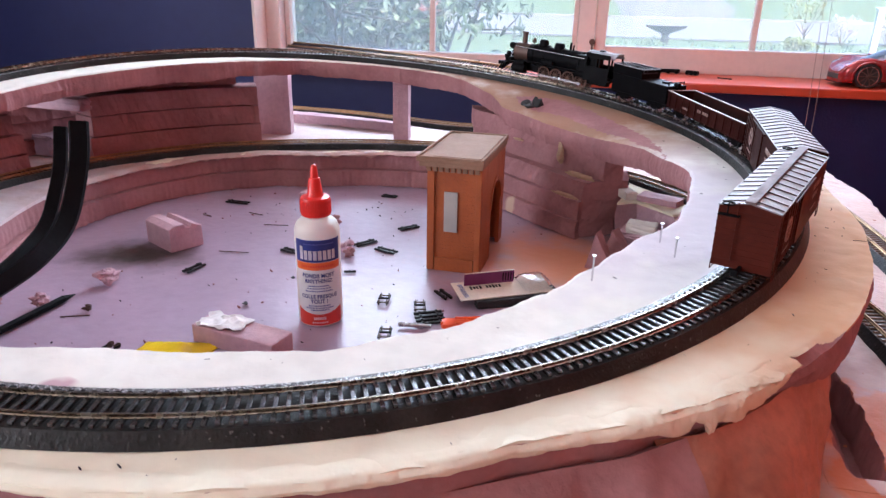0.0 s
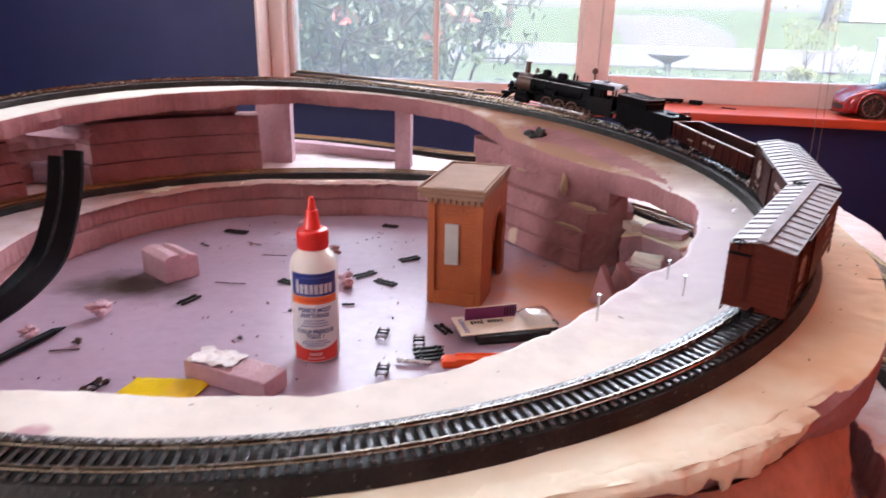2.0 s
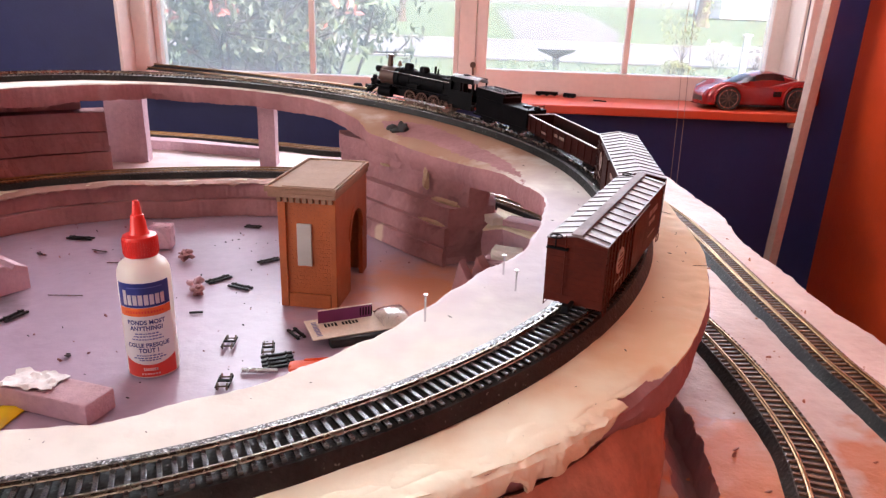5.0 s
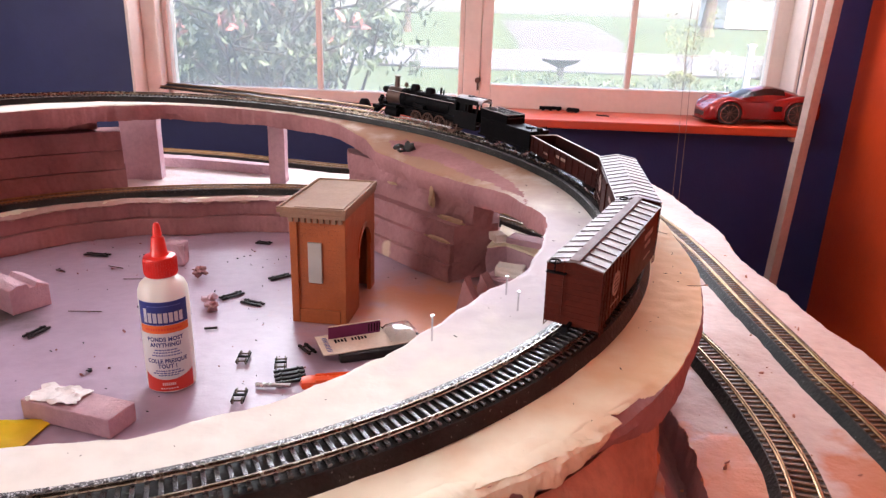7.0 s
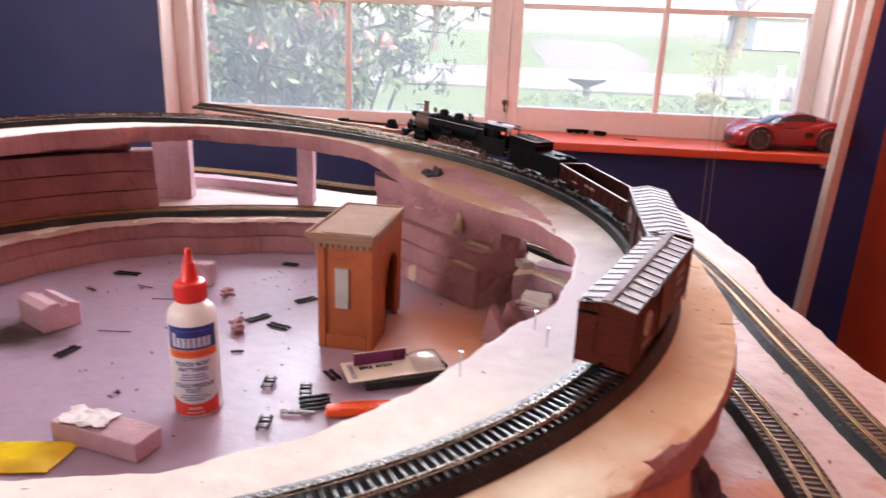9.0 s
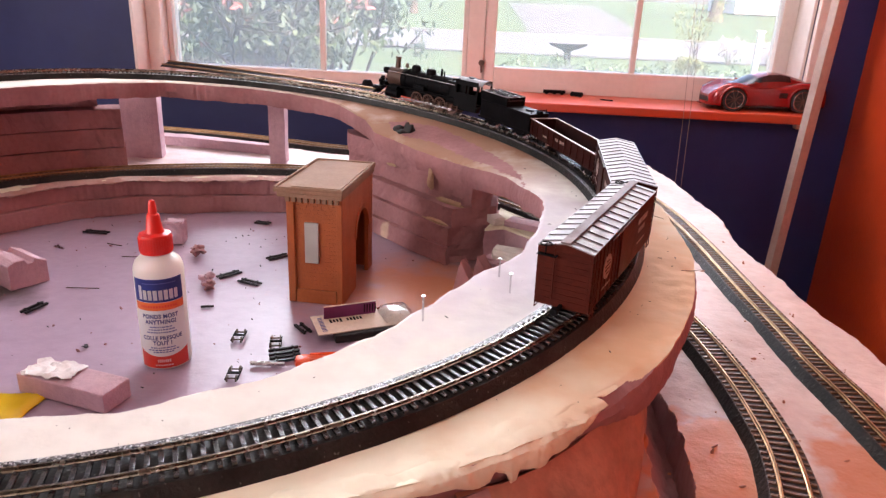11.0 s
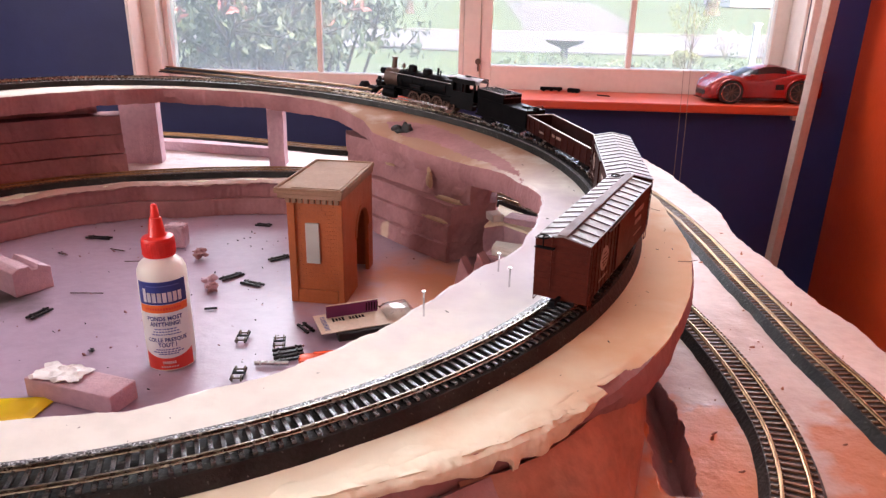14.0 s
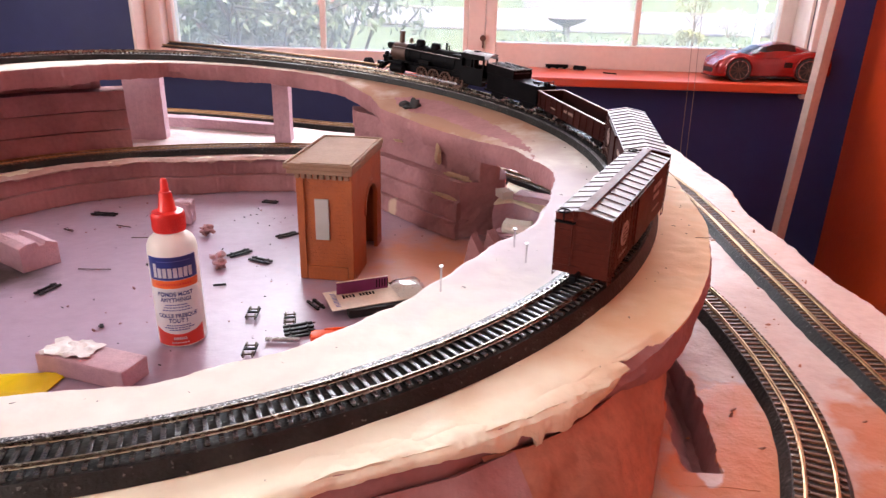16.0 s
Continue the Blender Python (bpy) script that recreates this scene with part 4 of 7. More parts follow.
# lumps and hairline cracks in the plaster
def lump(th, off, r, flat, seed):
    bm = bmesh.new()
    g = bmesh.ops.create_icosphere(bm, subdivisions=3, radius=r)
    for v in g["verts"]:
        v.co *= 1 + 0.7 * n1(v.co.x * 130 + seed, v.co.y * 130, v.co.z * 130) + 0.3 * n1(v.co.x * 420, v.co.y * 420 + seed, v.co.z * 420)
        v.co.z *= flat
    bmesh.ops.transform(bm, matrix=Matrix.Translation(loop_at(th, off, UP - 0.0004)) @ pose(0, 0, 0, 0, 0, th + 90) @ Matrix.Diagonal((2.0, 1, 1, 1)), verts=bm.verts)
    part("plaster_lump", bm, "plaster", ring, smooth=True)


rnd = random.Random(77)
for i in range(8):
    th = -60 + 3.2 * i + rnd.uniform(-1.2, 1.2)
    lump(th, rim(th)[1] - rnd.uniform(0.006, 0.016), rnd.uniform(0.006, 0.011), rnd.uniform(0.08, 0.12), i * 3.7)
for th, off, n, turn in ((-7, 0.040, 5, 20), (1, 0.034, 4, -30), (-15, 0.050, 4, 60)):
    bm = bmesh.new()
    a = th + turn
    p = loop_at(th, off, UP + 0.0003)
    for i in range(n):
        a += rnd.uniform(-50, 50)
        q = p + Vector((math.cos(radians(a)) * 0.0045, math.sin(radians(a)) * 0.0045, 0))
        rod(bm, p, q, 0.00025, n=5)
        p = q
    part("crack", bm, "crack", ring, "dark hairline crack")


# stacks and posts that carry the upper deck
def arc_slab(bm, th0, th1, o0, o1, z0, z1, seed, fit_top=False, gap=0.0):
    rnd = random.Random(seed)
    k = max(4, int((th1 - th0) / 0.8))
    rings = []
    for i in range(k + 1):
        th = th0 + (th1 - th0) * i / k
        top = min(z1, loop_z(radians(th)) + UP - THICK - 0.002) if fit_top else z1
        w = lambda s: rnd.uniform(-1, 1) * 0.0012 + 0.0025 * n1(th * 0.3, s, seed)
        rings.append([bm.verts.new((*loop_at(th, o).xy, z)) for o, z in ((o0 + w(1), z0), (o0 + w(2), (z0 + top) / 2), (o0 + w(3), top), (o1, top), (o1, z0))])
    for a, b in zip(rings, rings[1:]):
        for j in range(5):
            bm.faces.new((a[j], b[j], b[(j + 1) % 5], a[(j + 1) % 5]))
    bm.faces.new(rings[0]), bm.faces.new(rings[-1])
    return bm


def arc_stack(th0, th1, o0, o1, zs, label, seed):
    st = thing("foam_stack", label=label, category="foam support")
    for i, (a, b) in enumerate(zip(zs, zs[1:])):
        rnd = random.Random(seed + i)
        e = rnd.uniform(-0.006, 0.006)
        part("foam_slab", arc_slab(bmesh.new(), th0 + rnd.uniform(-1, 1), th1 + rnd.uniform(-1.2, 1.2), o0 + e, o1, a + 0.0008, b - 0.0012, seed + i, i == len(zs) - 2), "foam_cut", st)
    return st


arc_stack(119.3, 151, -0.002, 0.050, [0.858, 0.889, 0.920, 0.951], "stacked pink foam strips holding up the back of the deck", 11)
arc_stack(123, 150, 0.020, 0.045, [0.9515, 0.990], "dark recessed foam strip between the stack and the deck", 21)
arc_stack(165, 200, -0.004, 0.04, [0.858, 0.885, 0.912, 0.940, 0.975], "stacked pink foam strips under the deck's far end", 31)
arc_stack(146, 176, 0.085, 0.12, [0.858, 0.883, 0.909, 0.934], "pink foam strips stacked behind the gap in the deck supports", 41)
arc_stack(212, 262, -0.02, 0.03, [0.858, 0.880, 0.912], "low stacked foam strips under the near deck", 51)


def carved_face(bm, rows, levels, back, seed, amp):
    """A block under the deck with a hacked, sloping front. rows: deck angle, inset of the top under the deck's edge, height of the top over the lower deck, and the foot in plan."""
    cols = []
    for th, inset, top, fx, fy in rows:
        p = loop_at(th, rim(th)[1] - inset)
        cols.append((Vector((p.x, p.y, min(LZ + top, p.z + UP - THICK + 0.0105))), Vector((fx, fy, LZ + 0.0012))))
    fine = []
    for (a, c), (b, d) in zip(cols, cols[1:]):
        k = max(3, int((d - c).length / 0.0035))
        fine += [(a.lerp(b, i / k), c.lerp(d, i / k)) for i in range(k)]
    fine.append(cols[-1])
    grid = []
    for i, (t, f) in enumerate(fine):
        line = []
        for k in range(levels + 1):
            s = k / levels
            q = t.lerp(f, s)
            bulge = math.sin(math.pi * s)
            n = amp * bulge * (n1(q.x * 30, q.y * 30, q.z * 30 + seed) + 0.5 * n1(q.x * 80, q.y * 80 + seed, q.z * 80) + 0.3 * n1(q.x * 210 + seed, q.y * 210, q.z * 210))
            out = Vector((f.x - t.x, f.y - t.y, 0)).normalized()
            line.append(bm.verts.new(q + out * (n + 0.004 * bulge) + Vector((0, 0, 0.5 * n))))
        m = t.lerp(Vector((back[0], back[1], t.z)), 0.35)
        line += [bm.verts.new((m.x, m.y, t.z)), bm.verts.new((m.x, m.y, LZ + 0.0012))]
        grid.insert(0, line)
    w = levels + 3
    for a, b in zip(grid, grid[1:]):
        for k in range(w):
            bm.faces.new((a[k], a[(k + 1) % w], b[(k + 1) % w], b[k]))
    bm.faces.new(grid[0]), bm.faces.new(grid[-1])
    return bm


near_stack = thing("foam_stack", label="rough brown foam block under the near deck edge, shade in its colour", category="foam support")
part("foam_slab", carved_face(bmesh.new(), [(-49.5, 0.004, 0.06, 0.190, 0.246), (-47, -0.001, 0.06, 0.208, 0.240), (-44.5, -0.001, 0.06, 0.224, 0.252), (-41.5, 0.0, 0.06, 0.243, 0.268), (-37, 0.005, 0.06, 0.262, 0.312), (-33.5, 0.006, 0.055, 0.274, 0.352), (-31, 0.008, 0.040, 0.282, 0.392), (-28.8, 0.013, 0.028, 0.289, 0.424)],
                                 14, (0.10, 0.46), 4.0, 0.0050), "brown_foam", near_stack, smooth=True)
part("foam_shoulder", extrude(bmesh.new(), [(0.255, 0.376), (0.268, 0.364), (0.284, 0.396), (0.284, 0.416), (0.270, 0.410)], LZ + 0.016, LZ + 0.032, 0.0014, 52), "foam_cut", near_stack, "bare pink broken shoulder")
wedge = thing("foam_stack", label="hacked pink foam board wedged under the near deck", category="foam support")
part("foam_slab", carved_face(bmesh.new(), [(-78, 0.006, 0.06, -0.045, 0.195), (-70, 0.005, 0.06, 0.03, 0.190), (-62, 0.001, 0.06, 0.085, 0.205), (-56, -0.001, 0.06, 0.135, 0.212), (-51.5, -0.002, 0.06, 0.172, 0.232), (-47.8, -0.001, 0.06, 0.202, 0.242)],
                                 12, (-0.02, 0.40), 9.0, 0.0065), "foam_cut", wedge, smooth=True)
part("foam_shard", extrude(bmesh.new(), [(0.112, 0.214), (0.150, 0.222), (0.168, 0.240), (0.150, 0.246), (0.118, 0.236)], LZ + 0.0015, LZ + 0.024, 0.0014, 18), "foam", wedge, "split-off foam shard")

right_stack = thing("foam_stack", label="stack of broken pink foam boards beside the model building", category="foam support")
LEVELS = (FLOOR + 0.001, 0.829, 0.8545, 0.880, 0.9065, 0.9335)
for i, (a, b) in enumerate(zip(LEVELS, LEVELS[1:])):
    rnd = random.Random(60 + i)
    out = (0.017, 0.011, 0.0045, -0.006, 0.0)[i] * -0.707
    e = [out + rnd.uniform(-0.003, 0.003) for _ in range(8)]
    if i < 3:
        front = [(-0.058 + e[0], 1.080), (-0.052 + e[1], 1.046), (0.005 + e[2], 0.982 + e[3]), (0.080 + e[4], 0.902 + e[5]), (0.131 + e[6], 0.851 + e[7]), (0.136 + e[6], 0.850), (0.184 + e[2], 0.874), (0.186, 0.925)]
    else:
        front = [(-0.058 + e[0], 1.080), (-0.052 + e[1], 1.046), (0.005 + e[2], 0.988 + e[3]), (0.084 + e[4], 0.908 + e[5]), (0.150 + e[6], 0.852 + e[7]), (0.176, 0.868), (0.178, 0.925)]
    part("foam_slab", extrude(bmesh.new(), front + [(0.12, 1.00), (0.05, 1.08)], a, b - 0.0007, 0.0013, 25 + i), "foam_cut", right_stack)


def foam_post(x, y, w, d, turn, z1, label):
    p = thing("foam_post", pose(x, y, LZ - 0.001, 0, 0, turn), label, "foam post", "posts under the deck")
    part("post_body", extrude(bmesh.new(), [(-w / 2, -d / 2), (w / 2, -d / 2), (w / 2, d / 2), (-w / 2, d / 2)], 0, z1 - LZ, 0.0007, int(w * 1000)), "foam", p)


foam_post(-0.428, 1.138, 0.060, 0.030, 12, 0.971, "broad pink foam post under the back of the deck")
foam_post(-0.194, 1.150, 0.027, 0.030, 6, 0.960, "narrow pink foam post under the back of the deck")

# broken bits in the gap to the right of the stack
def chunk(x, y, z, sx, sy, sz, turn, seed, mat="foam_cut", label="broken pink foam chunk lying in the pit", cat="foam piece", tilt=0):
    bm = box(bmesh.new(), 0, 0, 0, sx, sy, sz, min(sx, sy, sz) * 0.12)
    bmesh.ops.subdivide_edges(bm, edges=bm.edges, cuts=2, use_grid_fill=True)
    rnd = random.Random(seed)
    s = min(sx, sy, sz) * 0.07
    for v in bm.verts:
        v.co += Vector([rnd.uniform(-s, s) for _ in "xyz"]) * (0.2 if v.co.z < sz * 0.1 else 1)
    ob = part("foam_chunk", bm, mat)
    ob.matrix_world = pose(x, y, z, tilt, 0, turn)
    return tagged(ob, label, cat)


chunk(0.184, 0.862, LZ + 0.0032, 0.016, 0.022, 0.010, 25, 1, "whitewash", "broken whitened foam piece lying beside the stack")
chunk(0.224, 0.852, LZ + 0.0032, 0.052, 0.026, 0.008, -28, 2, "foam", "flat pink foam lump on the plastered ledge")
chunk(0.205, 0.795, FLOOR + 0.001, 0.060, 0.040, 0.034, -20, 3, "foam", "pink foam chunk lying in front of the ledge")
def shard(points, y, depth, turn, seed, mat="foam_cut", label="pointed broken foam shard standing in the pit"):
    """An upright splinter of foam from its outline, seen from the front."""
    cx = sum(q[0] for q in points) / len(points)
    bm = extrude(bmesh.new(), [(x - cx, z - FLOOR) for x, z in points], -depth / 2, depth / 2, 0.0009, seed)
    bmesh.ops.transform(bm, matrix=pose(0, 0, 0, 90, 0, 0), verts=bm.verts)
    ob = part("foam_shard", bm, mat)
    ob.matrix_world = pose(cx, y, FLOOR + 0.0008, 0, 0, turn)
    return tagged(ob, label, "foam piece", "foam shards")


shard([(0.136, FLOOR), (0.172, FLOOR), (0.160, 0.826), (0.147, 0.848)], 0.744, 0.014, -22, 5)
shard([(0.158, FLOOR), (0.198, FLOOR), (0.184, 0.824), (0.166, 0.845)], 0.768, 0.016, -34, 6)
chunk(0.200, 0.792, FLOOR + 0.0345, 0.034, 0.022, 0.012, -12, 7, "whitewash", "pale plastered foam scrap lying on a foam chunk")
chunk(-0.700, 0.885, LZ + 0.003, 0.08, 0.040, 0.030, -12, 8, "foam_floor", "pale foam offcut in the gap between the stacks")
chunk(-0.672, 0.872, 0.931, 0.150, 0.022, 0.018, -5, 9, "foam", "pink foam strip bridging the gap between the stacks")
chunk(-0.2535, 0.861, 0.8035, 0.027, 0.022, 0.031, 8, 12, "foam", "small pale pink foam block standing behind the glue bottle")
# a foam strip on the lower deck behind the posts
tagged(part("foam_strip", extrude(bmesh.new(), [(-0.52, 1.262), (-0.40, 1.256), (-0.24, 1.218), (-0.20, 1.196), (-0.235, 1.196), (-0.40, 1.226), (-0.52, 1.236)], LZ + 0.0012, LZ + 0.018, 0.0008, 5), "foam"),
       "long wedge-shaped pink foam strip behind the posts", "foam piece")
dark = loop_at(57.5, -0.072)
ledge = thing("foam_ledge", label="pale plastered foam ledge beside the stack", category="foam piece")
part("ledge_body", extrude(bmesh.new(), [(0.190, 0.985), (0.189, 0.925), (0.182, 0.880), (0.170, 0.834), (0.196, 0.846), (0.236, 0.800), (0.285, 0.842), (0.262, 0.985)], FLOOR + 0.001, LZ + 0.0005, 0.0014, 44), "foam", ledge)
part("plaster_skin", extrude(bmesh.new(), [(0.191, 0.985), (0.190, 0.925), (0.183, 0.880), (0.171, 0.836), (0.196, 0.848), (0.236, 0.802), (0.285, 0.844), (0.262, 0.984)], LZ + 0.0006, LZ + 0.0035, 0.0012, 45), "plaster", ledge, "cream plaster skin")
# dabs of plaster on the pit's far rim
def dab(x, y, z, sx, sy, sz, turn, seed, mat="plaster", label="dried cream plaster dab on the foam rim"):
    bm = bmesh.new()
    g = bmesh.ops.create_icosphere(bm, subdivisions=3, radius=0.5)
    for v in g["verts"]:
        v.co *= 1 + 0.45 * n1(v.co.x * 3 + seed, v.co.y * 3, v.co.z * 3)
        v.co = Vector((v.co.x * sx, v.co.y * sy, v.co.z * sz))
    ob = part("plaster_dab", bm, mat, smooth=True)
    ob.matrix_world = pose(x, y, z, 0, 0, turn)
    tagged(ob, label, "plaster", "plaster dabs")


for phi, r, z, sx, sy, sz, seed in ((152, 0.012, LZ, 0.060, 0.026, 0.006, 1), (146, 0.004, LZ - 0.002, 0.034, 0.014, 0.008, 2), (133, 0.006, LZ, 0.036, 0.010, 0.005, 3),
                                    (112, 0.005, LZ, 0.030, 0.010, 0.005, 5), (98, 0.004, LZ, 0.040, 0.010, 0.005, 6), (88, 0.006, LZ, 0.026, 0.009, 0.004, 7)):
    q = table_at(PIT, phi) + r
    dab(PX + q * math.cos(radians(phi)), PY + q * math.sin(radians(phi)), z, sx, sy, sz, phi + 90, seed * 5.1)
for dx, dy, sx, sy, sz, seed in ((0.0, 0.0, 0.018, 0.016, 0.013, 61), (0.015, -0.010, 0.019, 0.013, 0.027, 62), (0.006, -0.013, 0.016, 0.010, 0.007, 63)):
    dab(dark.x + dx, dark.y + dy, 0.9535, sx, sy, sz, seed * 20, seed * 1.7, "rubber", "torn dark scrap of underlay stuck on the deck slope")
for x, y, z, sx, sz, turn, seed in ((0.093, 0.896, 0.904, 0.011, 0.030, -45, 40), (0.122, 0.872, 0.8815, 0.052, 0.009, -44, 41), (0.030, 0.960, 0.907, 0.020, 0.004, -45, 42), (0.104, 0.868, 0.8555, 0.046, 0.006, -44, 43)):
    dab(x, y, z, sx, 0.006, sz, turn, seed, "tan_plaster", "dried tan plaster smear on the foam stack")


# ---- tracks ----
GAUGE = 0.0165
TIE_MESH = {}


def tie_mesh(kind):
    if kind not in TIE_MESH:
        bm = box(bmesh.new(), 0, 0, 0, 0.0024, 0.0280, 0.0019, 0.0003)
        for s in (-1, 1):
            for q in (-0.0017, 0.0017):
                box(bm, 0, s * GAUGE / 2 + q, 0.00185, 0.0012, 0.0009, 0.0009)
        me = bpy.data.meshes.new("tie")
        bm.to_mesh(me)
        bm.free()
        me.materials.append(M[kind])
        TIE_MESH[kind] = me
    return TIE_MESH[kind]


def lay_track(name, path, rail, tie, label, closed=False, bed=(0.0185, 0.0178), near=None, base=-0.0122, seed=1, roadbed=True, step=0.0060, bank=0.0, web=False, sparkle_side=False):
    """A track along a path of rail-top points: two rails, ties and a black roadbed. near: which ties stay pieces of their own."""
    t = thing(name, label=label, category="model track")
    rnd = random.Random(seed)
    line = list(path)
    for s in (-GAUGE / 2, GAUGE / 2):
        h = 0.0005
        sec = [(s - 0.0011, -0.0025), (s + 0.0011, -0.0025), (s + 0.0011, -0.0021), (s + 0.0003, -0.0017), (s + 0.0003, -0.0009), (s + h, -0.0006), (s + h, 0.0), (s - h, 0.0), (s - h, -0.0006), (s - 0.0003, -0.0009), (s - 0.0003, -0.0017), (s - 0.0011, -0.0021)]
        cb, sb = math.cos(radians(bank)), math.sin(radians(bank))
        part("rail", sweep(bmesh.new(), line, [(u * cb - w * sb, u * sb + w * cb) for u, w in sec], closed), rail, t)
    if roadbed:
        a, b = bed
        part("roadbed", sweep(bmesh.new(), line, [(-a - 0.0022, base), (b + 0.0022, base), (b - 0.0024, -0.0045), (-a - (0.0004 if sparkle_side else -0.0028), -0.0045)], closed), "bed", t, "black foam roadbed strip")
    if sparkle_side:
        part("shoulder", sweep(bmesh.new(), line, [(-0.0187, -0.0047), (-0.0146, -0.0047), (-0.0146, -0.0041), (-0.0184, -0.0041)], closed), "shoulder", t, "roadbed shoulder with plaster specks and painted window sparkle")
    if web:
        part("tie_web", sweep(bmesh.new(), line, [(-0.0150, -0.0043), (0.0150, -0.0043), (0.0146, -0.0036), (-0.0146, -0.0036)], closed), "web", t, "dark brown plastic between the ties")
    full = line + ([line[0]] if closed else [])
    rest = bmesh.new()
    s, total, made = step / 2, length(full), 0
    while s < total:
        p, d = along(full, s)
        m = Matrix.Translation(p + Vector((0, 0, -0.0044))) @ pose(0, 0, 0, 0, 0, math.degrees(math.atan2(d.y, d.x)) + rnd.uniform(-0.8, 0.8)) @ pose(0, 0, 0, -bank)
        if near and near(p) and made < 298:
            o = new("tie", tie_mesh(tie))
            o.parent, o.matrix_basis = t, m
            made += 1
        else:
            box(rest, 0, 0, 0, 0.0024, 0.0280, 0.0019, 0, m)
        s += step
    if len(rest.verts):
        tagged(part("tie_rest", rest, tie, t), kind="stuff")
    else:
        rest.free()
    return t


upper_path = [loop_at(-180 + 1.25 * i) for i in range(288)]
lay_track("upper_loop_track", upper_path, "rail", "tie", "oval loop of black-tied model track on the cream deck", True,
          near=lambda p: p.y < 0.92 and p.x > -0.42, sparkle_side=True)
RZ = 0.868
lower_pts = [(-0.595, 0.50), (-0.628, 0.60), (-0.632, 0.69), (-0.605, 0.79), (-0.545, 0.885), (-0.480, 0.955), (-0.412, 1.000), (-0.335, 1.036), (-0.253, 1.062), (-0.164, 1.078), (-0.07, 1.080),
             (0.02, 1.062), (0.12, 1.012), (0.200, 0.950), (0.262, 0.870), (0.308, 0.775), (0.337, 0.69), (0.353, 0.62), (0.361, 0.578), (0.368, 0.534), (0.3735, 0.477), (0.3745, 0.43), (0.373, 0.395), (0.3675, 0.361),
             (0.3575, 0.325), (0.335, 0.270), (0.300, 0.215), (0.24, 0.16), (0.15, 0.125)]
lower_path = catmull([(x, y, RZ) for x, y in lower_pts], 0.008)
lay_track("lower_loop_track", lower_path, "brass", "brown_tie", "curved brass-railed model track on the lower deck", near=lambda p: p.y < 0.72 and p.x > 0.2, seed=2, bed=(0.0175, 0.0172), step=0.0065, web=True)
outer_pts = [(0.468, 0.10), (0.466, 0.22), (0.462, 0.34), (0.456, 0.424), (0.453, 0.474), (0.4485, 0.515), (0.447, 0.562), (0.4445, 0.616), (0.442, 0.667), (0.440, 0.735), (0.4365, 0.83), (0.427, 0.94), (0.405, 1.05),
             (0.36, 1.15), (0.285, 1.225), (0.18, 1.262), (0.05, 1.262), (-0.10, 1.258), (-0.22, 1.288), (-0.35, 1.325), (-0.50, 1.345)]
outer_path = catmull([(x, y, RZ) for x, y in outer_pts], 0.010)
lay_track("outer_track", outer_path, "brass", "brown_tie", "outer brass-railed model track along the foam edge", near=lambda p: p.x > 0.3 and p.y < 1.0, seed=3, bed=(0.0168, 0.0170), step=0.0065, web=True)
spur_path = catmull([(0.012, 1.117, 0.9865), (-0.060, 1.157, 0.990), (-0.20, 1.232, 0.992), (-0.35, 1.313, 0.993), (-0.50, 1.388, 0.993)], 0.010)
lay_track("spur_track", spur_path, "brass", "loose_tie", "loose straight track length running off the deck towards the window", seed=4, step=0.0068, roadbed=False, bank=19.0)


# ---- the train ----
def car_pose(th, span):
    """Where a car stands whose bogies sit span metres apart round the angle th of the loop."""
    d = math.degrees(span / 2 / 0.4675)
    a, b = loop_at(th - d), loop_at(th + d)
    v = b - a
    return Matrix.Translation((a + b) / 2) @ pose(0, 0, 0, 0, -math.degrees(math.atan2(v.z, v.xy.length)), math.degrees(math.atan2(v.y, v.x)))


def wheelset(parent, x, r=0.0052):
    bm = bmesh.new()
    for s in (-1, 1):
        rod(bm, (x, s * 0.0071, r), (x, s * 0.0089, r), r, n=18)
        rod(bm, (x, s * 0.0064, r), (x, s * 0.0072, r), r * 1.12, n=18)
    rod(bm, (x, -0.011, r), (x, 0.011, r), 0.0010, n=8)
    return part("wheelset", bm, "steel", parent, "dull metal wheelset", True)


def bogie(parent, x):
    bm = bmesh.new()
    for s in (-1, 1):
        box(bm, x, s * 0.0112, 0.0062, 0.024, 0.0022, 0.0030, 0.0005)
        box(bm, x, s * 0.0112, 0.0028, 0.010, 0.0022, 0.0036, 0.0005)
        for k in (-0.0095, 0.0095):
            box(bm, x + k, s * 0.0117, 0.0036, 0.0048, 0.003, 0.0038, 0.0006)
    box(bm, x, 0, 0.0068, 0.006, 0.024, 0.0040, 0.0005)
    b = part("bogie", bm, "black", parent, "black sprung bogie")
    wheelset(b, x - 0.0095)
    wheelset(b, x + 0.0095)


def coupler(parent, x, s):
    bm = box(bmesh.new(), x + s * 0.004, 0, 0.0085, 0.010, 0.0022, 0.0022, 0.0004)
    box(bm, x + s * 0.0100, 0.0006, 0.0072, 0.0034, 0.0046, 0.0046, 0.0008)
    part("coupler", bm, "black", parent)


def side_bars(bm, xs, z, w, h, y):
    for x in xs:
        box(bm, x, y, z, w, 0.0003, h)


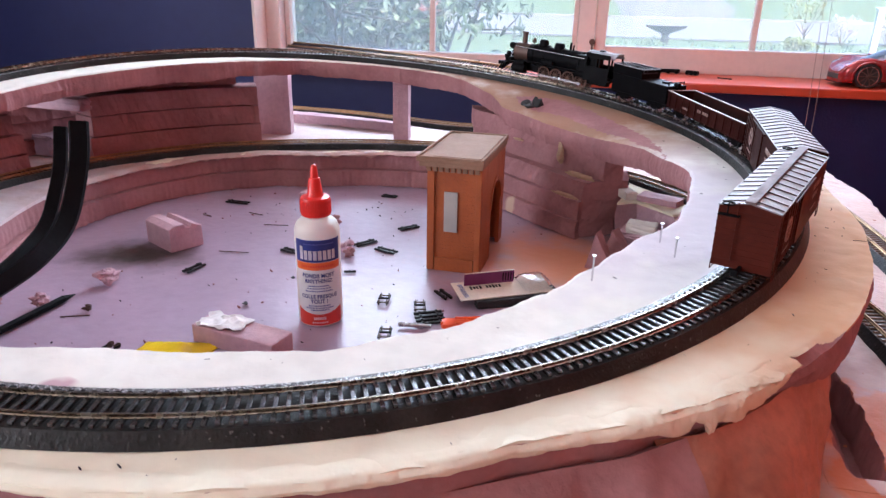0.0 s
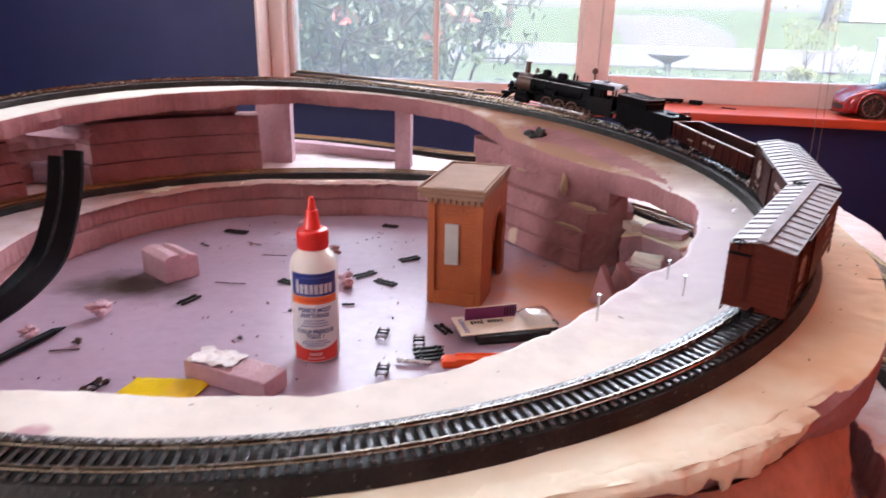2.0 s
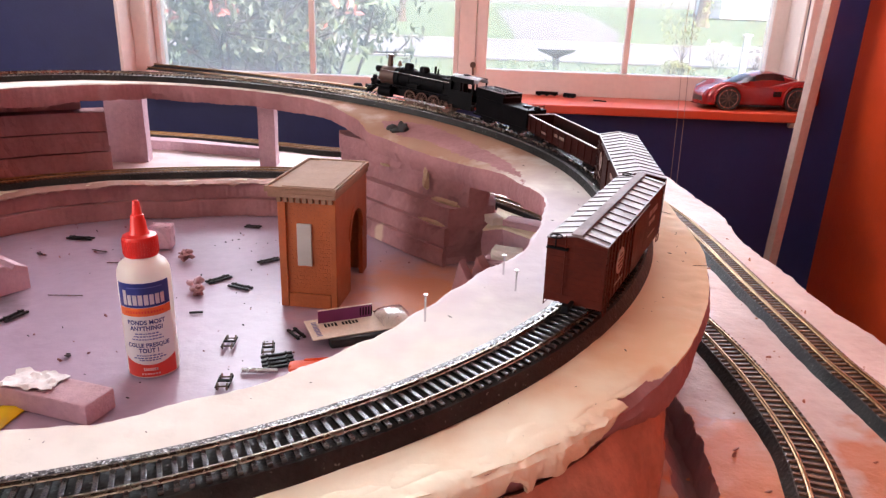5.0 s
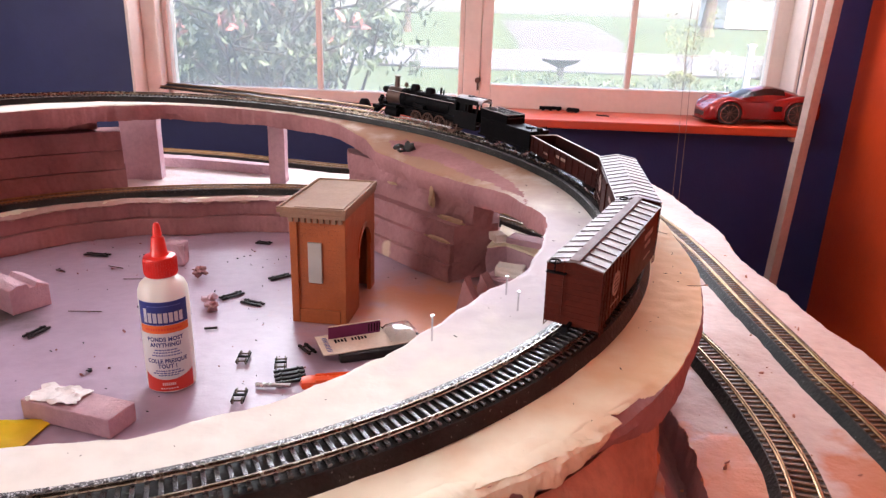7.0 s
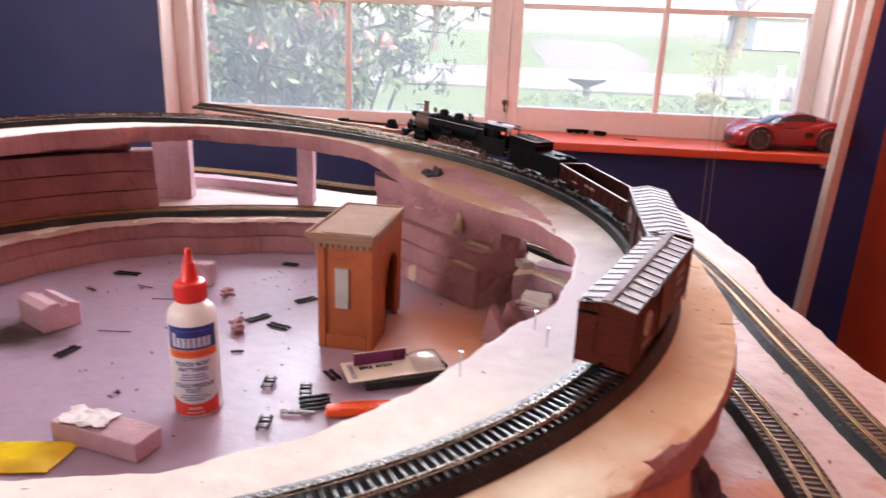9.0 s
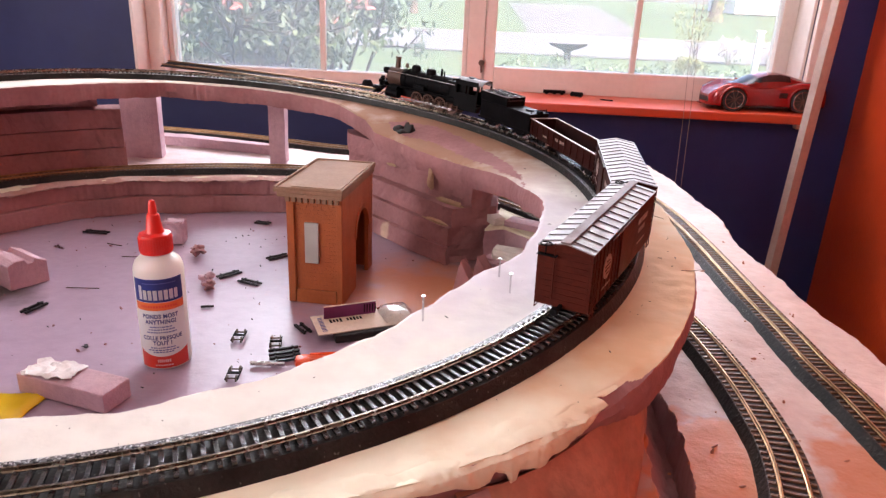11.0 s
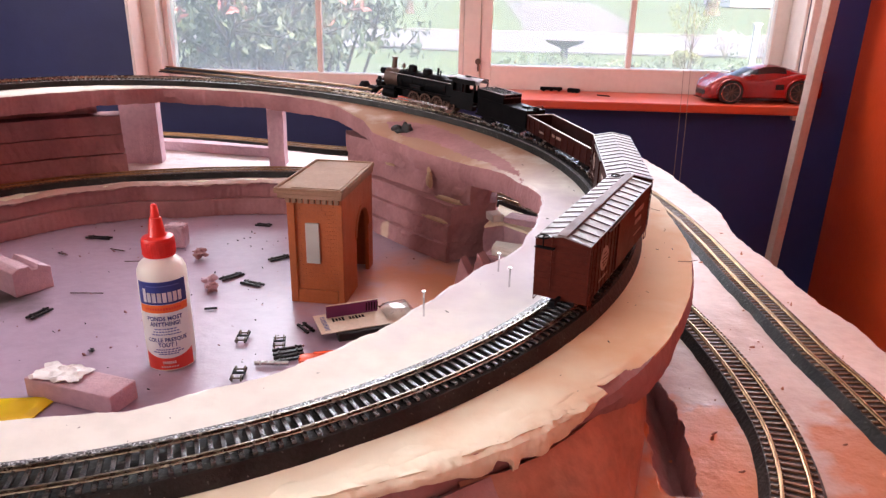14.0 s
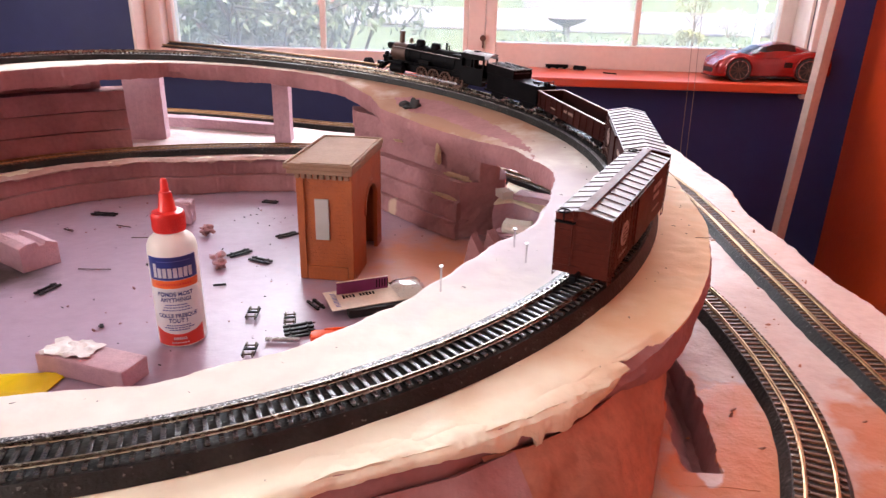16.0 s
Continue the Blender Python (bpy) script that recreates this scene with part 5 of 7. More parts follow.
def boxcar(m, L, paint, label, emblem, walk_on_roof=True):
    c = thing("boxcar", m, label, "model boxcar", "train wagons")
    W, z0, hs, pk = 0.0360, 0.0080, 0.0398, 0.0036
    bm = bmesh.new()
    prof = [(-W / 2, z0), (W / 2, z0), (W / 2, z0 + hs), (0, z0 + hs + pk), (-W / 2, z0 + hs)]
    a = [bm.verts.new((-L / 2, y, z)) for y, z in prof]
    b = [bm.verts.new((L / 2, y, z)) for y, z in prof]
    bm.faces.new(a), bm.faces.new(b)
    for i in range(5):
        bm.faces.new((a[i], a[(i + 1) % 5], b[(i + 1) % 5], b[i]))
    for s in (-1, 1):
        for e in (-1, 1):
            for k in range(8):
                box(bm, e * (L / 2 - 0.0015), s * (W / 2 + 0.0003), z0 + 0.002 + k * 0.0044, 0.0014, 0.0007, 0.0010)
            box(bm, e * (L / 2 - 0.0007), s * (W / 2 - 0.0007), z0, 0.0016, 0.0016, hs)
        for k in range(9):
            box(bm, s * (L / 2 + 0.0001), 0, z0 + 0.003 + k * 0.0040, 0.00035, W * 0.9, 0.0024)
    body = part("body", bm, paint, c)
    for s in (-1, 1):
        d = part("door", box(bmesh.new(), 0.002 * s, s * (W / 2 + 0.0008), z0 + 0.0015, 0.030, 0.0013, hs - 0.004, 0.0003), paint, body)
        part("door_rail", box(bmesh.new(), 0.010 * s, s * (W / 2 + 0.0012), z0 + hs - 0.0022, 0.066, 0.0013, 0.0012), paint, body)
        bm = bmesh.new()
        for k in range(7):
            rod(bm, (s * (L / 2 - 0.011), s * (W / 2 + 0.0012), z0 + 0.004 + k * 0.005), (s * (L / 2 - 0.003), s * (W / 2 + 0.0012), z0 + 0.004 + k * 0.005), 0.0003, n=6)
        for q in (0.003, 0.011):
            rod(bm, (s * (L / 2 - q), s * (W / 2 + 0.0012), z0 - 0.001), (s * (L / 2 - q), s * (W / 2 + 0.0012), z0 + hs), 0.0003, n=6)
        part("ladder", bm, paint, c)
        bm = bmesh.new()
        rod(bm, (0.045 * emblem[0], s * (W / 2 + 0.0001), z0 + 0.021), (0.045 * emblem[0], s * (W / 2 + 0.0006), z0 + 0.021), 0.0085, n=32)
        if emblem[1]:
            for q in (-1, 1):
                box(bm, 0.045 * emblem[0] + q * 0.0042, s * (W / 2 + 0.0006), z0 + 0.0205, 0.007, 0.0003, 0.0010, mat=1)
                box(bm, 0.045 * emblem[0], s * (W / 2 + 0.0006), z0 + 0.021 + (0.001 if q > 0 else -0.0078), 0.0012, 0.0003, 0.0068, mat=1)
        else:
            for q, lw in ((0.0040, 0.007), (0.0012, 0.012), (-0.0016, 0.012), (-0.0044, 0.007)):
                box(bm, 0.045 * emblem[0], s * (W / 2 + 0.0006), z0 + 0.0204 + q, lw, 0.0003, 0.0010, mat=1)
        part("emblem", bm, ["decal", paint], c, "faded round emblem")
        e = emblem[0]
        for row in (([-e * (0.034 + 0.0045 * k) for k in range(6)], 0.026, 0.0034, 0.0042), ([-e * (0.036 + 0.0038 * k) for k in range(5)], 0.019, 0.0028, 0.0034),
                    ([-e * (0.036 + 0.0032 * k) for k in range(7)], 0.010, 0.0024, 0.0012), ([e * (0.036 + 0.0036 * k) for k in range(6)], 0.0065, 0.0026, 0.0016)):
            bm = bmesh.new()
            side_bars(bm, row[0], z0 + row[1], row[2], row[3], s * (W / 2 + 0.0003))
            part("lettering", bm, "decal", c, "row of faded pale lettering bars")
    # ribbed silver roof
    bm = bmesh.new()
    slope = math.degrees(math.atan2(pk, W / 2))
    for s in (-1, 1):
        t = pose(0, s * W / 4, z0 + hs + pk / 2, -s * slope, 0, 0)
        box(bm, 0, 0, 0, L + 0.0006, W / 2 + 0.0012, 0.0008, 0, t)
    r = part("roof", bm, "roof", c, "silver painted roof with raised ribs")
    k = 13
    for i in range(k):
        for s in (-1, 1):
            t = pose(-L / 2 + L * (i + 0.5) / k, s * W / 4, z0 + hs + pk / 2 + 0.0007, -s * slope, 0, 0)
            part("roof_rib", box(bmesh.new(), 0, 0, 0, 0.0006, W / 2, 0.0008, 0.0002, t), "rib", r)
    if walk_on_roof:
        part("roof_walk", box(bmesh.new(), 0, 0, z0 + hs + pk + 0.0010, L + 0.004, 0.0066, 0.0012, 0.0003), "walkway", c, "grey plank roof walk")
    bm = rod(bmesh.new(), (-L / 2 - 0.002, 0.006, z0 + 0.006), (-L / 2 - 0.002, 0.006, z0 + hs + 0.004), 0.0004, n=6)
    part("brake_rod", bm, paint, c)
    bm = box(bmesh.new(), -L / 2 - 0.0022, 0.011, z0 + hs - 0.0050, 0.0036, 0.0130, 0.0008, 0.0002)
    rod(bm, (-L / 2 - 0.0026, 0.012, z0 + hs - 0.005), (-L / 2 - 0.0026, 0.012, z0 + hs + 0.0030), 0.0005, n=6)
    for i in range(14):
        a, b = 2 * math.pi * i / 14, 2 * math.pi * (i + 1) / 14
        rod(bm, (-L / 2 - 0.0026 + 0.0036 * math.cos(a), 0.012 + 0.0036 * math.sin(a), z0 + hs + 0.0028), (-L / 2 - 0.0026 + 0.0036 * math.cos(b), 0.012 + 0.0036 * math.sin(b), z0 + hs + 0.0028), 0.0005, n=5)
    for k in (-1, 1):
        rod(bm, (-L / 2 - 0.0026 - 0.0036 * k, 0.012, z0 + hs + 0.0028), (-L / 2 - 0.0026 + 0.0036 * k, 0.012, z0 + hs + 0.0028), 0.0004, n=5)
    part("brake_wheel", bm, "black", c, "small black brake wheel on a step")
    for s in (-1, 1):
        for e in (-1, 1):
            bm = bmesh.new()
            for q in (0.002, 0.009):
                rod(bm, (e * (L / 2 - q), s * (W / 2 + 0.0006), z0 + 0.001), (e * (L / 2 - q), s * (W / 2 + 0.0006), z0 - 0.0042), 0.00035, n=5)
            rod(bm, (e * (L / 2 - 0.002), s * (W / 2 + 0.0006), z0 - 0.0042), (e * (L / 2 - 0.009), s * (W / 2 + 0.0006), z0 - 0.0042), 0.00035, n=5)
            part("stirrup_step", bm, paint, c)
        for k in range(6):
            part("side_rib", box(bmesh.new(), s * (0.022 + 0.0085 * k), s * (W / 2 + 0.0003), z0 + 0.0006, 0.0006, 0.0006, hs - 0.002), paint, body)
    bm = box(bmesh.new(), 0, 0, 0.0085, L * 0.9, 0.010, 0.0032, 0.0005)
    box(bm, 0.006, 0.006, 0.0055, 0.020, 0.008, 0.006, 0.001)
    part("underframe", bm, "black", c)
    for s in (-1, 1):
        bogie(c, s * (L / 2 - 0.024))
        coupler(c, s * L / 2, s)
    return c


def gondola(m, L):
    c = thing("gondola_wagon", m, "empty maroon open gondola wagon with pale rim", "model wagon", "train wagons")
    W, z0, h, t = 0.0350, 0.0115, 0.0190, 0.0012
    bm = box(bmesh.new(), 0, 0, z0, L, W, 0.0016)
    for s in (-1, 1):
        box(bm, 0, s * (W / 2 - t / 2), z0 + 0.0017, L, t, h - 0.0017)
        box(bm, s * (L / 2 - t / 2), 0, z0 + 0.0017, t, W - 2 * t - 0.0002, h - 0.0017)
    part("body", bm, "maroon", c)
    for s in (-1, 1):
        for k in range(11):
            part("side_stake", box(bmesh.new(), -L / 2 + L * (k + 0.5) / 11, s * (W / 2 + 0.0006), z0 + 0.001, 0.0016, 0.0011, h - 0.002, 0.0002), "maroon", c)
        part("rim", box(bmesh.new(), 0, s * (W / 2 - 0.0002), z0 + h + 0.0001, L, 0.0022, 0.0008), "decal", c, "pale worn top rim")
        part("rim", box(bmesh.new(), s * (L / 2 - 0.0006), 0, z0 + h + 0.0001, 0.0018, W - 0.003, 0.0008), "decal", c, "pale worn top rim")
        for row in (([-0.012 + 0.0042 * k for k in range(6)], 0.0095, 0.003, 0.0032), ([0.034 + 0.0042 * k for k in range(4)], 0.0060, 0.003, 0.0022)):
            bm = bmesh.new()
            side_bars(bm, row[0], z0 + row[1], row[2], row[3], s * (W / 2 + 0.0003))
            part("lettering", bm, "decal", c, "faded pale lettering bars")
        bogie(c, s * (L / 2 - 0.022))
        coupler(c, s * L / 2, s)
    part("underframe", box(bmesh.new(), 0, 0, 0.0085, L * 0.9, 0.010, 0.0029, 0.0005), "black", c)
    return c


def tender(m, L):
    c = thing("tender", m, "black locomotive tender heaped with coal", "model tender", "train wagons")
    W, z0 = 0.0330, 0.0115
    part("frame", box(bmesh.new(), 0, 0, 0.0095, L, W * 0.96, 0.0025, 0.0004), "black", c)
    bm = box(bmesh.new(), -0.002, 0, z0 + 0.0006, L - 0.006, W, 0.0225, 0.0008)
    part("tank", bm, "black", c)
    f, k = bmesh.new(), L - 0.052
    x = L / 2 - k / 2 - 0.003
    zt = z0 + 0.0231
    for s in (-1, 1):
        box(f, x, s * (W / 2 - 0.0012), zt, k, 0.0012, 0.0115, 0, Matrix.Identity(4))
    box(f, x - k / 2 + 0.0006, 0, zt, 0.0012, W - 0.0038, 0.0115, 0, Matrix.Translation((x - k / 2, 0, zt)) @ pose(0, 0, 0, 0, 14, 0) @ Matrix.Translation((-x + k / 2, 0, -zt)))
    part("coal_bunker", f, "black", c)
    part("bunker_rim", frame_rim(x, zt + 0.0116, k, W - 0.0012), "walkway", c, "worn grey bunker rim")
    bm = bmesh.new()
    rnd = random.Random(9)
    for i in range(150):
        px, py = x + rnd.uniform(-k / 2 + 0.003, k / 2), rnd.uniform(-W / 2 + 0.004, W / 2 - 0.004)
        z = zt + 0.0075 + 0.0035 * (1 - (abs(py) / (W / 2)) ** 2) + rnd.uniform(-0.001, 0.001)
        bmesh.ops.create_icosphere(bm, subdivisions=1, radius=rnd.uniform(0.0012, 0.0022), matrix=pose(px, py, z, rnd.uniform(0, 180), rnd.uniform(0, 180)))
    box(bm, x, 0, zt + 0.0002, k - 0.003, W - 0.005, 0.0075)
    part("coal_load", bm, "coal", c, "heap of loose black coal lumps")
    bm = rod(bmesh.new(), (-L / 2 + 0.020, 0, zt), (-L / 2 + 0.020, 0, zt + 0.0024), 0.0055, n=20)
    part("water_hatch", bm, "black", c)
    bm = bmesh.new()
    for s in (-1, 1):
        rod(bm, (-L / 2 + 0.003, s * 0.013, zt - 0.004), (-L / 2 + 0.003, s * 0.013, zt + 0.005), 0.0006, n=6)
    rod(bm, (-L / 2 + 0.003, -0.013, zt + 0.004), (-L / 2 + 0.003, 0.013, zt + 0.004), 0.0006, n=6)
    rod(bm, (-L / 2 + 0.004, 0, zt + 0.001), (-L / 2 - 0.002, 0, zt + 0.001), 0.0032, n=14)
    part("rear_lamp", bm, "black", c)
    for s in (-1, 1):
        bogie(c, s * (L / 2 - 0.024))
    coupler(c, -L / 2, -1)
    return c


def frame_rim(x, z, lx, ly):
    bm = bmesh.new()
    for s in (-1, 1):
        box(bm, x, s * (ly / 2 - 0.0006), z, lx, 0.0018, 0.0007)
        box(bm, x + s * lx / 2, 0, z, 0.0016, ly - 0.0032, 0.0007)
    return bm


def locomotive(m):
    c = thing("steam_locomotive", m, "small black steam locomotive with dull metal smokebox", "model locomotive")
    zb = 0.0265
    bm = rod(bmesh.new(), (-0.022, 0, zb), (0.050, 0, zb), 0.0125, 0.0112, n=36)
    for x in (-0.010, 0.008, 0.026, 0.042):
        rod(bm, (x, 0, zb), (x + 0.0012, 0, zb), 0.0124 + 0.0002, n=36)
    part("boiler", bm, "black", c, smooth=True)
    bm = rod(bmesh.new(), (0.0502, 0, zb), (0.070, 0, zb), 0.0114, n=36)
    rod(bm, (0.070, 0, zb), (0.0716, 0, zb), 0.0098, 0.008, n=36)
    rod(bm, (0.0716, 0, zb), (0.0732, 0, zb), 0.0030, n=18)
    part("smokebox", bm, "smokebox", c, "bare dull metal smokebox", True)
    bm = rod(bmesh.new(), (0.062, 0, zb + 0.010), (0.062, 0, zb + 0.0235), 0.0034, 0.0030, n=20)
    rod(bm, (0.062, 0, zb + 0.0225), (0.062, 0, zb + 0.0242), 0.0042, n=20)
    part("chimney", bm, "smokebox", c, "dull metal chimney", True)
    for x, r, h in ((0.034, 0.0058, 0.0085), (0.012, 0.0062, 0.0075)):
        part("dome", lathe(bmesh.new(), [(r * 1.15, 0), (r, 0.002), (r, h * 0.6), (r * 0.75, h * 0.9), (r * 0.2, h)], 24, pose(x, 0, zb + 0.0105)), "black", c, smooth=True)
    bm = rod(bmesh.new(), (0.048, 0, zb + 0.011), (0.048, 0, zb + 0.017), 0.0008, n=8)
    rod(bm, (0.048, 0, zb + 0.0135), (0.048, 0, zb + 0.0185), 0.0030, 0.0014, n=16)
    part("bell", bm, "smokebox", c, "", True)
    bm = rod(bmesh.new(), (-0.003, 0, zb + 0.011), (-0.003, 0, zb + 0.020), 0.0014, n=10)
    rod(bm, (-0.008, 0.002, zb + 0.011), (-0.008, 0.002, zb + 0.018), 0.0010, n=10)
    part("whistle", bm, "black", c, "", True)
    bm = box(bmesh.new(), 0.077, 0, zb + 0.002, 0.007, 0.007, 0.0075, 0.001)
    rod(bm, (0.0805, 0, zb + 0.0058), (0.0825, 0, zb + 0.0058), 0.0028, n=16)
    rod(bm, (0.074, 0, zb - 0.010), (0.077, 0, zb + 0.003), 0.0012, n=8)
    part("headlamp", bm, "black", c)
    # firebox and cab
    part("firebox", box(bmesh.new(), -0.030, 0, 0.012, 0.026, 0.022, 0.025, 0.003), "black", c)
    bm = bmesh.new()
    W = 0.0330
    for s in (-1, 1):
        box(bm, -0.048, s * (W / 2 - 0.0006), 0.0135, 0.030, 0.0012, 0.0140)
        for x in (-0.0625, -0.0505, -0.0465, -0.0340):
            box(bm, x, s * (W / 2 - 0.0006), 0.0275, 0.0018, 0.0012, 0.0090)
        box(bm, -0.048, s * (W / 2 - 0.0006), 0.0365, 0.030, 0.0012, 0.0050)
    box(bm, -0.0336, 0, 0.0135, 0.0012, W - 0.0026, 0.028)
    box(bm, -0.048, 0, 0.0120, 0.031, W, 0.0015)
    part("cab", bm, "black", c)
    bm = bmesh.new()
    for i in range(12):
        a = -60 + 120 * i / 11
        box(bm, 0, 0, 0.0178, 0.036, 0.0035, 0.0010, 0, pose(-0.0485, 0, 0.0242) @ pose(0, 0, 0, a * 0.62))
    part("cab_roof", bm, "cabroof", c, "curved grey cab roof")
    part("roof_hatch", rod(bmesh.new(), (-0.045, 0, 0.0424), (-0.045, 0, 0.0440), 0.004, n=16), "black", c)
    # running gear
    part("frame", box(bmesh.new(), 0.002, 0, 0.0065, 0.118, 0.010, 0.0085, 0.0006), "black", c)
    for s in (-1, 1):
        bm = box(bmesh.new(), 0.010, s * 0.0138, 0.0182, 0.098, 0.0050, 0.0010)
        box(bm, 0.066, s * 0.0138, 0.0150, 0.014, 0.0050, 0.0010, 0, None)
        part("running_board", bm, "black", c)
        bm = rod(bmesh.new(), (0.048, s * 0.0142, 0.0092), (0.066, s * 0.0142, 0.0092), 0.0052, n=20)
        rod(bm, (0.050, s * 0.0142, 0.0155), (0.064, s * 0.0142, 0.0155), 0.0032, n=16)
        part("cylinder", bm, "black", c, "black steam cylinder", True)
        for x in (-0.026, -0.009, 0.008, 0.025):
            bm = bmesh.new()
            for i in range(24):
                a, b = 2 * math.pi * i / 24, 2 * math.pi * (i + 1) / 24
                rod(bm, (x + 0.0074 * math.cos(a), s * 0.0084, 0.0080 + 0.0074 * math.sin(a)), (x + 0.0074 * math.cos(b), s * 0.0084, 0.0080 + 0.0074 * math.sin(b)), 0.0010, n=6)
            for i in range(12):
                a = 2 * math.pi * (i + 0.5) / 12
                rod(bm, (x, s * 0.0086, 0.0080), (x + 0.0072 * math.cos(a), s * 0.0084, 0.0080 + 0.0072 * math.sin(a)), 0.0005, n=5)
            rod(bm, (x, s * 0.0078, 0.0080), (x, s * 0.0104, 0.0080), 0.0022, n=12)
            box(bm, x, s * 0.0084, 0.0012, 0.0080, 0.0014, 0.0028)
            part("driving_wheel", bm, "wheel", c, "", True)
        bm = box(bmesh.new(), 0.000, s * 0.0116, 0.0045, 0.056, 0.0010, 0.0020, 0.0003)
        box(bm, 0.024, s * 0.0130, 0.0058, 0.052, 0.0010, 0.0018, 0.0003, pose(0, 0, 0, 0, 2, 0))
        for x in (-0.026, -0.009, 0.008, 0.025):
            rod(bm, (x, s * 0.0104, 0.0055), (x, s * 0.0126, 0.0055), 0.0020, n=10)
        part("side_rod", bm, "steel", c, "bright side rod")
        bm = bmesh.new()
        rod(bm, (-0.030, s * 0.0128, zb + 0.007), (0.068, s * 0.0122, zb + 0.007), 0.0004, n=6)
        for x in (-0.02, 0.005, 0.03, 0.055):
            rod(bm, (x, s * 0.0110, zb + 0.006), (x, s * 0.0130, zb + 0.007), 0.0005, n=6)
        rod(bm, (0.082, s * 0.009, 0.0135), (0.070, s * 0.0085, zb + 0.001), 0.0006, n=6)
        part("handrail", bm, "steel", c)
        bm = box(bmesh.new(), 0.018, s * 0.0150, 0.0195, 0.016, 0.0045, 0.0050, 0.0012)
        part("air_tank", bm, "black", c)
    for x in (0.070,):
        wheelset(c, x, 0.0045)
    bm = box(bmesh.new(), 0.082, 0, 0.0108, 0.010, 0.0300, 0.0028, 0.0004)
    for k in range(9):
        y = -0.012 + 0.003 * k
        rod(bm, (0.086, y, 0.0108), (0.0935, y * 0.45, 0.0030), 0.0006, n=6)
    box(bm, 0.0935, 0, 0.0024, 0.0016, 0.0125, 0.0014)
    for s in (-1, 1):
        rod(bm, (0.080, s * 0.012, 0.0134), (0.080, s * 0.012, 0.0185), 0.0008, n=8)
        box(bm, 0.079, s * 0.012, 0.0180, 0.004, 0.004, 0.004, 0.0006)
    part("pilot", bm, "black", c, "black pilot with slatted cowcatcher")
    bm = bmesh.new()
    for s in (-1, 1):
        rod(bm, (0.0800, s * 0.0060, 0.0136), (0.0800, s * 0.0060, 0.0235), 0.0034, n=14)
        rod(bm, (0.0800, s * 0.0060, 0.0235), (0.0800, s * 0.0060, 0.0255), 0.0026, n=14)
    box(bm, 0.0780, 0, 0.0136, 0.0090, 0.0200, 0.0060, 0.0008)
    part("air_pump", bm, "black", c, "pair of black air pumps", True)
    coupler(c, 0.086, 1)
    return c


boxcar(car_pose(-23.6, 0.110), 0.157, "boxcar", "oxide-red boxcar with silver ribbed roof, standing on the near curve", (-1, False))
boxcar(car_pose(-3.0, 0.114), 0.156, "maroon", "dark maroon boxcar with silver ribbed roof and round emblem", (1, True), False)
gondola(car_pose(19.6, 0.128), 0.172)
tender(car_pose(37.9, 0.062), 0.108)
locomotive(car_pose(56.0, 0.070) @ Matrix.Diagonal((1.30, 1.08, 1.28, 1)))


# ---- things in the pit ----
def words(text, size, z, r, centre, material_name, parent, spread=1.0):
    """A line of text laid round an upright cylinder of radius r."""
    cu = bpy.data.curves.new("words", "FONT")
    cu.body, cu.size, cu.align_x, cu.offset, cu.space_character = text, size, "CENTER", size * 0.036, 1.08
    ob = bpy.data.objects.new("words", cu)
    scene.collection.objects.link(ob)
    me = bpy.data.meshes.new_from_object(ob.evaluated_get(bpy.context.evaluated_depsgraph_get()))
    bpy.data.objects.remove(ob)
    bm = bmesh.new()
    bm.from_mesh(me)
    bpy.data.meshes.remove(me)
    bmesh.ops.triangulate(bm, faces=bm.faces[:])
    for _ in range(3):
        bmesh.ops.subdivide_edges(bm, edges=[e for e in bm.edges if e.calc_length() > size * 0.15], cuts=1)
        bmesh.ops.triangulate(bm, faces=bm.faces[:])
    for v in bm.verts:
        a = centre + v.co.x * spread / r
        v.co = Vector((r * math.cos(a), r * math.sin(a), z + v.co.y))
    return part("print", bm, material_name, parent, "printed words " + text.lower())


def wrap(bm, r, a0, a1, z0, z1, n=24, top=None, mat=0):
    rows = []
    for i in range(n + 1):
        a = a0 + (a1 - a0) * i / n
        t = z1 if top is None else top(i / n)
        rows.append((bm.verts.new((r * math.cos(a), r * math.sin(a), z0)), bm.verts.new((r * math.cos(a), r * math.sin(a), t))))
    for p, q in zip(rows, rows[1:]):
        bm.faces.new((p[0], q[0], q[1], p[1])).material_index = mat
    return bm


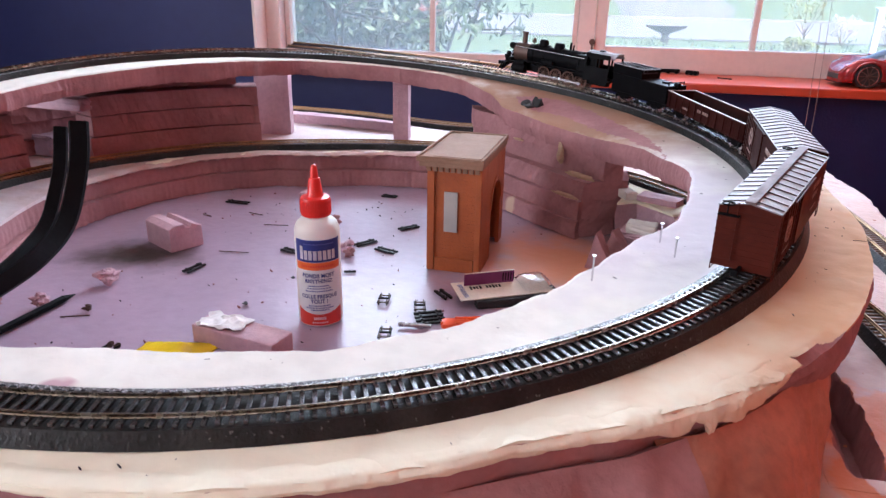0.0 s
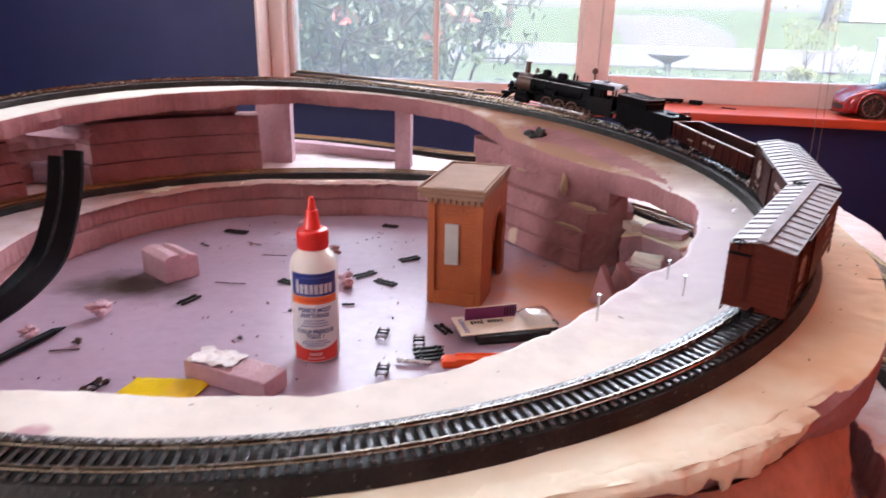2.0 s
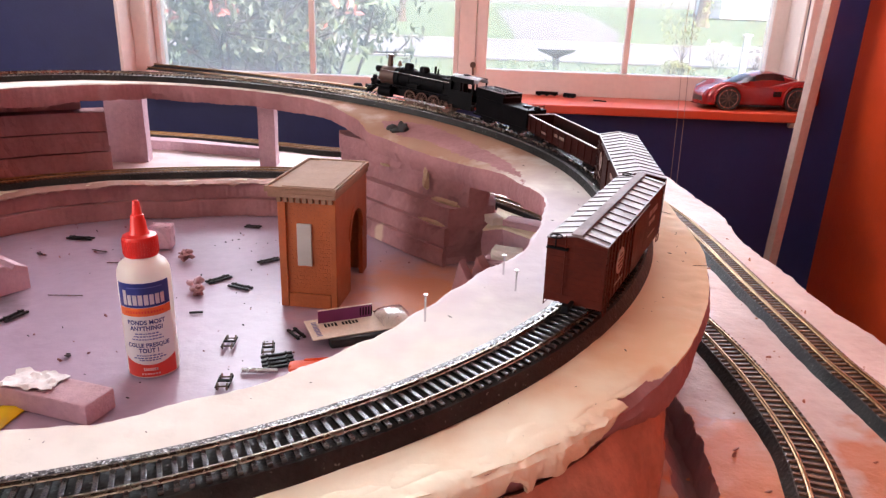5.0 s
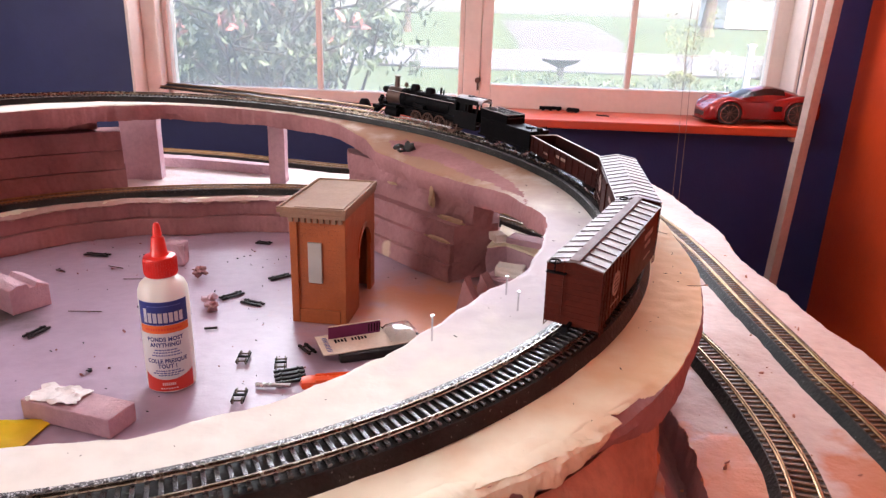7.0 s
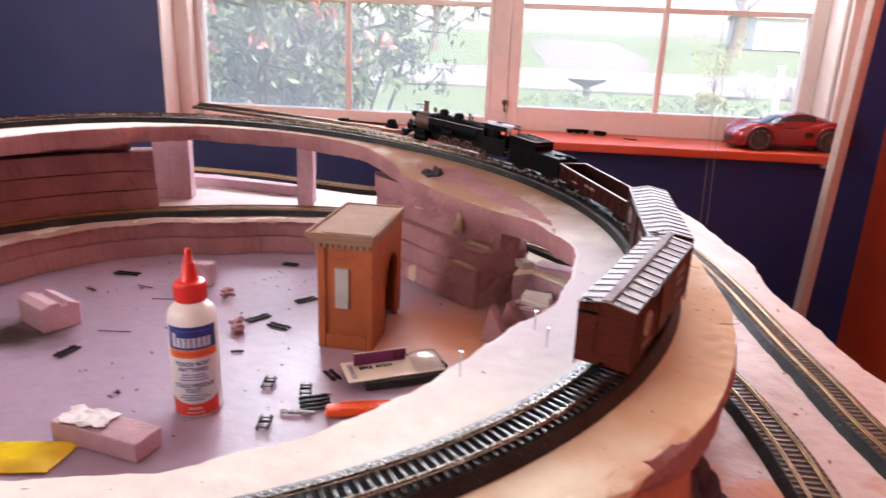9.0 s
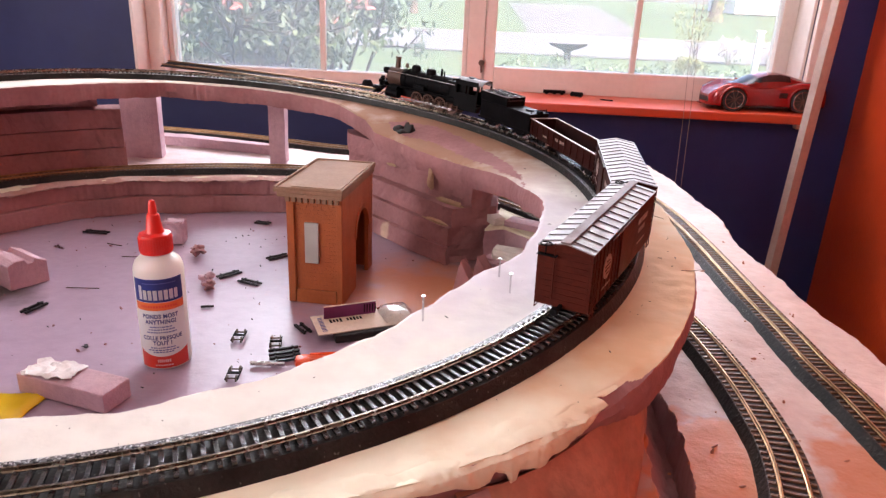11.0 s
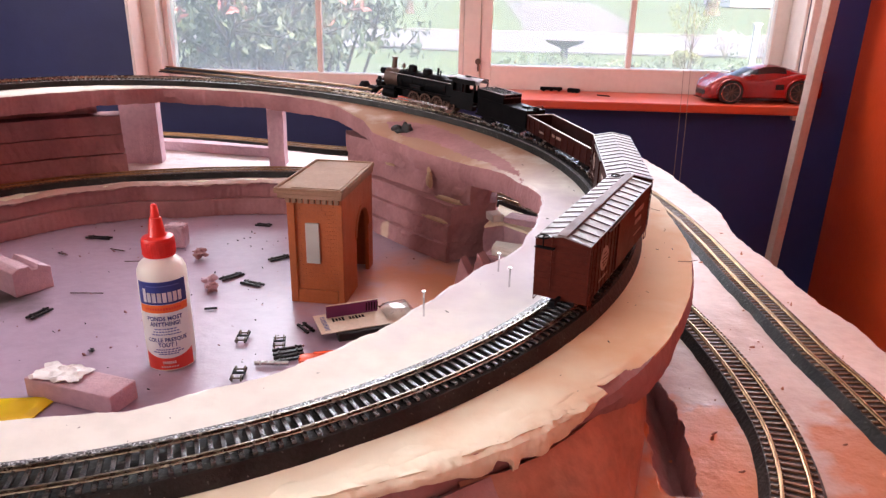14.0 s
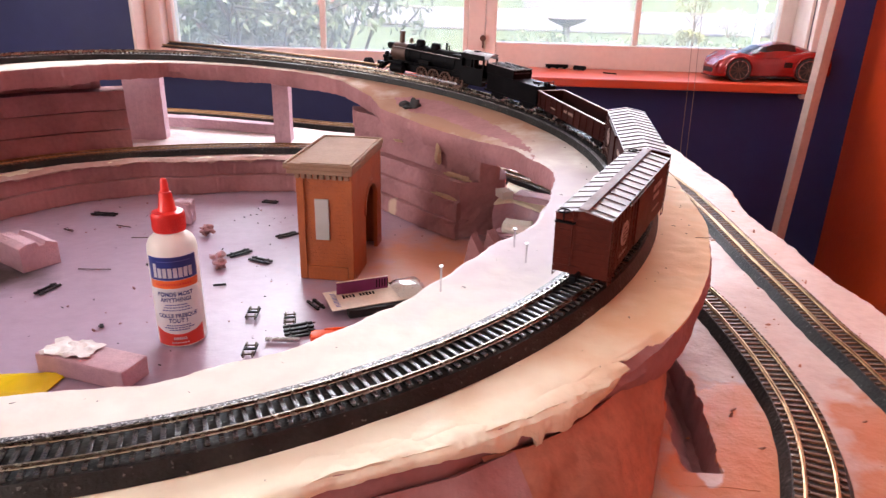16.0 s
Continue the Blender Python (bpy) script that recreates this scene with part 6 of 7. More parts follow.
def glue_bottle(m):
    b = thing("glue_bottle", m, "white plastic glue bottle with red nozzle cap and printed label", "glue bottle")
    R = 0.0236
    part("body", lathe(bmesh.new(), [(R - 0.003, 0), (R - 0.0006, 0.0012), (R, 0.004), (R, 0.086), (R - 0.0005, 0.0905), (R - 0.0028, 0.0955), (R - 0.0075, 0.0992), (0.0128, 0.101), (0.0128, 0.104)], 64), "bottle", b, "", True)
    cap = part("cap", lathe(bmesh.new(), [(0.0150, 0.1025), (0.0153, 0.1035), (0.0153, 0.1165), (0.0146, 0.1185), (0.0090, 0.1195), (0.0078, 0.1215), (0.0060, 0.1335), (0.0056, 0.1350), (0.0043, 0.1356), (0.0033, 0.1440), (0.0026, 0.1462), (0.0012, 0.1470)], 48), "cap", b, "red screw cap with nozzle", True)
    for k in range(40):
        a = 2 * math.pi * k / 40
        part("rib", rod(bmesh.new(), (0.0153 * math.cos(a), 0.0153 * math.sin(a), 0.1042), (0.0153 * math.cos(a), 0.0153 * math.sin(a), 0.1160), 0.00045, n=5), "cap", cap)
    f = math.atan2(0.0 - 0.553, 0.150 + 0.115) - 0.10
    w = 1.08
    q = R + 0.0002
    part("label_base", wrap(bmesh.new(), q, f - w, f + w, 0.0025, 0.0850, 40), "label", b, "white paper label")
    part("label_band", wrap(bmesh.new(), q + 0.0002, f - w, f + w, 0.0640, 0.0846, 40), "lblue", b, "dark blue label band")
    part("label_band", wrap(bmesh.new(), q + 0.0002, f - w, f + w, 0.0565, 0.0637, 40), "lorange", b, "orange label band")
    part("label_band", wrap(bmesh.new(), q + 0.0002, f - w, f + w, 0.0025, 0.017, 40, top=lambda s: 0.0135 + 0.022 * (s - 0.5) ** 2), "lred", b, "red label band with a curved top")
    # the maker's mark as plain white strokes
    for k in range(8):
        a = f - 0.72 + 1.44 * k / 7
        hgt = 0.0125 if k == 0 else 0.0088
        part("mark_stroke", wrap(bmesh.new(), q + 0.0005, a - 0.078, a + 0.078, 0.0662, 0.0662 + hgt, 4), "label", b, "bold white stroke")
    part("rule", wrap(bmesh.new(), q + 0.0005, f - 0.6, f + 0.75, 0.0805, 0.0811, 16), "grey_print", b)
    for k, (z, s) in enumerate(((0.0590, 0.75),)):
        bm = bmesh.new()
        for i in range(14):
            wrap(bm, q + 0.0005, f - s + 2 * s * i / 14, f - s + 2 * s * (i + 0.62) / 14, z, z + 0.0022, 2)
        part("small_print", bm, "lred", b)
    words("BONDS MOST", 0.0052, 0.0497, q + 0.0009, f, "lblue", b)
    words("ANYTHING!", 0.0052, 0.0446, q + 0.0009, f, "lblue", b)
    words("COLLE PRESQUE", 0.0050, 0.0297, q + 0.0009, f, "lblue", b)
    words("TOUT !", 0.0052, 0.0249, q + 0.0009, f, "lblue", b)
    rnd = random.Random(2)
    for z, s in ((0.0408, 0.45), (0.0384, 0.52), (0.0358, 0.60), (0.0214, 0.5), (0.0192, 0.62), (0.0172, 0.4)):
        bm, a = bmesh.new(), f - s
        while a < f + s:
            e = rnd.uniform(0.05, 0.13)
            wrap(bm, q + 0.0004, a, min(a + e, f + s), z, z + 0.0011, 2)
            a += e + 0.03
        part("small_print", bm, "grey_print", b)
    for z, s, h in ((0.0082, 0.27, 0.0026), (0.0048, 0.36, 0.0012)):
        bm = bmesh.new()
        for i in range(7):
            wrap(bm, q + 0.0005, f - s + 2 * s * i / 7, f - s + 2 * s * (i + 0.7) / 7, z, z + h, 2)
        part("small_print", bm, "label", b)
    return b


glue_bottle(pose(-0.1190, 0.5505, FLOOR) @ Matrix.Diagonal((0.91, 0.91, 1.060, 1)))


def model_building(m):
    """A narrow brick gatehouse with an arch in its long side and a flat tan roof."""
    b = thing("model_building", m, "orange brick model gatehouse with arched opening and tan roof", "model building")
    W, D, H0, T = 0.066, 0.136, 0.124, 0.005
    part("wall", box(bmesh.new(), -W / 2 + T / 2, 0, 0, T, D, H0, 0.0006), "brick", b)
    part("wall", box(bmesh.new(), 0, D / 2 - T / 2, 0, W - 2 * T - 0.0004, T, H0, 0.0006), "brick", b)
    # long wall with the arch
    bm = bmesh.new()
    y0, y1, spring = -0.012, 0.046, 0.062
    mid, r = (y0 + y1) / 2, (y1 - y0) / 2
    arch = [(mid + r * math.cos(math.pi * i / 20), spring + r * math.sin(math.pi * i / 20)) for i in range(21)]
    out = [(-D / 2, 0), (-D / 2, H0), (D / 2, H0), (D / 2, 0), (y1, 0)] + arch + [(y0, 0)]
    a = [bm.verts.new((W / 2 - T, y, z)) for y, z in out]
    c = [bm.verts.new((W / 2, y, z)) for y, z in out]
    bm.faces.new(a), bm.faces.new(c)
    for i in range(len(out)):
        bm.faces.new((a[i], a[(i + 1) % len(out)], c[(i + 1) % len(out)], c[i]))
    part("wall", bm, "brick", b, "brick wall with an arched opening")
    bm = bmesh.new()
    ring = [(mid + (r + q) * math.cos(math.pi * i / 20), spring + (r + q) * math.sin(math.pi * i / 20)) for q in (0.0, 0.006) for i in range(21)]
    vs = [bm.verts.new((W / 2 + 0.0012, y, z)) for y, z in ring]
    vb = [bm.verts.new((W / 2 + 0.0001, y, z)) for y, z in ring]
    for i in range(20):
        bm.faces.new((vs[i], vs[i + 1], vs[i + 22], vs[i + 21]))
        bm.faces.new((vs[i + 21], vs[i + 22], vb[i + 22], vb[i + 21]))
        bm.faces.new((vs[i], vs[i + 1], vb[i + 1], vb[i]))
    part("arch_ring", bm, "brick", b)
    # front wall with a sunk panel
    bm = box(bmesh.new(), 0, -D / 2 + T / 2 + 0.0016, 0, W - 2 * T - 0.0004, T, H0, 0.0005)
    part("wall", bm, "brick", b)
    for x, w in ((-W / 2 + 0.0045, 0.0088), (W / 2 - 0.0035, 0.0068)):
        part("pilaster", box(bmesh.new(), x, -D / 2 + 0.0006, 0, w, 0.0042, H0, 0.0006), "brick", b)
    part("plinth", box(bmesh.new(), 0.001, -D / 2 + 0.0006, 0, W - 0.0172, 0.0038, 0.016, 0.0005), "brick", b)
    part("window_panel", box(bmesh.new(), -0.004, -D / 2 + 0.0008, 0.048, 0.0165, 0.0030, 0.047, 0.0006), "grey_panel", b, "blank grey-green window panel")
    # courses of thin raised bricks on the front
    for k in range(23):
        for i in range(6):
            if not (0.045 < 0.018 + k * 0.0046 < 0.097 and 1 <= i <= 3):
                x = -0.0225 + i * 0.0088 + (0.0044 if k % 2 else 0)
                if x < 0.0265:
                    part("brick", box(bmesh.new(), x, -D / 2 + 0.0015, 0.018 + k * 0.0046, 0.0083, 0.00035, 0.0042), "brick", b)
    # cornice with teeth, and the roof
    part("cornice", box(bmesh.new(), -0.003, -0.003, H0 + 0.0002, W + 0.010, D + 0.010, 0.0055, 0.0012), "tan", b, "tan moulded cornice")
    for i in range(9):
        part("dentil", box(bmesh.new(), -0.030 + i * 0.0072, -D / 2 - 0.0028, H0 - 0.0055, 0.0050, 0.0036, 0.0054, 0.0006), "tan", b)
    for i in range(14):
        part("dentil", box(bmesh.new(), -W / 2 - 0.0022, -0.060 + i * 0.0092, H0 - 0.0055, 0.0036, 0.0050, 0.0054, 0.0006), "tan", b)
    part("roof", box(bmesh.new(), -0.004, -0.003, H0 + 0.0059, W + 0.014, D + 0.014, 0.0040, 0.0008), "tan", b, "flat tan roof slab")
    for s in (-1, 1):
        part("roof_rim", box(bmesh.new(), -0.004 + s * (W / 2 + 0.0055), -0.003, H0 + 0.0100, 0.0026, D + 0.0135, 0.0022, 0.0005), "tan", b)
        part("roof_rim", box(bmesh.new(), -0.004, -0.003 + s * (D / 2 + 0.0055), H0 + 0.0100, W + 0.0080, 0.0026, 0.0022, 0.0005), "tan", b)
    part("roof_panel", box(bmesh.new(), 0.002, -0.001, H0 + 0.0100, W - 0.008, D - 0.002, 0.0012, 0.0004), "tan", b, "paler roof panel")
    return b


model_building(pose(-0.010, 0.764, FLOOR, 0, 0, -4) @ Matrix.Diagonal((0.95, 0.98, 1, 1)))


# foam blocks
def grooved_block(m):
    bm = bmesh.new()
    prof = [(-0.030, 0), (0.030, 0), (0.030, 0.026), (0.012, 0.032), (0.009, 0.026), (0.000, 0.026), (-0.003, 0.033), (-0.018, 0.033), (-0.030, 0.029)]
    a = [bm.verts.new((-0.027, y, z)) for y, z in prof]
    b = [bm.verts.new((0.027, y, z)) for y, z in prof]
    bm.faces.new(a), bm.faces.new(b)
    for i in range(len(prof)):
        bm.faces.new((a[i], a[(i + 1) % len(prof)], b[(i + 1) % len(prof)], b[i]))
    bmesh.ops.bevel(bm, geom=bm.edges[:], offset=0.0008, segments=1, affect="EDGES")
    ob = part("foam_block", bm, "foam")
    ob.matrix_world = m
    return tagged(ob, "pink foam block with a groove cut in its top", "foam block")


grooved_block(pose(-0.372, 0.704, FLOOR, 0, 0, -30) @ Matrix.Diagonal((1.1, 0.72, 1, 1)))
bm = box(bmesh.new(), 0, 0, 0, 0.091, 0.030, 0.018, 0.0015)
blk = part("foam_block", bm, "foam")
blk.matrix_world = pose(-0.168, 0.4815, FLOOR, 0, 0, -14)
tagged(blk, "flat pink foam block with torn paper on top", "foam block")
bm = bmesh.new()
bmesh.ops.create_grid(bm, x_segments=14, y_segments=10, size=0.5)
for v in list(bm.verts):
    x, y = v.co.x, v.co.y
    v.co = Vector((x * 0.044 * (1 + 0.35 * n1(y * 4, 2)), y * 0.026 * (1 + 0.4 * n1(x * 4, 5)), 0.0022 + 0.0042 * abs(n1(x * 4.5, y * 4.5, 9)) + 0.002 * n1(x * 11, y * 11)))
bmesh.ops.solidify(bm, geom=bm.faces[:], thickness=0.0004)
ob = part("paper_scrap", bm, "paper", smooth=True)
ob.matrix_world = pose(-0.186, 0.4860, FLOOR + 0.0175, 0, 0, -6)
tagged(ob, "crumpled white paper scrap stuck on a foam block", "paper")

# the yellow packet
bm = bmesh.new()
bmesh.ops.create_grid(bm, x_segments=16, y_segments=12, size=0.5)
for v in bm.verts:
    x, y = v.co.x, v.co.y
    k = max(0, 1 - (2 * abs(x)) ** 4) * max(0, 1 - (2 * abs(y)) ** 4)
    v.co = Vector((x * 0.068 + y * 0.010, y * 0.044, 0.0012 + 0.0045 * k * (1 + 0.5 * n1(x * 5, y * 5)) + 0.0008 * n1(x * 17, y * 17)))
bmesh.ops.solidify(bm, geom=bm.faces[:], thickness=0.0008)
ob = part("plastic_packet", bm, "yellow", smooth=True)
ob.matrix_world = pose(-0.222, 0.450, FLOOR, 0, 0, 10)
tagged(ob, "small crinkled yellow plastic packet on the foam floor", "packet")


# loose pairs of track ties
def tie_pair(ax, ay, bx, by, seed):
    rnd = random.Random(seed)
    t = thing("tie_strip", pose((ax + bx) / 2, (ay + by) / 2, FLOOR, 0, 0, math.degrees(math.atan2(by - ay, bx - ax))), "loose black plastic track ties on the foam floor", "track ties", "loose ties")
    L = max(0.024, math.hypot(bx - ax, by - ay))
    for s in (-1, 1):
        part("tie_bar", box(bmesh.new(), 0, s * 0.0034, 0, L, 0.0027, 0.0024, 0.0004), "loose_tie", t)
    bm = bmesh.new()
    for x in (-0.3 * L, 0.3 * L):
        box(bm, x, 0, 0.0004, 0.0014, 0.0041, 0.0012)
        for s in (-1, 1):
            box(bm, x, s * 0.0034, 0.00245, 0.0016, 0.0018, 0.0010)
    part("web", bm, "loose_tie", t)


for i, q in enumerate(((-0.309, 0.620, -0.302, 0.647), (-0.149, 0.748, -0.130, 0.772), (-0.121, 0.746, -0.093, 0.736), (-0.111, 0.820, -0.090, 0.841), (-0.395, 0.880, -0.359, 0.878),
                       (-0.176, 0.968, -0.156, 0.966), (-0.232, 0.715, -0.211, 0.709), (-0.020, 0.640, -0.004, 0.622), (-0.030, 0.575, -0.004, 0.588), (-0.027, 0.567, -0.001, 0.580), (-0.024, 0.560, 0.002, 0.573))):
    tie_pair(*q, i)


def loose_wheels(x, y, turn):
    t = thing("loose_bogie", pose(x, y, FLOOR, 0, 0, turn) @ Matrix.Diagonal((1.1, 0.68, 0.85, 1)), "loose small grey metal bogie with two axles", "bogie", "loose bogies")
    for s in (-0.0075, 0.0075):
        bm = rod(bmesh.new(), (s, -0.0085, 0.0036), (s, 0.0085, 0.0036), 0.0008, n=8)
        for q in (-0.0060, 0.0060):
            rod(bm, (s, q - 0.0007, 0.0036), (s, q + 0.0007, 0.0036), 0.0036, n=16)
        part("wheelset", bm, "smokebox", t, "", True)
    for q in (-0.0082, 0.0082):
        part("side_frame", box(bmesh.new(), 0, q, 0.0028, 0.019, 0.0012, 0.0018, 0.0003), "black", t)
    part("bolster", box(bmesh.new(), 0, 0, 0.0040, 0.003, 0.015, 0.0014, 0.0004), "black", t)


loose_wheels(-0.069, 0.601, 97)
loose_wheels(-0.0475, 0.529, 98)
loose_wheels(-0.279, 0.442, 80)
loose_wheels(-0.029, 0.594, 104)


def lay(name, bm, mat, m, label, cat, smooth=False):
    ob = part(name, bm, mat, smooth=smooth)
    ob.matrix_world = m
    return tagged(ob, label, cat)


def stick(name, a, b, r, mat, label, cat, r2=None, n=8):
    a, b = Vector(a), Vector(b)
    return lay(name, rod(bmesh.new(), (0, 0, 0), b - a, r, r2, n), mat, Matrix.Translation(a), label, cat)


stick("metal_rod", (-0.040, 0.551, FLOOR + 0.0022), (-0.008, 0.554, FLOOR + 0.0022), 0.0022, "steel", "short bright metal rod on the foam floor", "rod", n=12)
stick("pencil", (-0.395, 0.440, FLOOR + 0.0042), (-0.386, 0.520, FLOOR + 0.0042), 0.0042, "black", "dark pencil-like stick lying on the foam floor", "pencil", n=6)
stick("pencil_tip", (-0.3859, 0.5202, FLOOR + 0.0042), (-0.3842, 0.536, FLOOR + 0.0028), 0.0041, "black", "dark tapered tip of a broken pencil", "pencil", 0.0006, 6)
stick("wire", (-0.366, 0.491, FLOOR + 0.0008), (-0.341, 0.501, FLOOR + 0.0008), 0.0008, "smokebox", "short brown wire offcut", "wire")
stick("wire", (-0.305, 0.690, FLOOR + 0.0006), (-0.268, 0.694, FLOOR + 0.0006), 0.0006, "smokebox", "thin bent brown wire offcut", "wire")
stick("wire", (-0.338, 0.838, FLOOR + 0.0008), (-0.315, 0.832, FLOOR + 0.0008), 0.0007, "smokebox", "thin brown wire offcut", "wire")
stick("wire", (-0.295, 0.795, FLOOR + 0.0006), (-0.262, 0.800, FLOOR + 0.0006), 0.0006, "smokebox", "thin brown wire offcut", "wire")
stick("screw", (-0.395, 0.812, FLOOR + 0.0016), (-0.380, 0.806, FLOOR + 0.0016), 0.0014, "steel", "small screw on the foam floor", "screw")
stick("tie_bar", (-0.135, 0.664, FLOOR + 0.0013), (-0.122, 0.668, FLOOR + 0.0013), 0.0014, "loose_tie", "single short black tie offcut", "track tie", n=6)


def crumb(x, y, r, seed, mat="foam_cut", label="small torn pink foam crumb on the floor"):
    bm = bmesh.new()
    g = bmesh.ops.create_icosphere(bm, subdivisions=3, radius=r)
    for v in g["verts"]:
        u = v.co / r
        k = max(0.25, 1 + 1.0 * n1(u.x * 1.4 + seed, u.y * 1.4, u.z * 1.4) + 0.4 * n1(u.x * 4, u.y * 4 + seed, u.z * 4))
        v.co = v.co * k
        v.co.z *= 0.7
    low = min(v.co.z for v in bm.verts)
    lay("foam_crumb", bm, mat, pose(x, y, FLOOR - low - 0.0004), label, "foam crumb")


for i, (x, y, r, k) in enumerate(((-0.371, 0.572, 0.0095, "foam"), (-0.400, 0.508, 0.0080, "foam"), (-0.2035, 0.818, 0.0090, "foam_cut"), (-0.153, 0.726, 0.0080, "foam"), (-0.145, 0.714, 0.007, "foam_cut"), (-0.352, 0.512, 0.0035, "smokebox"),
                                  (-0.205, 0.560, 0.0022, "coal"), (-0.185, 0.635, 0.002, "coal"))):
    crumb(x, y, r, i * 7.3, k)

# crumbs and grit too small to pick up
bm = bmesh.new()
rnd = random.Random(21)
for _ in range(80):
    x, y = rnd.uniform(-0.45, 0.08), rnd.uniform(0.42, 0.98)
    r = rnd.choice((0.0005, 0.0007, 0.0009, 0.0014))
    bmesh.ops.create_icosphere(bm, subdivisions=1, radius=r, matrix=pose(x, y, FLOOR + r * 0.3, rnd.uniform(0, 180), rnd.uniform(0, 180)) @ Matrix.Diagonal((rnd.uniform(0.7, 2.2), 1, 0.6, 1)))
tagged(part("grit", bm, "foam_cut"), "scattered tiny foam crumbs and grit", "grit", kind="stuff")
bm = bmesh.new()
for _ in range(70):
    x, y = rnd.uniform(-0.42, 0.06), rnd.uniform(0.44, 0.95)
    r = rnd.choice((0.0005, 0.0007, 0.0009))
    bmesh.ops.create_icosphere(bm, subdivisions=1, radius=r, matrix=pose(x, y, FLOOR + r * 0.4, rnd.uniform(0, 180), rnd.uniform(0, 180)) @ Matrix.Diagonal((rnd.uniform(0.7, 2.5), 1, 0.7, 1)))
tagged(part("grit", bm, "loose_tie"), "scattered tiny black plastic specks", "grit", kind="stuff")

# the blister card with its purple flap, on black track bits
pack = thing("blister_card", pose(0.050, 0.642, 0.8135, 3, 0, 27), "torn cream blister card with purple flap and clear film", "packaging")
bm = box(bmesh.new(), 0, 0, 0, 0.104, 0.040, 0.0010)
part("card", bm, "card", pack)
bm = bmesh.new()
for i in range(9):
    box(bm, -0.034 + 0.0035 * i + (0.004 if i > 3 else 0), 0.004, 0.0012, 0.0022, 0.0055 if i % 3 else 0.0075, 0.0002)
part("print", bm, "black", pack, "dark unreadable print marks")
bm = bmesh.new()
for i in range(10):
    box(bm, -0.044, -0.014 + 0.003 * i, 0.0012, 0.005, 0.0012, 0.0002)
part("print", bm, "grey_print", pack)
bm = box(bmesh.new(), -0.012, 0.010, 0.0014, 0.056, 0.0010, 0.0135, 0.0004)
flap = part("flap", bm, "purple", pack, "upright purple card flap")
bm = bmesh.new()
for i in range(5):
    box(bm, 0.0035 + 0.0030 * i, 0.0093, 0.004, 0.0012, 0.0004, 0.009)
part("print", bm, "black", flap)
part("flap_edge", box(bmesh.new(), -0.012, 0.010, 0.0151, 0.056, 0.0012, 0.0008), "card", flap, "pale torn edge")
bm = bmesh.new()
bmesh.ops.create_grid(bm, x_segments=10, y_segments=8, size=0.5)
for v in bm.verts:
    x, y = v.co.x, v.co.y
    v.co = Vector((0.036 + x * 0.034, y * 0.034, 0.003 + 0.007 * max(0, 1 - (2 * x) ** 6) * max(0, 1 - (2 * y) ** 6) + 0.0012 * n1(x * 7, y * 7)))
bmesh.ops.solidify(bm, geom=bm.faces[:], thickness=0.0004)
part("blister", bm, "clear", pack, "crumpled clear plastic blister", True)
for i, (x, y, t) in enumerate(((0.045, 0.618, 24), (0.078, 0.634, 28), (0.022, 0.640, 20), (0.085, 0.655, 30))):
    chunk(x, y, FLOOR + 0.0004, 0.040, 0.012, 0.0085, t, 70 + i, "rubber", "black rubbery track underlay offcut", "underlay")

# orange snap-off knife
kn = thing("utility_knife", pose(0.055, 0.570, FLOOR, 0, 0, 15) @ Matrix.Diagonal((1, 0.9, 0.70, 1)), "orange-red plastic snap-off knife lying on the floor", "knife")
bm = box(bmesh.new(), 0, 0, 0, 0.112, 0.019, 0.0125, 0.0058)
part("handle", bm, "knife", kn, smooth=True)
part("grip_rim", box(bmesh.new(), 0.004, 0.0062, 0.0105, 0.092, 0.0040, 0.0032, 0.0015), "knife", kn)
part("grip_rim", box(bmesh.new(), 0.004, -0.0062, 0.0105, 0.092, 0.0040, 0.0032, 0.0015), "knife", kn)
part("slider", box(bmesh.new(), 0.030, 0.0, 0.0120, 0.016, 0.0055, 0.0020, 0.0006), "rubber", kn, "dark slider")

# tall bent black strips leaning in the pit
def bent(points, w, label):
    """A flat strip standing on edge that follows points; w: half its width."""
    path = catmull(points, 0.008)
    bm = bmesh.new()
    rings = []
    for i, p in enumerate(path):
        d = (path[min(i + 1, len(path) - 1)] - path[max(i - 1, 0)]).normalized()
        side = d.cross(Vector((0.55, -0.83, 0.2))).normalized()
        up = side.cross(d).normalized()
        rings.append([bm.verts.new(p + side * a * w + up * b) for a, b in ((-1, -0.0022), (1, -0.0022), (0.8, 0.0030), (-0.8, 0.0030))])
    for a, b in zip(rings, rings[1:]):
        for j in range(4):
            bm.faces.new((a[j], b[j], b[(j + 1) % 4], a[(j + 1) % 4]))
    bm.faces.new(rings[0]), bm.faces.new(rings[-1])
    tagged(part("roadbed_strip", bm, "black", smooth=True), label, "roadbed strip", "leaning strips")


bent([(-0.361, 0.556, 0.984), (-0.357, 0.545, 0.956), (-0.354, 0.528, 0.926), (-0.349, 0.500, 0.897), (-0.347, 0.460, 0.8805), (-0.352, 0.420, 0.8705), (-0.360, 0.385, 0.8645), (-0.372, 0.340, 0.8595), (-0.39, 0.30, 0.8590)], 0.0090, "bent black roadbed strip standing up out of the pit")
bent([(-0.391, 0.566, 0.975), (-0.387, 0.552, 0.941), (-0.385, 0.535, 0.914), (-0.380, 0.510, 0.8905), (-0.3755, 0.470, 0.8755), (-0.375, 0.430, 0.8665), (-0.384, 0.385, 0.8612), (-0.40, 0.34, 0.8590)], 0.0066, "narrower bent black roadbed strip beside the first")


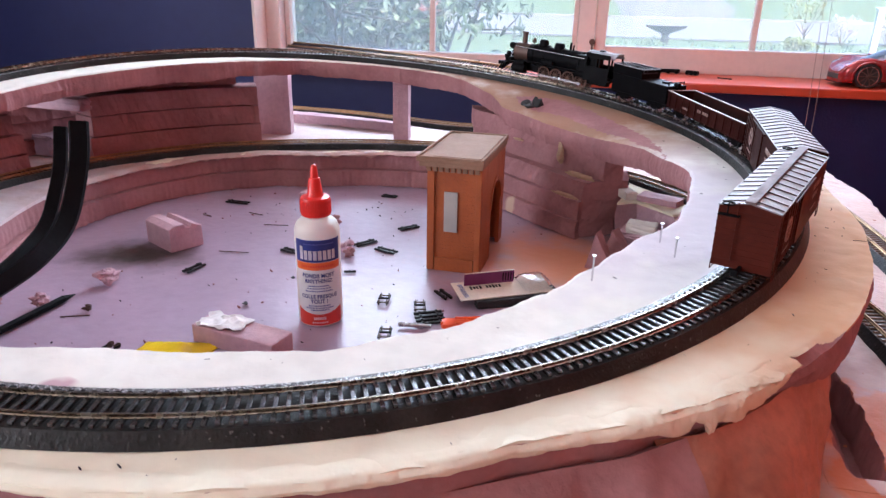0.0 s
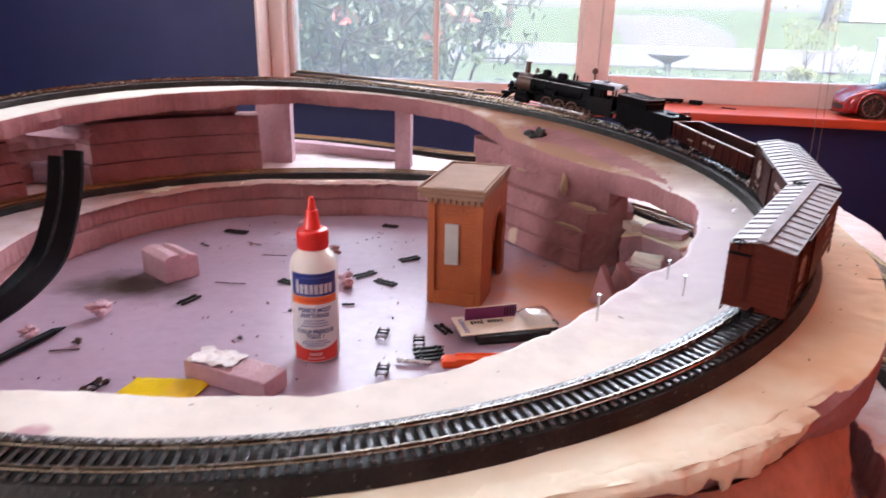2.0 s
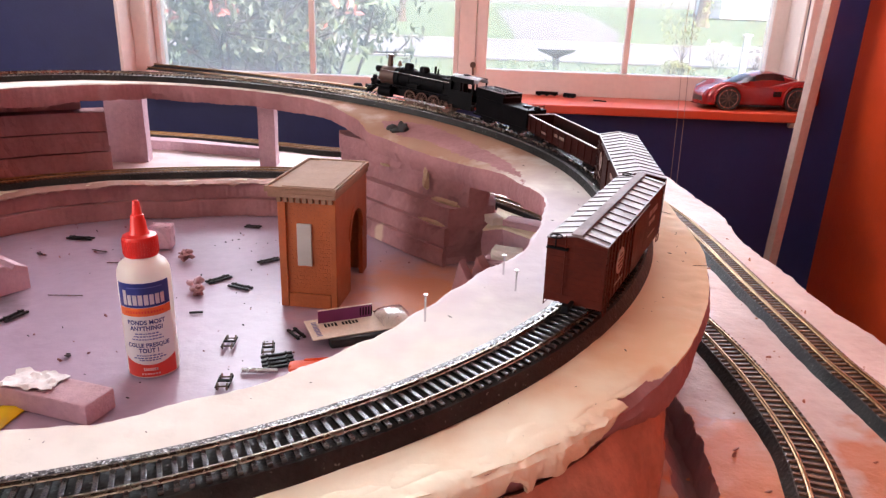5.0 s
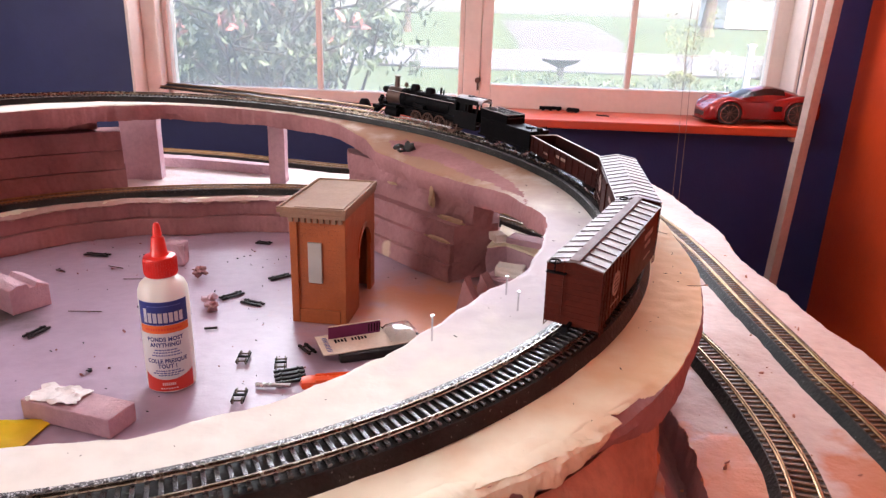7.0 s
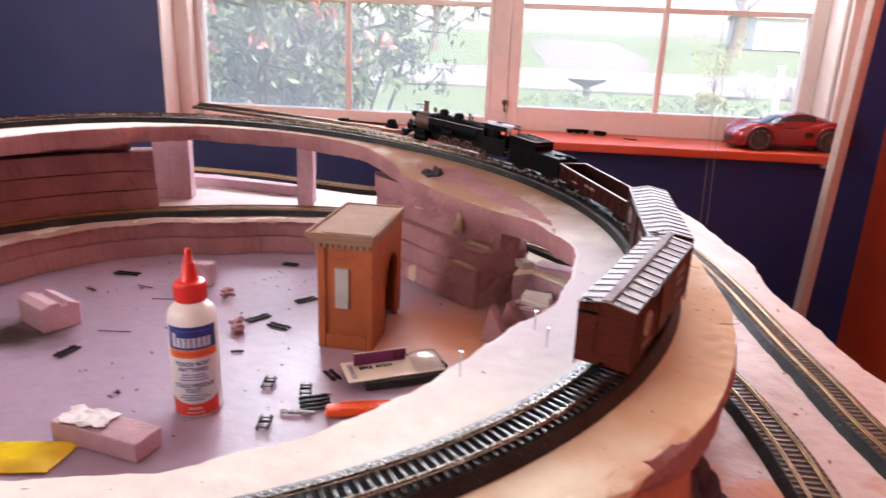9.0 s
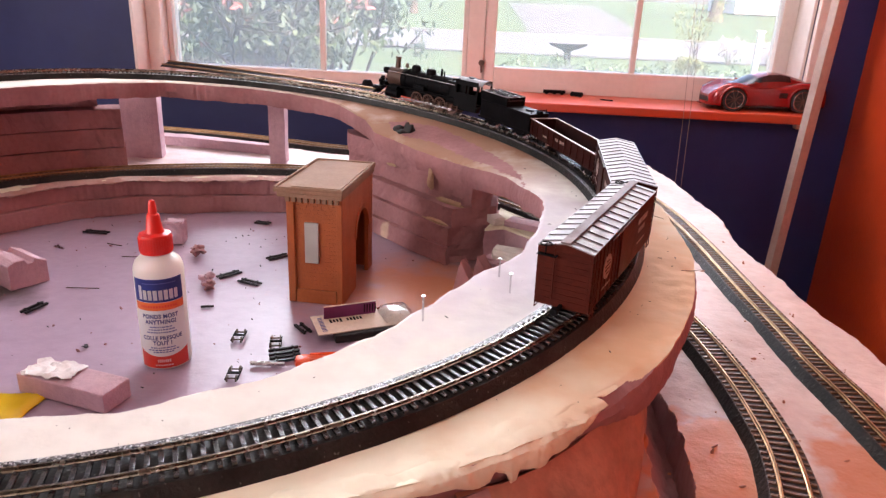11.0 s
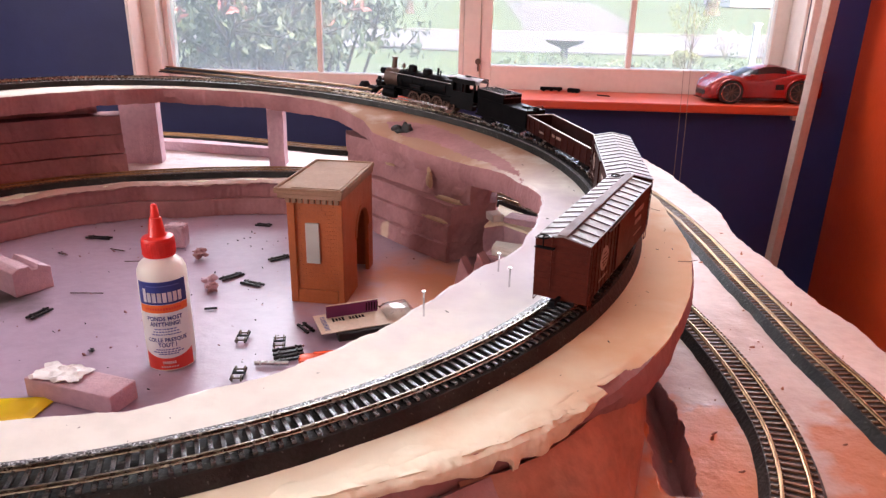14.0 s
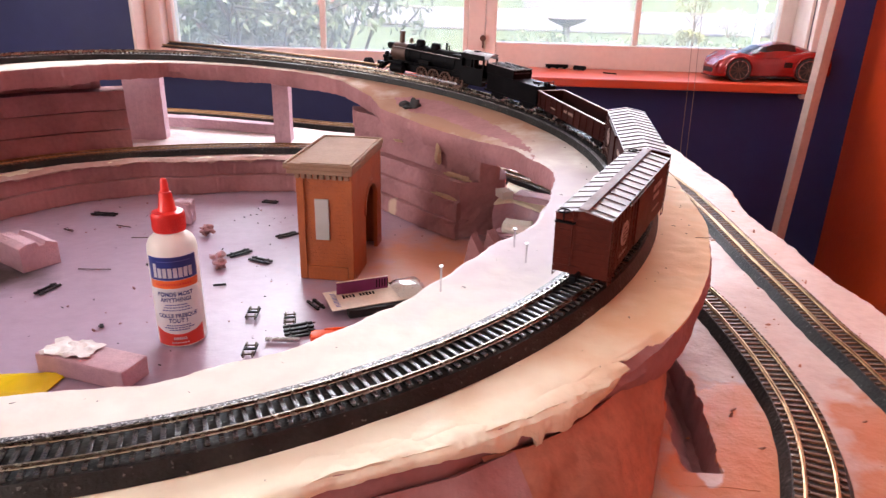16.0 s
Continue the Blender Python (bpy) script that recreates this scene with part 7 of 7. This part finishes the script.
# nails in the near deck
def nail(x, y, z, h, lean):
    n = thing("track_nail", pose(x, y, z, lean, 0, 0), "thin steel nail standing in the cream deck", "nail", "nails in the deck")
    part("shank", rod(bmesh.new(), (0, 0, -0.006), (0, 0, h), 0.0007, n=8), "steel", n)
    part("head", rod(bmesh.new(), (0, 0, h), (0, 0, h + 0.0007), 0.0015, n=14), "steel", n)


nail(0.1330, 0.4155, 0.9275, 0.0185, 3)
nail(0.1920, 0.4660, 0.9305, 0.0150, -2)
nail(0.1840, 0.4945, 0.9315, 0.0150, 2)

# ---- on the sill and by the wall ----
def sill_car(m):
    c = thing("toy_sports_car", m, "glossy red model sports car parked on the window sill", "toy car")
    # along the car: place, half width, height over the wheels, height in the middle
    rows = [(-0.137, 0.030, 0.034, 0.034), (-0.134, 0.040, 0.044, 0.041), (-0.128, 0.048, 0.053, 0.047), (-0.118, 0.054, 0.061, 0.052), (-0.104, 0.058, 0.069, 0.056), (-0.085, 0.058, 0.072, 0.060),
            (-0.062, 0.057, 0.069, 0.064), (-0.038, 0.055, 0.064, 0.066), (-0.010, 0.054, 0.062, 0.066), (0.025, 0.055, 0.064, 0.068), (0.055, 0.058, 0.070, 0.072), (0.085, 0.060, 0.077, 0.076), (0.110, 0.060, 0.078, 0.076), (0.135, 0.057, 0.073, 0.072), (0.150, 0.050, 0.062, 0.062), (0.154, 0.044, 0.050, 0.050)]
    bm = bmesh.new()
    rings = []
    for x, w, f, h in rows:
        half = [(w * 0.88, 0.011), (w * 0.98, 0.016), (w, f * 0.50), (w * 0.985, f * 0.78), (w * 0.93, f * 0.93), (w * 0.80, f), (w * 0.60, 0.5 * (f + h)), (w * 0.34, h), (w * 0.10, h)]
        rings.append([bm.verts.new((x, y, z)) for y, z in half] + [bm.verts.new((x, -y, z)) for y, z in half[::-1]])
    for a, b in zip(rings, rings[1:]):
        for j in range(18):
            bm.faces.new((a[j], b[j], b[(j + 1) % 18], a[(j + 1) % 18]))
    bm.faces.new(rings[0]), bm.faces.new(rings[-1])
    bmesh.ops.subdivide_edges(bm, edges=bm.edges[:], cuts=1, use_grid_fill=True, smooth=0.6)
    part("body", bm, "car", c, smooth=True)
    # the cabin: dark glass round a red roof
    cab = [(-0.072, 0.028, 0.066), (-0.050, 0.036, 0.077), (-0.025, 0.039, 0.089), (0.002, 0.038, 0.097), (0.030, 0.036, 0.099), (0.058, 0.033, 0.094), (0.085, 0.028, 0.086), (0.112, 0.020, 0.077)]
    for name, cols, mat, label in (("side_window", (0, 1), "car_glass", "dark side window"), ("roof", (2, 3, 4), "car", "glossy red cabin roof")):
        bm = bmesh.new()
        rings = []
        for x, w, h in cab:
            half = [(w + 0.011, 0.061), (w + 0.008, 0.061 + (h - 0.061) * 0.45), (w * 0.90, h - 0.004), (w * 0.60, h - 0.0008), (w * 0.25, h)]
            rings.append([Vector((x, y, z)) for y, z in half] + [Vector((x, -y, z)) for y, z in half[::-1]])
        for i, (a, b) in enumerate(zip(rings, rings[1:])):
            for j in range(9):
                k = min(j, 8 - j)
                glass_here = (k == 1 and 1 <= i <= 4) or (i < 2 and k > 1)
                if glass_here == (mat == "car_glass"):
                    bm.faces.new([bm.verts.new(v) for v in (a[j], b[j], b[j + 1], a[j + 1])])
        bmesh.ops.remove_doubles(bm, verts=bm.verts, dist=0.00005)
        part(name, bm, mat, c, label, True)
    for s in (-1, 1):
        for x, r in ((-0.085, 0.0290), (0.088, 0.0300)):
            part("wheel_arch", rod(bmesh.new(), (x, s * 0.030, r + 0.001), (x, s * 0.0592, r + 0.001), r * 1.13, n=40), "car_glass", c, "dark wheel well", True)
            w = part("wheel", rod(bmesh.new(), (x, s * 0.040, r), (x, s * 0.0606, r), r, n=40), "rubber", c, "black tyre", True)
            bm = bmesh.new()
            for i in range(36):
                a, b = 2 * math.pi * i / 36, 2 * math.pi * (i + 1) / 36
                rod(bm, (x + 0.80 * r * math.cos(a), s * 0.0608, r + 0.80 * r * math.sin(a)), (x + 0.80 * r * math.cos(b), s * 0.0608, r + 0.80 * r * math.sin(b)), 0.0011, n=6)
            part("rim", bm, "steel", w, "thin bright wheel rim")
            bm = rod(bmesh.new(), (x, s * 0.0600, r), (x, s * 0.0615, r), 0.0035, n=12)
            for i in range(10):
                a = 2 * math.pi * i / 10
                rod(bm, (x, s * 0.0610, r), (x + 0.78 * r * math.cos(a), s * 0.0608, r + 0.78 * r * math.sin(a)), 0.0011, n=5)
            part("spokes", bm, "smokebox", w, "dark wheel spokes")
            bm = bmesh.new()
            for i in range(20):
                a, b = math.pi * (i / 20 * 1.16 - 0.08), math.pi * ((i + 1) / 20 * 1.16 - 0.08)
                rod(bm, (x + 1.15 * r * math.cos(a), s * 0.0585, r + 1.15 * r * math.sin(a)), (x + 1.15 * r * math.cos(b), s * 0.0585, r + 1.15 * r * math.sin(b)), 0.0026, n=8)
            part("fender_lip", bm, "car", c, smooth=True)
        part("headlamp", box(bmesh.new(), 0, 0, 0, 0.030, 0.009, 0.003, 0.0012, pose(-0.115, s * 0.041, 0.0575, 0, -28, s * 14)), "steel", c)
        part("side_intake", box(bmesh.new(), 0.038, s * 0.0555, 0.036, 0.020, 0.004, 0.014, 0.0015), "car_glass", c)
        part("side_skirt", box(bmesh.new(), 0.0, s * 0.0545, 0.009, 0.110, 0.006, 0.005, 0.0012), "car_glass", c)
        part("door_mirror", box(bmesh.new(), -0.036, s * 0.056, 0.069, 0.010, 0.010, 0.007, 0.002), "car", c)
    part("grille", box(bmesh.new(), -0.1335, 0, 0.018, 0.008, 0.056, 0.013, 0.001), "car_glass", c)
    bm = box(bmesh.new(), 0.142, 0, 0.0820, 0.018, 0.104, 0.0022, 0.0006)
    for s in (-1, 1):
        box(bm, 0.138, s * 0.036, 0.070, 0.006, 0.003, 0.0122)
    part("rear_wing", bm, "car", c)
    part("front_splitter", box(bmesh.new(), -0.130, 0, 0.0075, 0.014, 0.082, 0.003, 0.001), "car_glass", c)
    return c


sill_car(pose(0.887, 1.960, 0.8908, 0, 0, 8) @ Matrix.Diagonal((1.09, 1.0, 1.0, 1)))
for x, y, L, t in ((0.345, 2.052, 0.064, 0), (0.408, 2.030, 0.034, -30)):
    o = thing("bogie_part", pose(x, y, 0.8908, 0, 0, t), "loose black model bogie part on the sill", "bogie part", "parts on the sill")
    part("side_frame", box(bmesh.new(), 0, 0, 0.003, L, 0.010, 0.009, 0.001), "black", o)
    for k in range(3):
        part("wheel", rod(bmesh.new(), (-L * 0.35 + L * 0.35 * k, -0.007, 0.0058), (-L * 0.35 + L * 0.35 * k, 0.007, 0.0058), 0.0058, n=16), "black", o)
stick("stick", (0.468, 1.975, 0.8925), (0.500, 1.955, 0.8925), 0.0016, "black", "short dark stick on the sill", "stick")
o = thing("throw_lever", pose(-0.255, 1.960, 0.8908, 0, 0, -14), "black lever with two end blocks on the window sill", "lever")
part("rod", rod(bmesh.new(), (-0.075, 0, 0.012), (0.065, 0, 0.010), 0.003), "black", o)
part("end_block", box(bmesh.new(), -0.082, 0, 0, 0.030, 0.020, 0.018, 0.002), "black", o)
part("end_block", lathe(bmesh.new(), [(0.018, 0), (0.020, 0.004), (0.014, 0.020), (0.010, 0.026)], 20, pose(0.072, 0, 0)), "black", o)

# blind cords hang down over the sill's edge
for x, dx in ((0.655, 0.010), (0.672, -0.002)):
    p = [(x + dx * 0.5, 1.842, 2.0), (x + dx * 0.3, 1.842, 1.5), (x, 1.842, 1.1), (x + 0.012, 1.841, 0.86), (x + 0.020, 1.841, 0.62)]
    bm2 = bmesh.new()
    for a, b in zip(p, p[1:]):
        rod(bm2, a, b, 0.0007, n=6)
    tagged(part("blind_cord", bm2, "cord"), "thin beige blind cord hanging past the sill", "cord", "blind cords")
# a pale batten leaning by the end of the sill
a, b = Vector((0.935, 1.800, 0.0)), Vector((1.004, 1.800, 1.95))
bm = box(bmesh.new(), 0, 0, 0, 0.030, 0.022, (b - a).length, 0.002, pose(0, 0, 0, 0, 0, 24))
lay("batten", bm, "batten", Matrix.Translation(a) @ pose(0, 0, 0, 0, math.degrees(math.atan2(b.x - a.x, b.z - a.z)), 0), "pale painted wooden batten leaning by the sill", "batten")
# crumbs and dark specks beside the lower tracks
bm = bmesh.new()
rnd = random.Random(93)
for _ in range(170):
    x, y = rnd.uniform(0.30, 0.48), rnd.uniform(0.30, 0.95)
    if abs(x - 0.372) < 0.022 or abs(x - 0.45) < 0.024 or (x < 0.33 and y < 0.50):
        continue
    r = rnd.choice((0.0005, 0.0007, 0.001, 0.0014))
    bmesh.ops.create_icosphere(bm, subdivisions=1, radius=r, matrix=pose(x, y, lower_z(x, y) + r * 0.2, rnd.uniform(0, 180), rnd.uniform(0, 180)) @ Matrix.Diagonal((rnd.uniform(0.8, 3.5), 1, 0.6, 1)))
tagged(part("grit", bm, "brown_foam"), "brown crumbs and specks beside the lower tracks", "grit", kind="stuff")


# ---- outside the window ----
def ground_z(x, y):
    far = max(0.0, y - 38.0)
    return -0.35 + min(0.045 * far, 2.6) + 0.02 * n1(x * 0.3, y * 0.3)


bm = bmesh.new()
xs = [-400, -200, -100, -60, -40, -28, -20, -14, -10, -7, -5, -3, -1, 1, 3, 5, 7, 10, 14, 18, 23, 28, 35, 45, 60, 90, 150, 250, 400]
ys = [-400, -200, -100, -50, -20, -8, -3, 0, 2.2, 3, 4, 5, 6.5, 8, 10, 12, 15, 18, 21, 24, 27, 30, 34, 38, 43, 50, 60, 75, 95, 130, 200, 350, 600]
grid = [[bm.verts.new((x, y, ground_z(x, y))) for x in xs] for y in ys]
for a, b in zip(grid, grid[1:]):
    for i in range(len(xs) - 1):
        bm.faces.new((a[i], a[i + 1], b[i + 1], b[i]))
tagged(part("ground", bm, "grass", smooth=True), "green front lawn reaching to the far side of the street", "lawn", kind="structure")
slab("road", 0, 30.0, -0.33, 300, 14.5, 0.05, "asphalt", "pale grey asphalt street beyond the lawn", "road")
bm = bmesh.new()
lines = []
for y, xa, xb in ((37.3, 1.6, 7.0), (40.0, 1.7, 7.4), (43.0, 1.8, 8.0), (46.0, 1.8, 8.6), (52.0, 1.6, 9.0), (60.0, 1.4, 9.3), (75.0, 1.0, 9.6)):
    lines.append([bm.verts.new((xa + (xb - xa) * k / 6, y, ground_z(xa + (xb - xa) * k / 6, y) + 0.06)) for k in range(7)])
for a, b in zip(lines, lines[1:]):
    for k in range(6):
        bm.faces.new((a[k], a[k + 1], b[k + 1], b[k]))
bmesh.ops.solidify(bm, geom=bm.faces[:], thickness=0.2)
tagged(part("driveway", bm, "concrete", smooth=True), "pale concrete driveway climbing across the street", "driveway", kind="structure")
slab("kerb", 6.0, 37.36, -0.34, 300, 0.16, 0.16, "kerb", "low weathered kerb along the far side of the street", "kerb", 0.02)


def leaf_cloud(bm, c, r, n, size, rnd, squash=0.8):
    for _ in range(n):
        d = Vector((rnd.gauss(0, 1), rnd.gauss(0, 1), rnd.gauss(0, 1))).normalized() * r * rnd.uniform(0.25, 1.0)
        p = Vector(c) + Vector((d.x, d.y, d.z * squash))
        m = Matrix.Translation(p) @ Euler((rnd.uniform(0, 6.3), rnd.uniform(0, 6.3), rnd.uniform(0, 6.3))).to_matrix().to_4x4()
        s = size * rnd.uniform(0.6, 1.3)
        v = [bm.verts.new(m @ Vector(q)) for q in ((-s, 0, 0), (-0.2 * s, 0.36 * s, 0.08 * s), (s, 0, 0), (-0.2 * s, -0.36 * s, 0.08 * s))]
        bm.faces.new((v[0], v[1], v[2]))
        bm.faces.new((v[0], v[2], v[3]))


def limb(bm, a, b, r0, r1, n=7):
    rod(bm, a, b, r0, r1, n)


def bush(x, y, w, h, seed):
    rnd = random.Random(seed)
    t = thing("photinia_bush", pose(x, y, ground_z(x, y)), "tall evergreen bush with red young leaves by the window", "bush")
    wood, green, pale, red = bmesh.new(), bmesh.new(), bmesh.new(), bmesh.new()
    for k in range(15):
        a = rnd.uniform(0, 6.28)
        q = Vector((rnd.uniform(-0.45, 0.45) * w, math.sin(a) * 0.2, 0))
        p1 = q + Vector((math.cos(a) * rnd.uniform(0.15, 0.50) * w, math.sin(a) * 0.3 * w, h * rnd.uniform(0.40, 0.60)))
        p2 = p1 + Vector((math.cos(a) * rnd.uniform(0.15, 0.45) * w, math.sin(a) * 0.2 * w, h * rnd.uniform(0.20, 0.45)))
        limb(wood, q, p1, 0.015, 0.010)
        limb(wood, p1, p2, 0.010, 0.005)
        for j in range(6):
            s = p1 + (p2 - p1) * rnd.random()
            e = s + Vector((rnd.uniform(-0.55, 0.55), rnd.uniform(-0.3, 0.3), rnd.uniform(-0.12, 0.35)))
            limb(wood, s, e, 0.011, 0.004, 5)
            for _ in range(2):
                f = s.lerp(e, rnd.uniform(0.4, 1.0))
                g = f + Vector((rnd.uniform(-0.2, 0.2), rnd.uniform(-0.15, 0.15), rnd.uniform(-0.1, 0.2)))
                limb(wood, f, g, 0.005, 0.002, 4)
                leaf_cloud(green, g, rnd.uniform(0.07, 0.15), 11, 0.034, rnd)
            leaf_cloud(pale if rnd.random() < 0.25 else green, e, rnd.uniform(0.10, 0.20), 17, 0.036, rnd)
            if rnd.random() < 0.22:
                leaf_cloud(red, e + Vector((0, 0, 0.10)), 0.09, 9, 0.040, rnd)
    for k in range(34):
        c = (rnd.uniform(-w, w), rnd.uniform(-0.45, 0.45), h * rnd.uniform(0.58, 1.10))
        leaf_cloud(green, c, rnd.uniform(0.08, 0.20), 34, 0.036, rnd)
        if c[0] > 0.1 * w and rnd.random() < 0.45:
            leaf_cloud(red, c, 0.13, 12, 0.042, rnd)
    for k in range(70):
        c = Vector((rnd.uniform(-1.15, 0.95) * w, rnd.uniform(-0.4, 0.4), h * rnd.uniform(0.40, 1.0)))
        e = c + Vector((rnd.uniform(-0.3, 0.3), rnd.uniform(-0.2, 0.2), rnd.uniform(-0.15, 0.25)))
        limb(wood, c, e, 0.008, 0.003, 5)
        leaf_cloud(green, e, rnd.uniform(0.06, 0.16), 20, 0.034, rnd)
    for k in range(420):
        c = (rnd.uniform(-1.2, rnd.choice((0.10, 0.25, 0.50))) * w, rnd.uniform(-0.45, 0.45), h * rnd.uniform(0.36, 1.10))
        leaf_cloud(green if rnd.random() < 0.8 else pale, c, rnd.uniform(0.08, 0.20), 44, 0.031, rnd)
    # paler clumps on the right, their colour standing in for stronger light
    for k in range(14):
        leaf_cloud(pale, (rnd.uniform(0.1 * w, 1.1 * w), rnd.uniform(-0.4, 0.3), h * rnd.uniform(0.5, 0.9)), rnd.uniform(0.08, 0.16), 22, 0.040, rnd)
    part("trunk", wood, "bush_bark", t)
    part("crown", green, "bush_leaf", t)
    part("pale_leaves", pale, "leaf", t, "paler leaves with light put into their colour")
    part("young_leaves", red, "red_leaf", t, "red young leaves")


bush(-1.32, 4.6, 0.90, 2.15, 3)


def street_tree(x, y, h, r, seed, leaves=700, girth=0.030, leaf="leaf", label="bare-limbed tree with thin spring leaves across the lawn"):
    rnd = random.Random(seed)
    t = thing("street_tree", pose(x, y, ground_z(x, y)), label, "tree", "trees outside")
    wood, green = bmesh.new(), bmesh.new()
    limb(wood, (0, 0, -0.05), (0, 0, h * 0.05), h * girth * 1.5, h * girth, 12)
    limb(wood, (0, 0, h * 0.05), (0.02 * h, 0, h * 0.35), h * girth, h * girth * 0.75, 12)
    for k in range(9):
        a = 6.28 * k / 9 + rnd.uniform(-0.3, 0.3)
        p = Vector((0.018 * h, 0, h * rnd.uniform(0.26, 0.35)))
        q = p + Vector((math.cos(a) * r * 0.5, math.sin(a) * r * 0.5, h * rnd.uniform(0.15, 0.35)))
        e = q + Vector((math.cos(a) * r * 0.5, math.sin(a) * r * 0.5, h * rnd.uniform(0.05, 0.3)))
        limb(wood, p, q, h * girth * 0.45, h * girth * 0.24)
        limb(wood, q, e, h * girth * 0.24, h * girth * 0.07)
        for s in (q, (q + e) / 2, e):
            limb(wood, s, s + Vector((rnd.uniform(-0.3, 0.3) * r, rnd.uniform(-0.3, 0.3) * r, 0.3 * r)), h * girth * 0.1, h * girth * 0.04, 5)
            leaf_cloud(green, s, r * 0.38, leaves // 27, 0.045 * max(1, h / 4), rnd)
    part("trunk", wood, "bark", t)
    part("crown", green, leaf, t)


street_tree(4.6, 16.5, 2.0, 0.55, 5, 420, 0.010, "spring_leaf", "thin young tree with pale spring leaves on the lawn")
street_tree(17.0, 58.0, 12.0, 4.5, 6, 500, 0.042, "leaf", "big old tree with a thick trunk across the street")
street_tree(-6.0, 52.0, 9.0, 4.5, 8, 900)
street_tree(26.0, 60.0, 9.0, 4.5, 9, 700)


def shrub(x, y, r, seed, leaf, label):
    rnd = random.Random(seed)
    t = thing("garden_shrub", pose(x, y, ground_z(x, y)), label, "shrub", "shrubs on the lawn")
    wood, green = bmesh.new(), bmesh.new()
    for k in range(9):
        a = rnd.uniform(0, 6.28)
        e = Vector((math.cos(a) * r * rnd.uniform(0.2, 0.8), math.sin(a) * r * rnd.uniform(0.2, 0.8), r * rnd.uniform(0.6, 1.6)))
        limb(wood, (0, 0, -0.03), e, 0.012, 0.004, 5)
        leaf_cloud(green, e, r * 0.45, 60, 0.045, rnd)
    part("stem", wood, "bark", t)
    part("crown", green, leaf, t)


shrub(4.35, 15.6, 0.36, 31, "spring_leaf", "small yellow-green shrub at the foot of the young tree")
shrub(7.0, 16.6, 0.22, 32, "leaf", "small dark green shrub on the lawn edge")
shrub(7.3, 22.5, 0.45, 33, "blossom", "low shrub covered in white blossom by the street")
shrub(8.6, 22.7, 0.42, 34, "blossom", "low shrub covered in white blossom by the street")
# low planting along the bed under the window
bm = bmesh.new()
rnd = random.Random(14)
for k in range(120):
    x = rnd.uniform(0.3, 9.5)
    leaf_cloud(bm, (x, rnd.uniform(14.0, 18.5), -0.30 + rnd.uniform(0, 0.26)), rnd.uniform(0.12, 0.26), 24, 0.055, rnd, 0.9)
tagged(part("flower_bed", bm, "leaf"), "low green planting along the far lawn edge", "plants", kind="stuff")
# a dark stone bird bath and a pale post
bb = thing("bird_bath", pose(1.95, 18.2, -0.33), "dark stone bird bath on the lawn", "bird bath")
part("bowl", lathe(bmesh.new(), [(0.10, 0.42), (0.45, 0.56), (0.50, 0.62), (0.46, 0.62), (0.2, 0.54)], 24), "shingle", bb, "", True)
part("pedestal", lathe(bmesh.new(), [(0.22, 0), (0.20, 0.05), (0.10, 0.10), (0.09, 0.40), (0.12, 0.43)], 20), "shingle", bb, "", True)
pp = thing("garden_post", pose(5.55, 15.2, -0.35), "pale wooden garden post with a cap", "post")
part("shaft", box(bmesh.new(), 0, 0, 0, 0.11, 0.11, 1.15, 0.01), "siding", pp)
part("post_cap", box(bmesh.new(), 0, 0, 1.151, 0.16, 0.16, 0.05, 0.01), "siding", pp)


def house(x, y, w, d, h, seed):
    t = thing("house", pose(x, y, ground_z(x, y) - 0.05), "pale sided single-storey house across the street", "house", "houses across the street")
    part("wall", box(bmesh.new(), 0, 0, 0, w, d, h), "siding", t)
    bm = bmesh.new()
    pts = [(-d / 2 - 0.4, h + 0.003), (0, h + 1.7), (d / 2 + 0.4, h + 0.003)]
    a = [bm.verts.new((-w / 2 - 0.3, q, z)) for q, z in pts]
    b = [bm.verts.new((w / 2 + 0.3, q, z)) for q, z in pts]
    bm.faces.new(a), bm.faces.new(b)
    for i in range(3):
        bm.faces.new((a[i], a[(i + 1) % 3], b[(i + 1) % 3], b[i]))
    part("roof", bm, "far_roof", t)
    for k in range(4):
        q = -w / 2 + w * (k + 0.5) / 4
        wi = part("window", box(bmesh.new(), q, -d / 2 - 0.02, 0.9, 1.3, 0.04, 1.2), "white", t)
        # the sky's reflection is put into the pane as plain pale grey
        part("pane", box(bmesh.new(), q, -d / 2 - 0.045, 0.98, 1.14, 0.01, 1.04), "grey_panel", wi)
    part("door", box(bmesh.new(), w * 0.02, -d / 2 - 0.02, 0.02, 0.95, 0.04, 2.05), "maroon", t)


house(30.0, 74.0, 16.0, 9.0, 2.8, 2)
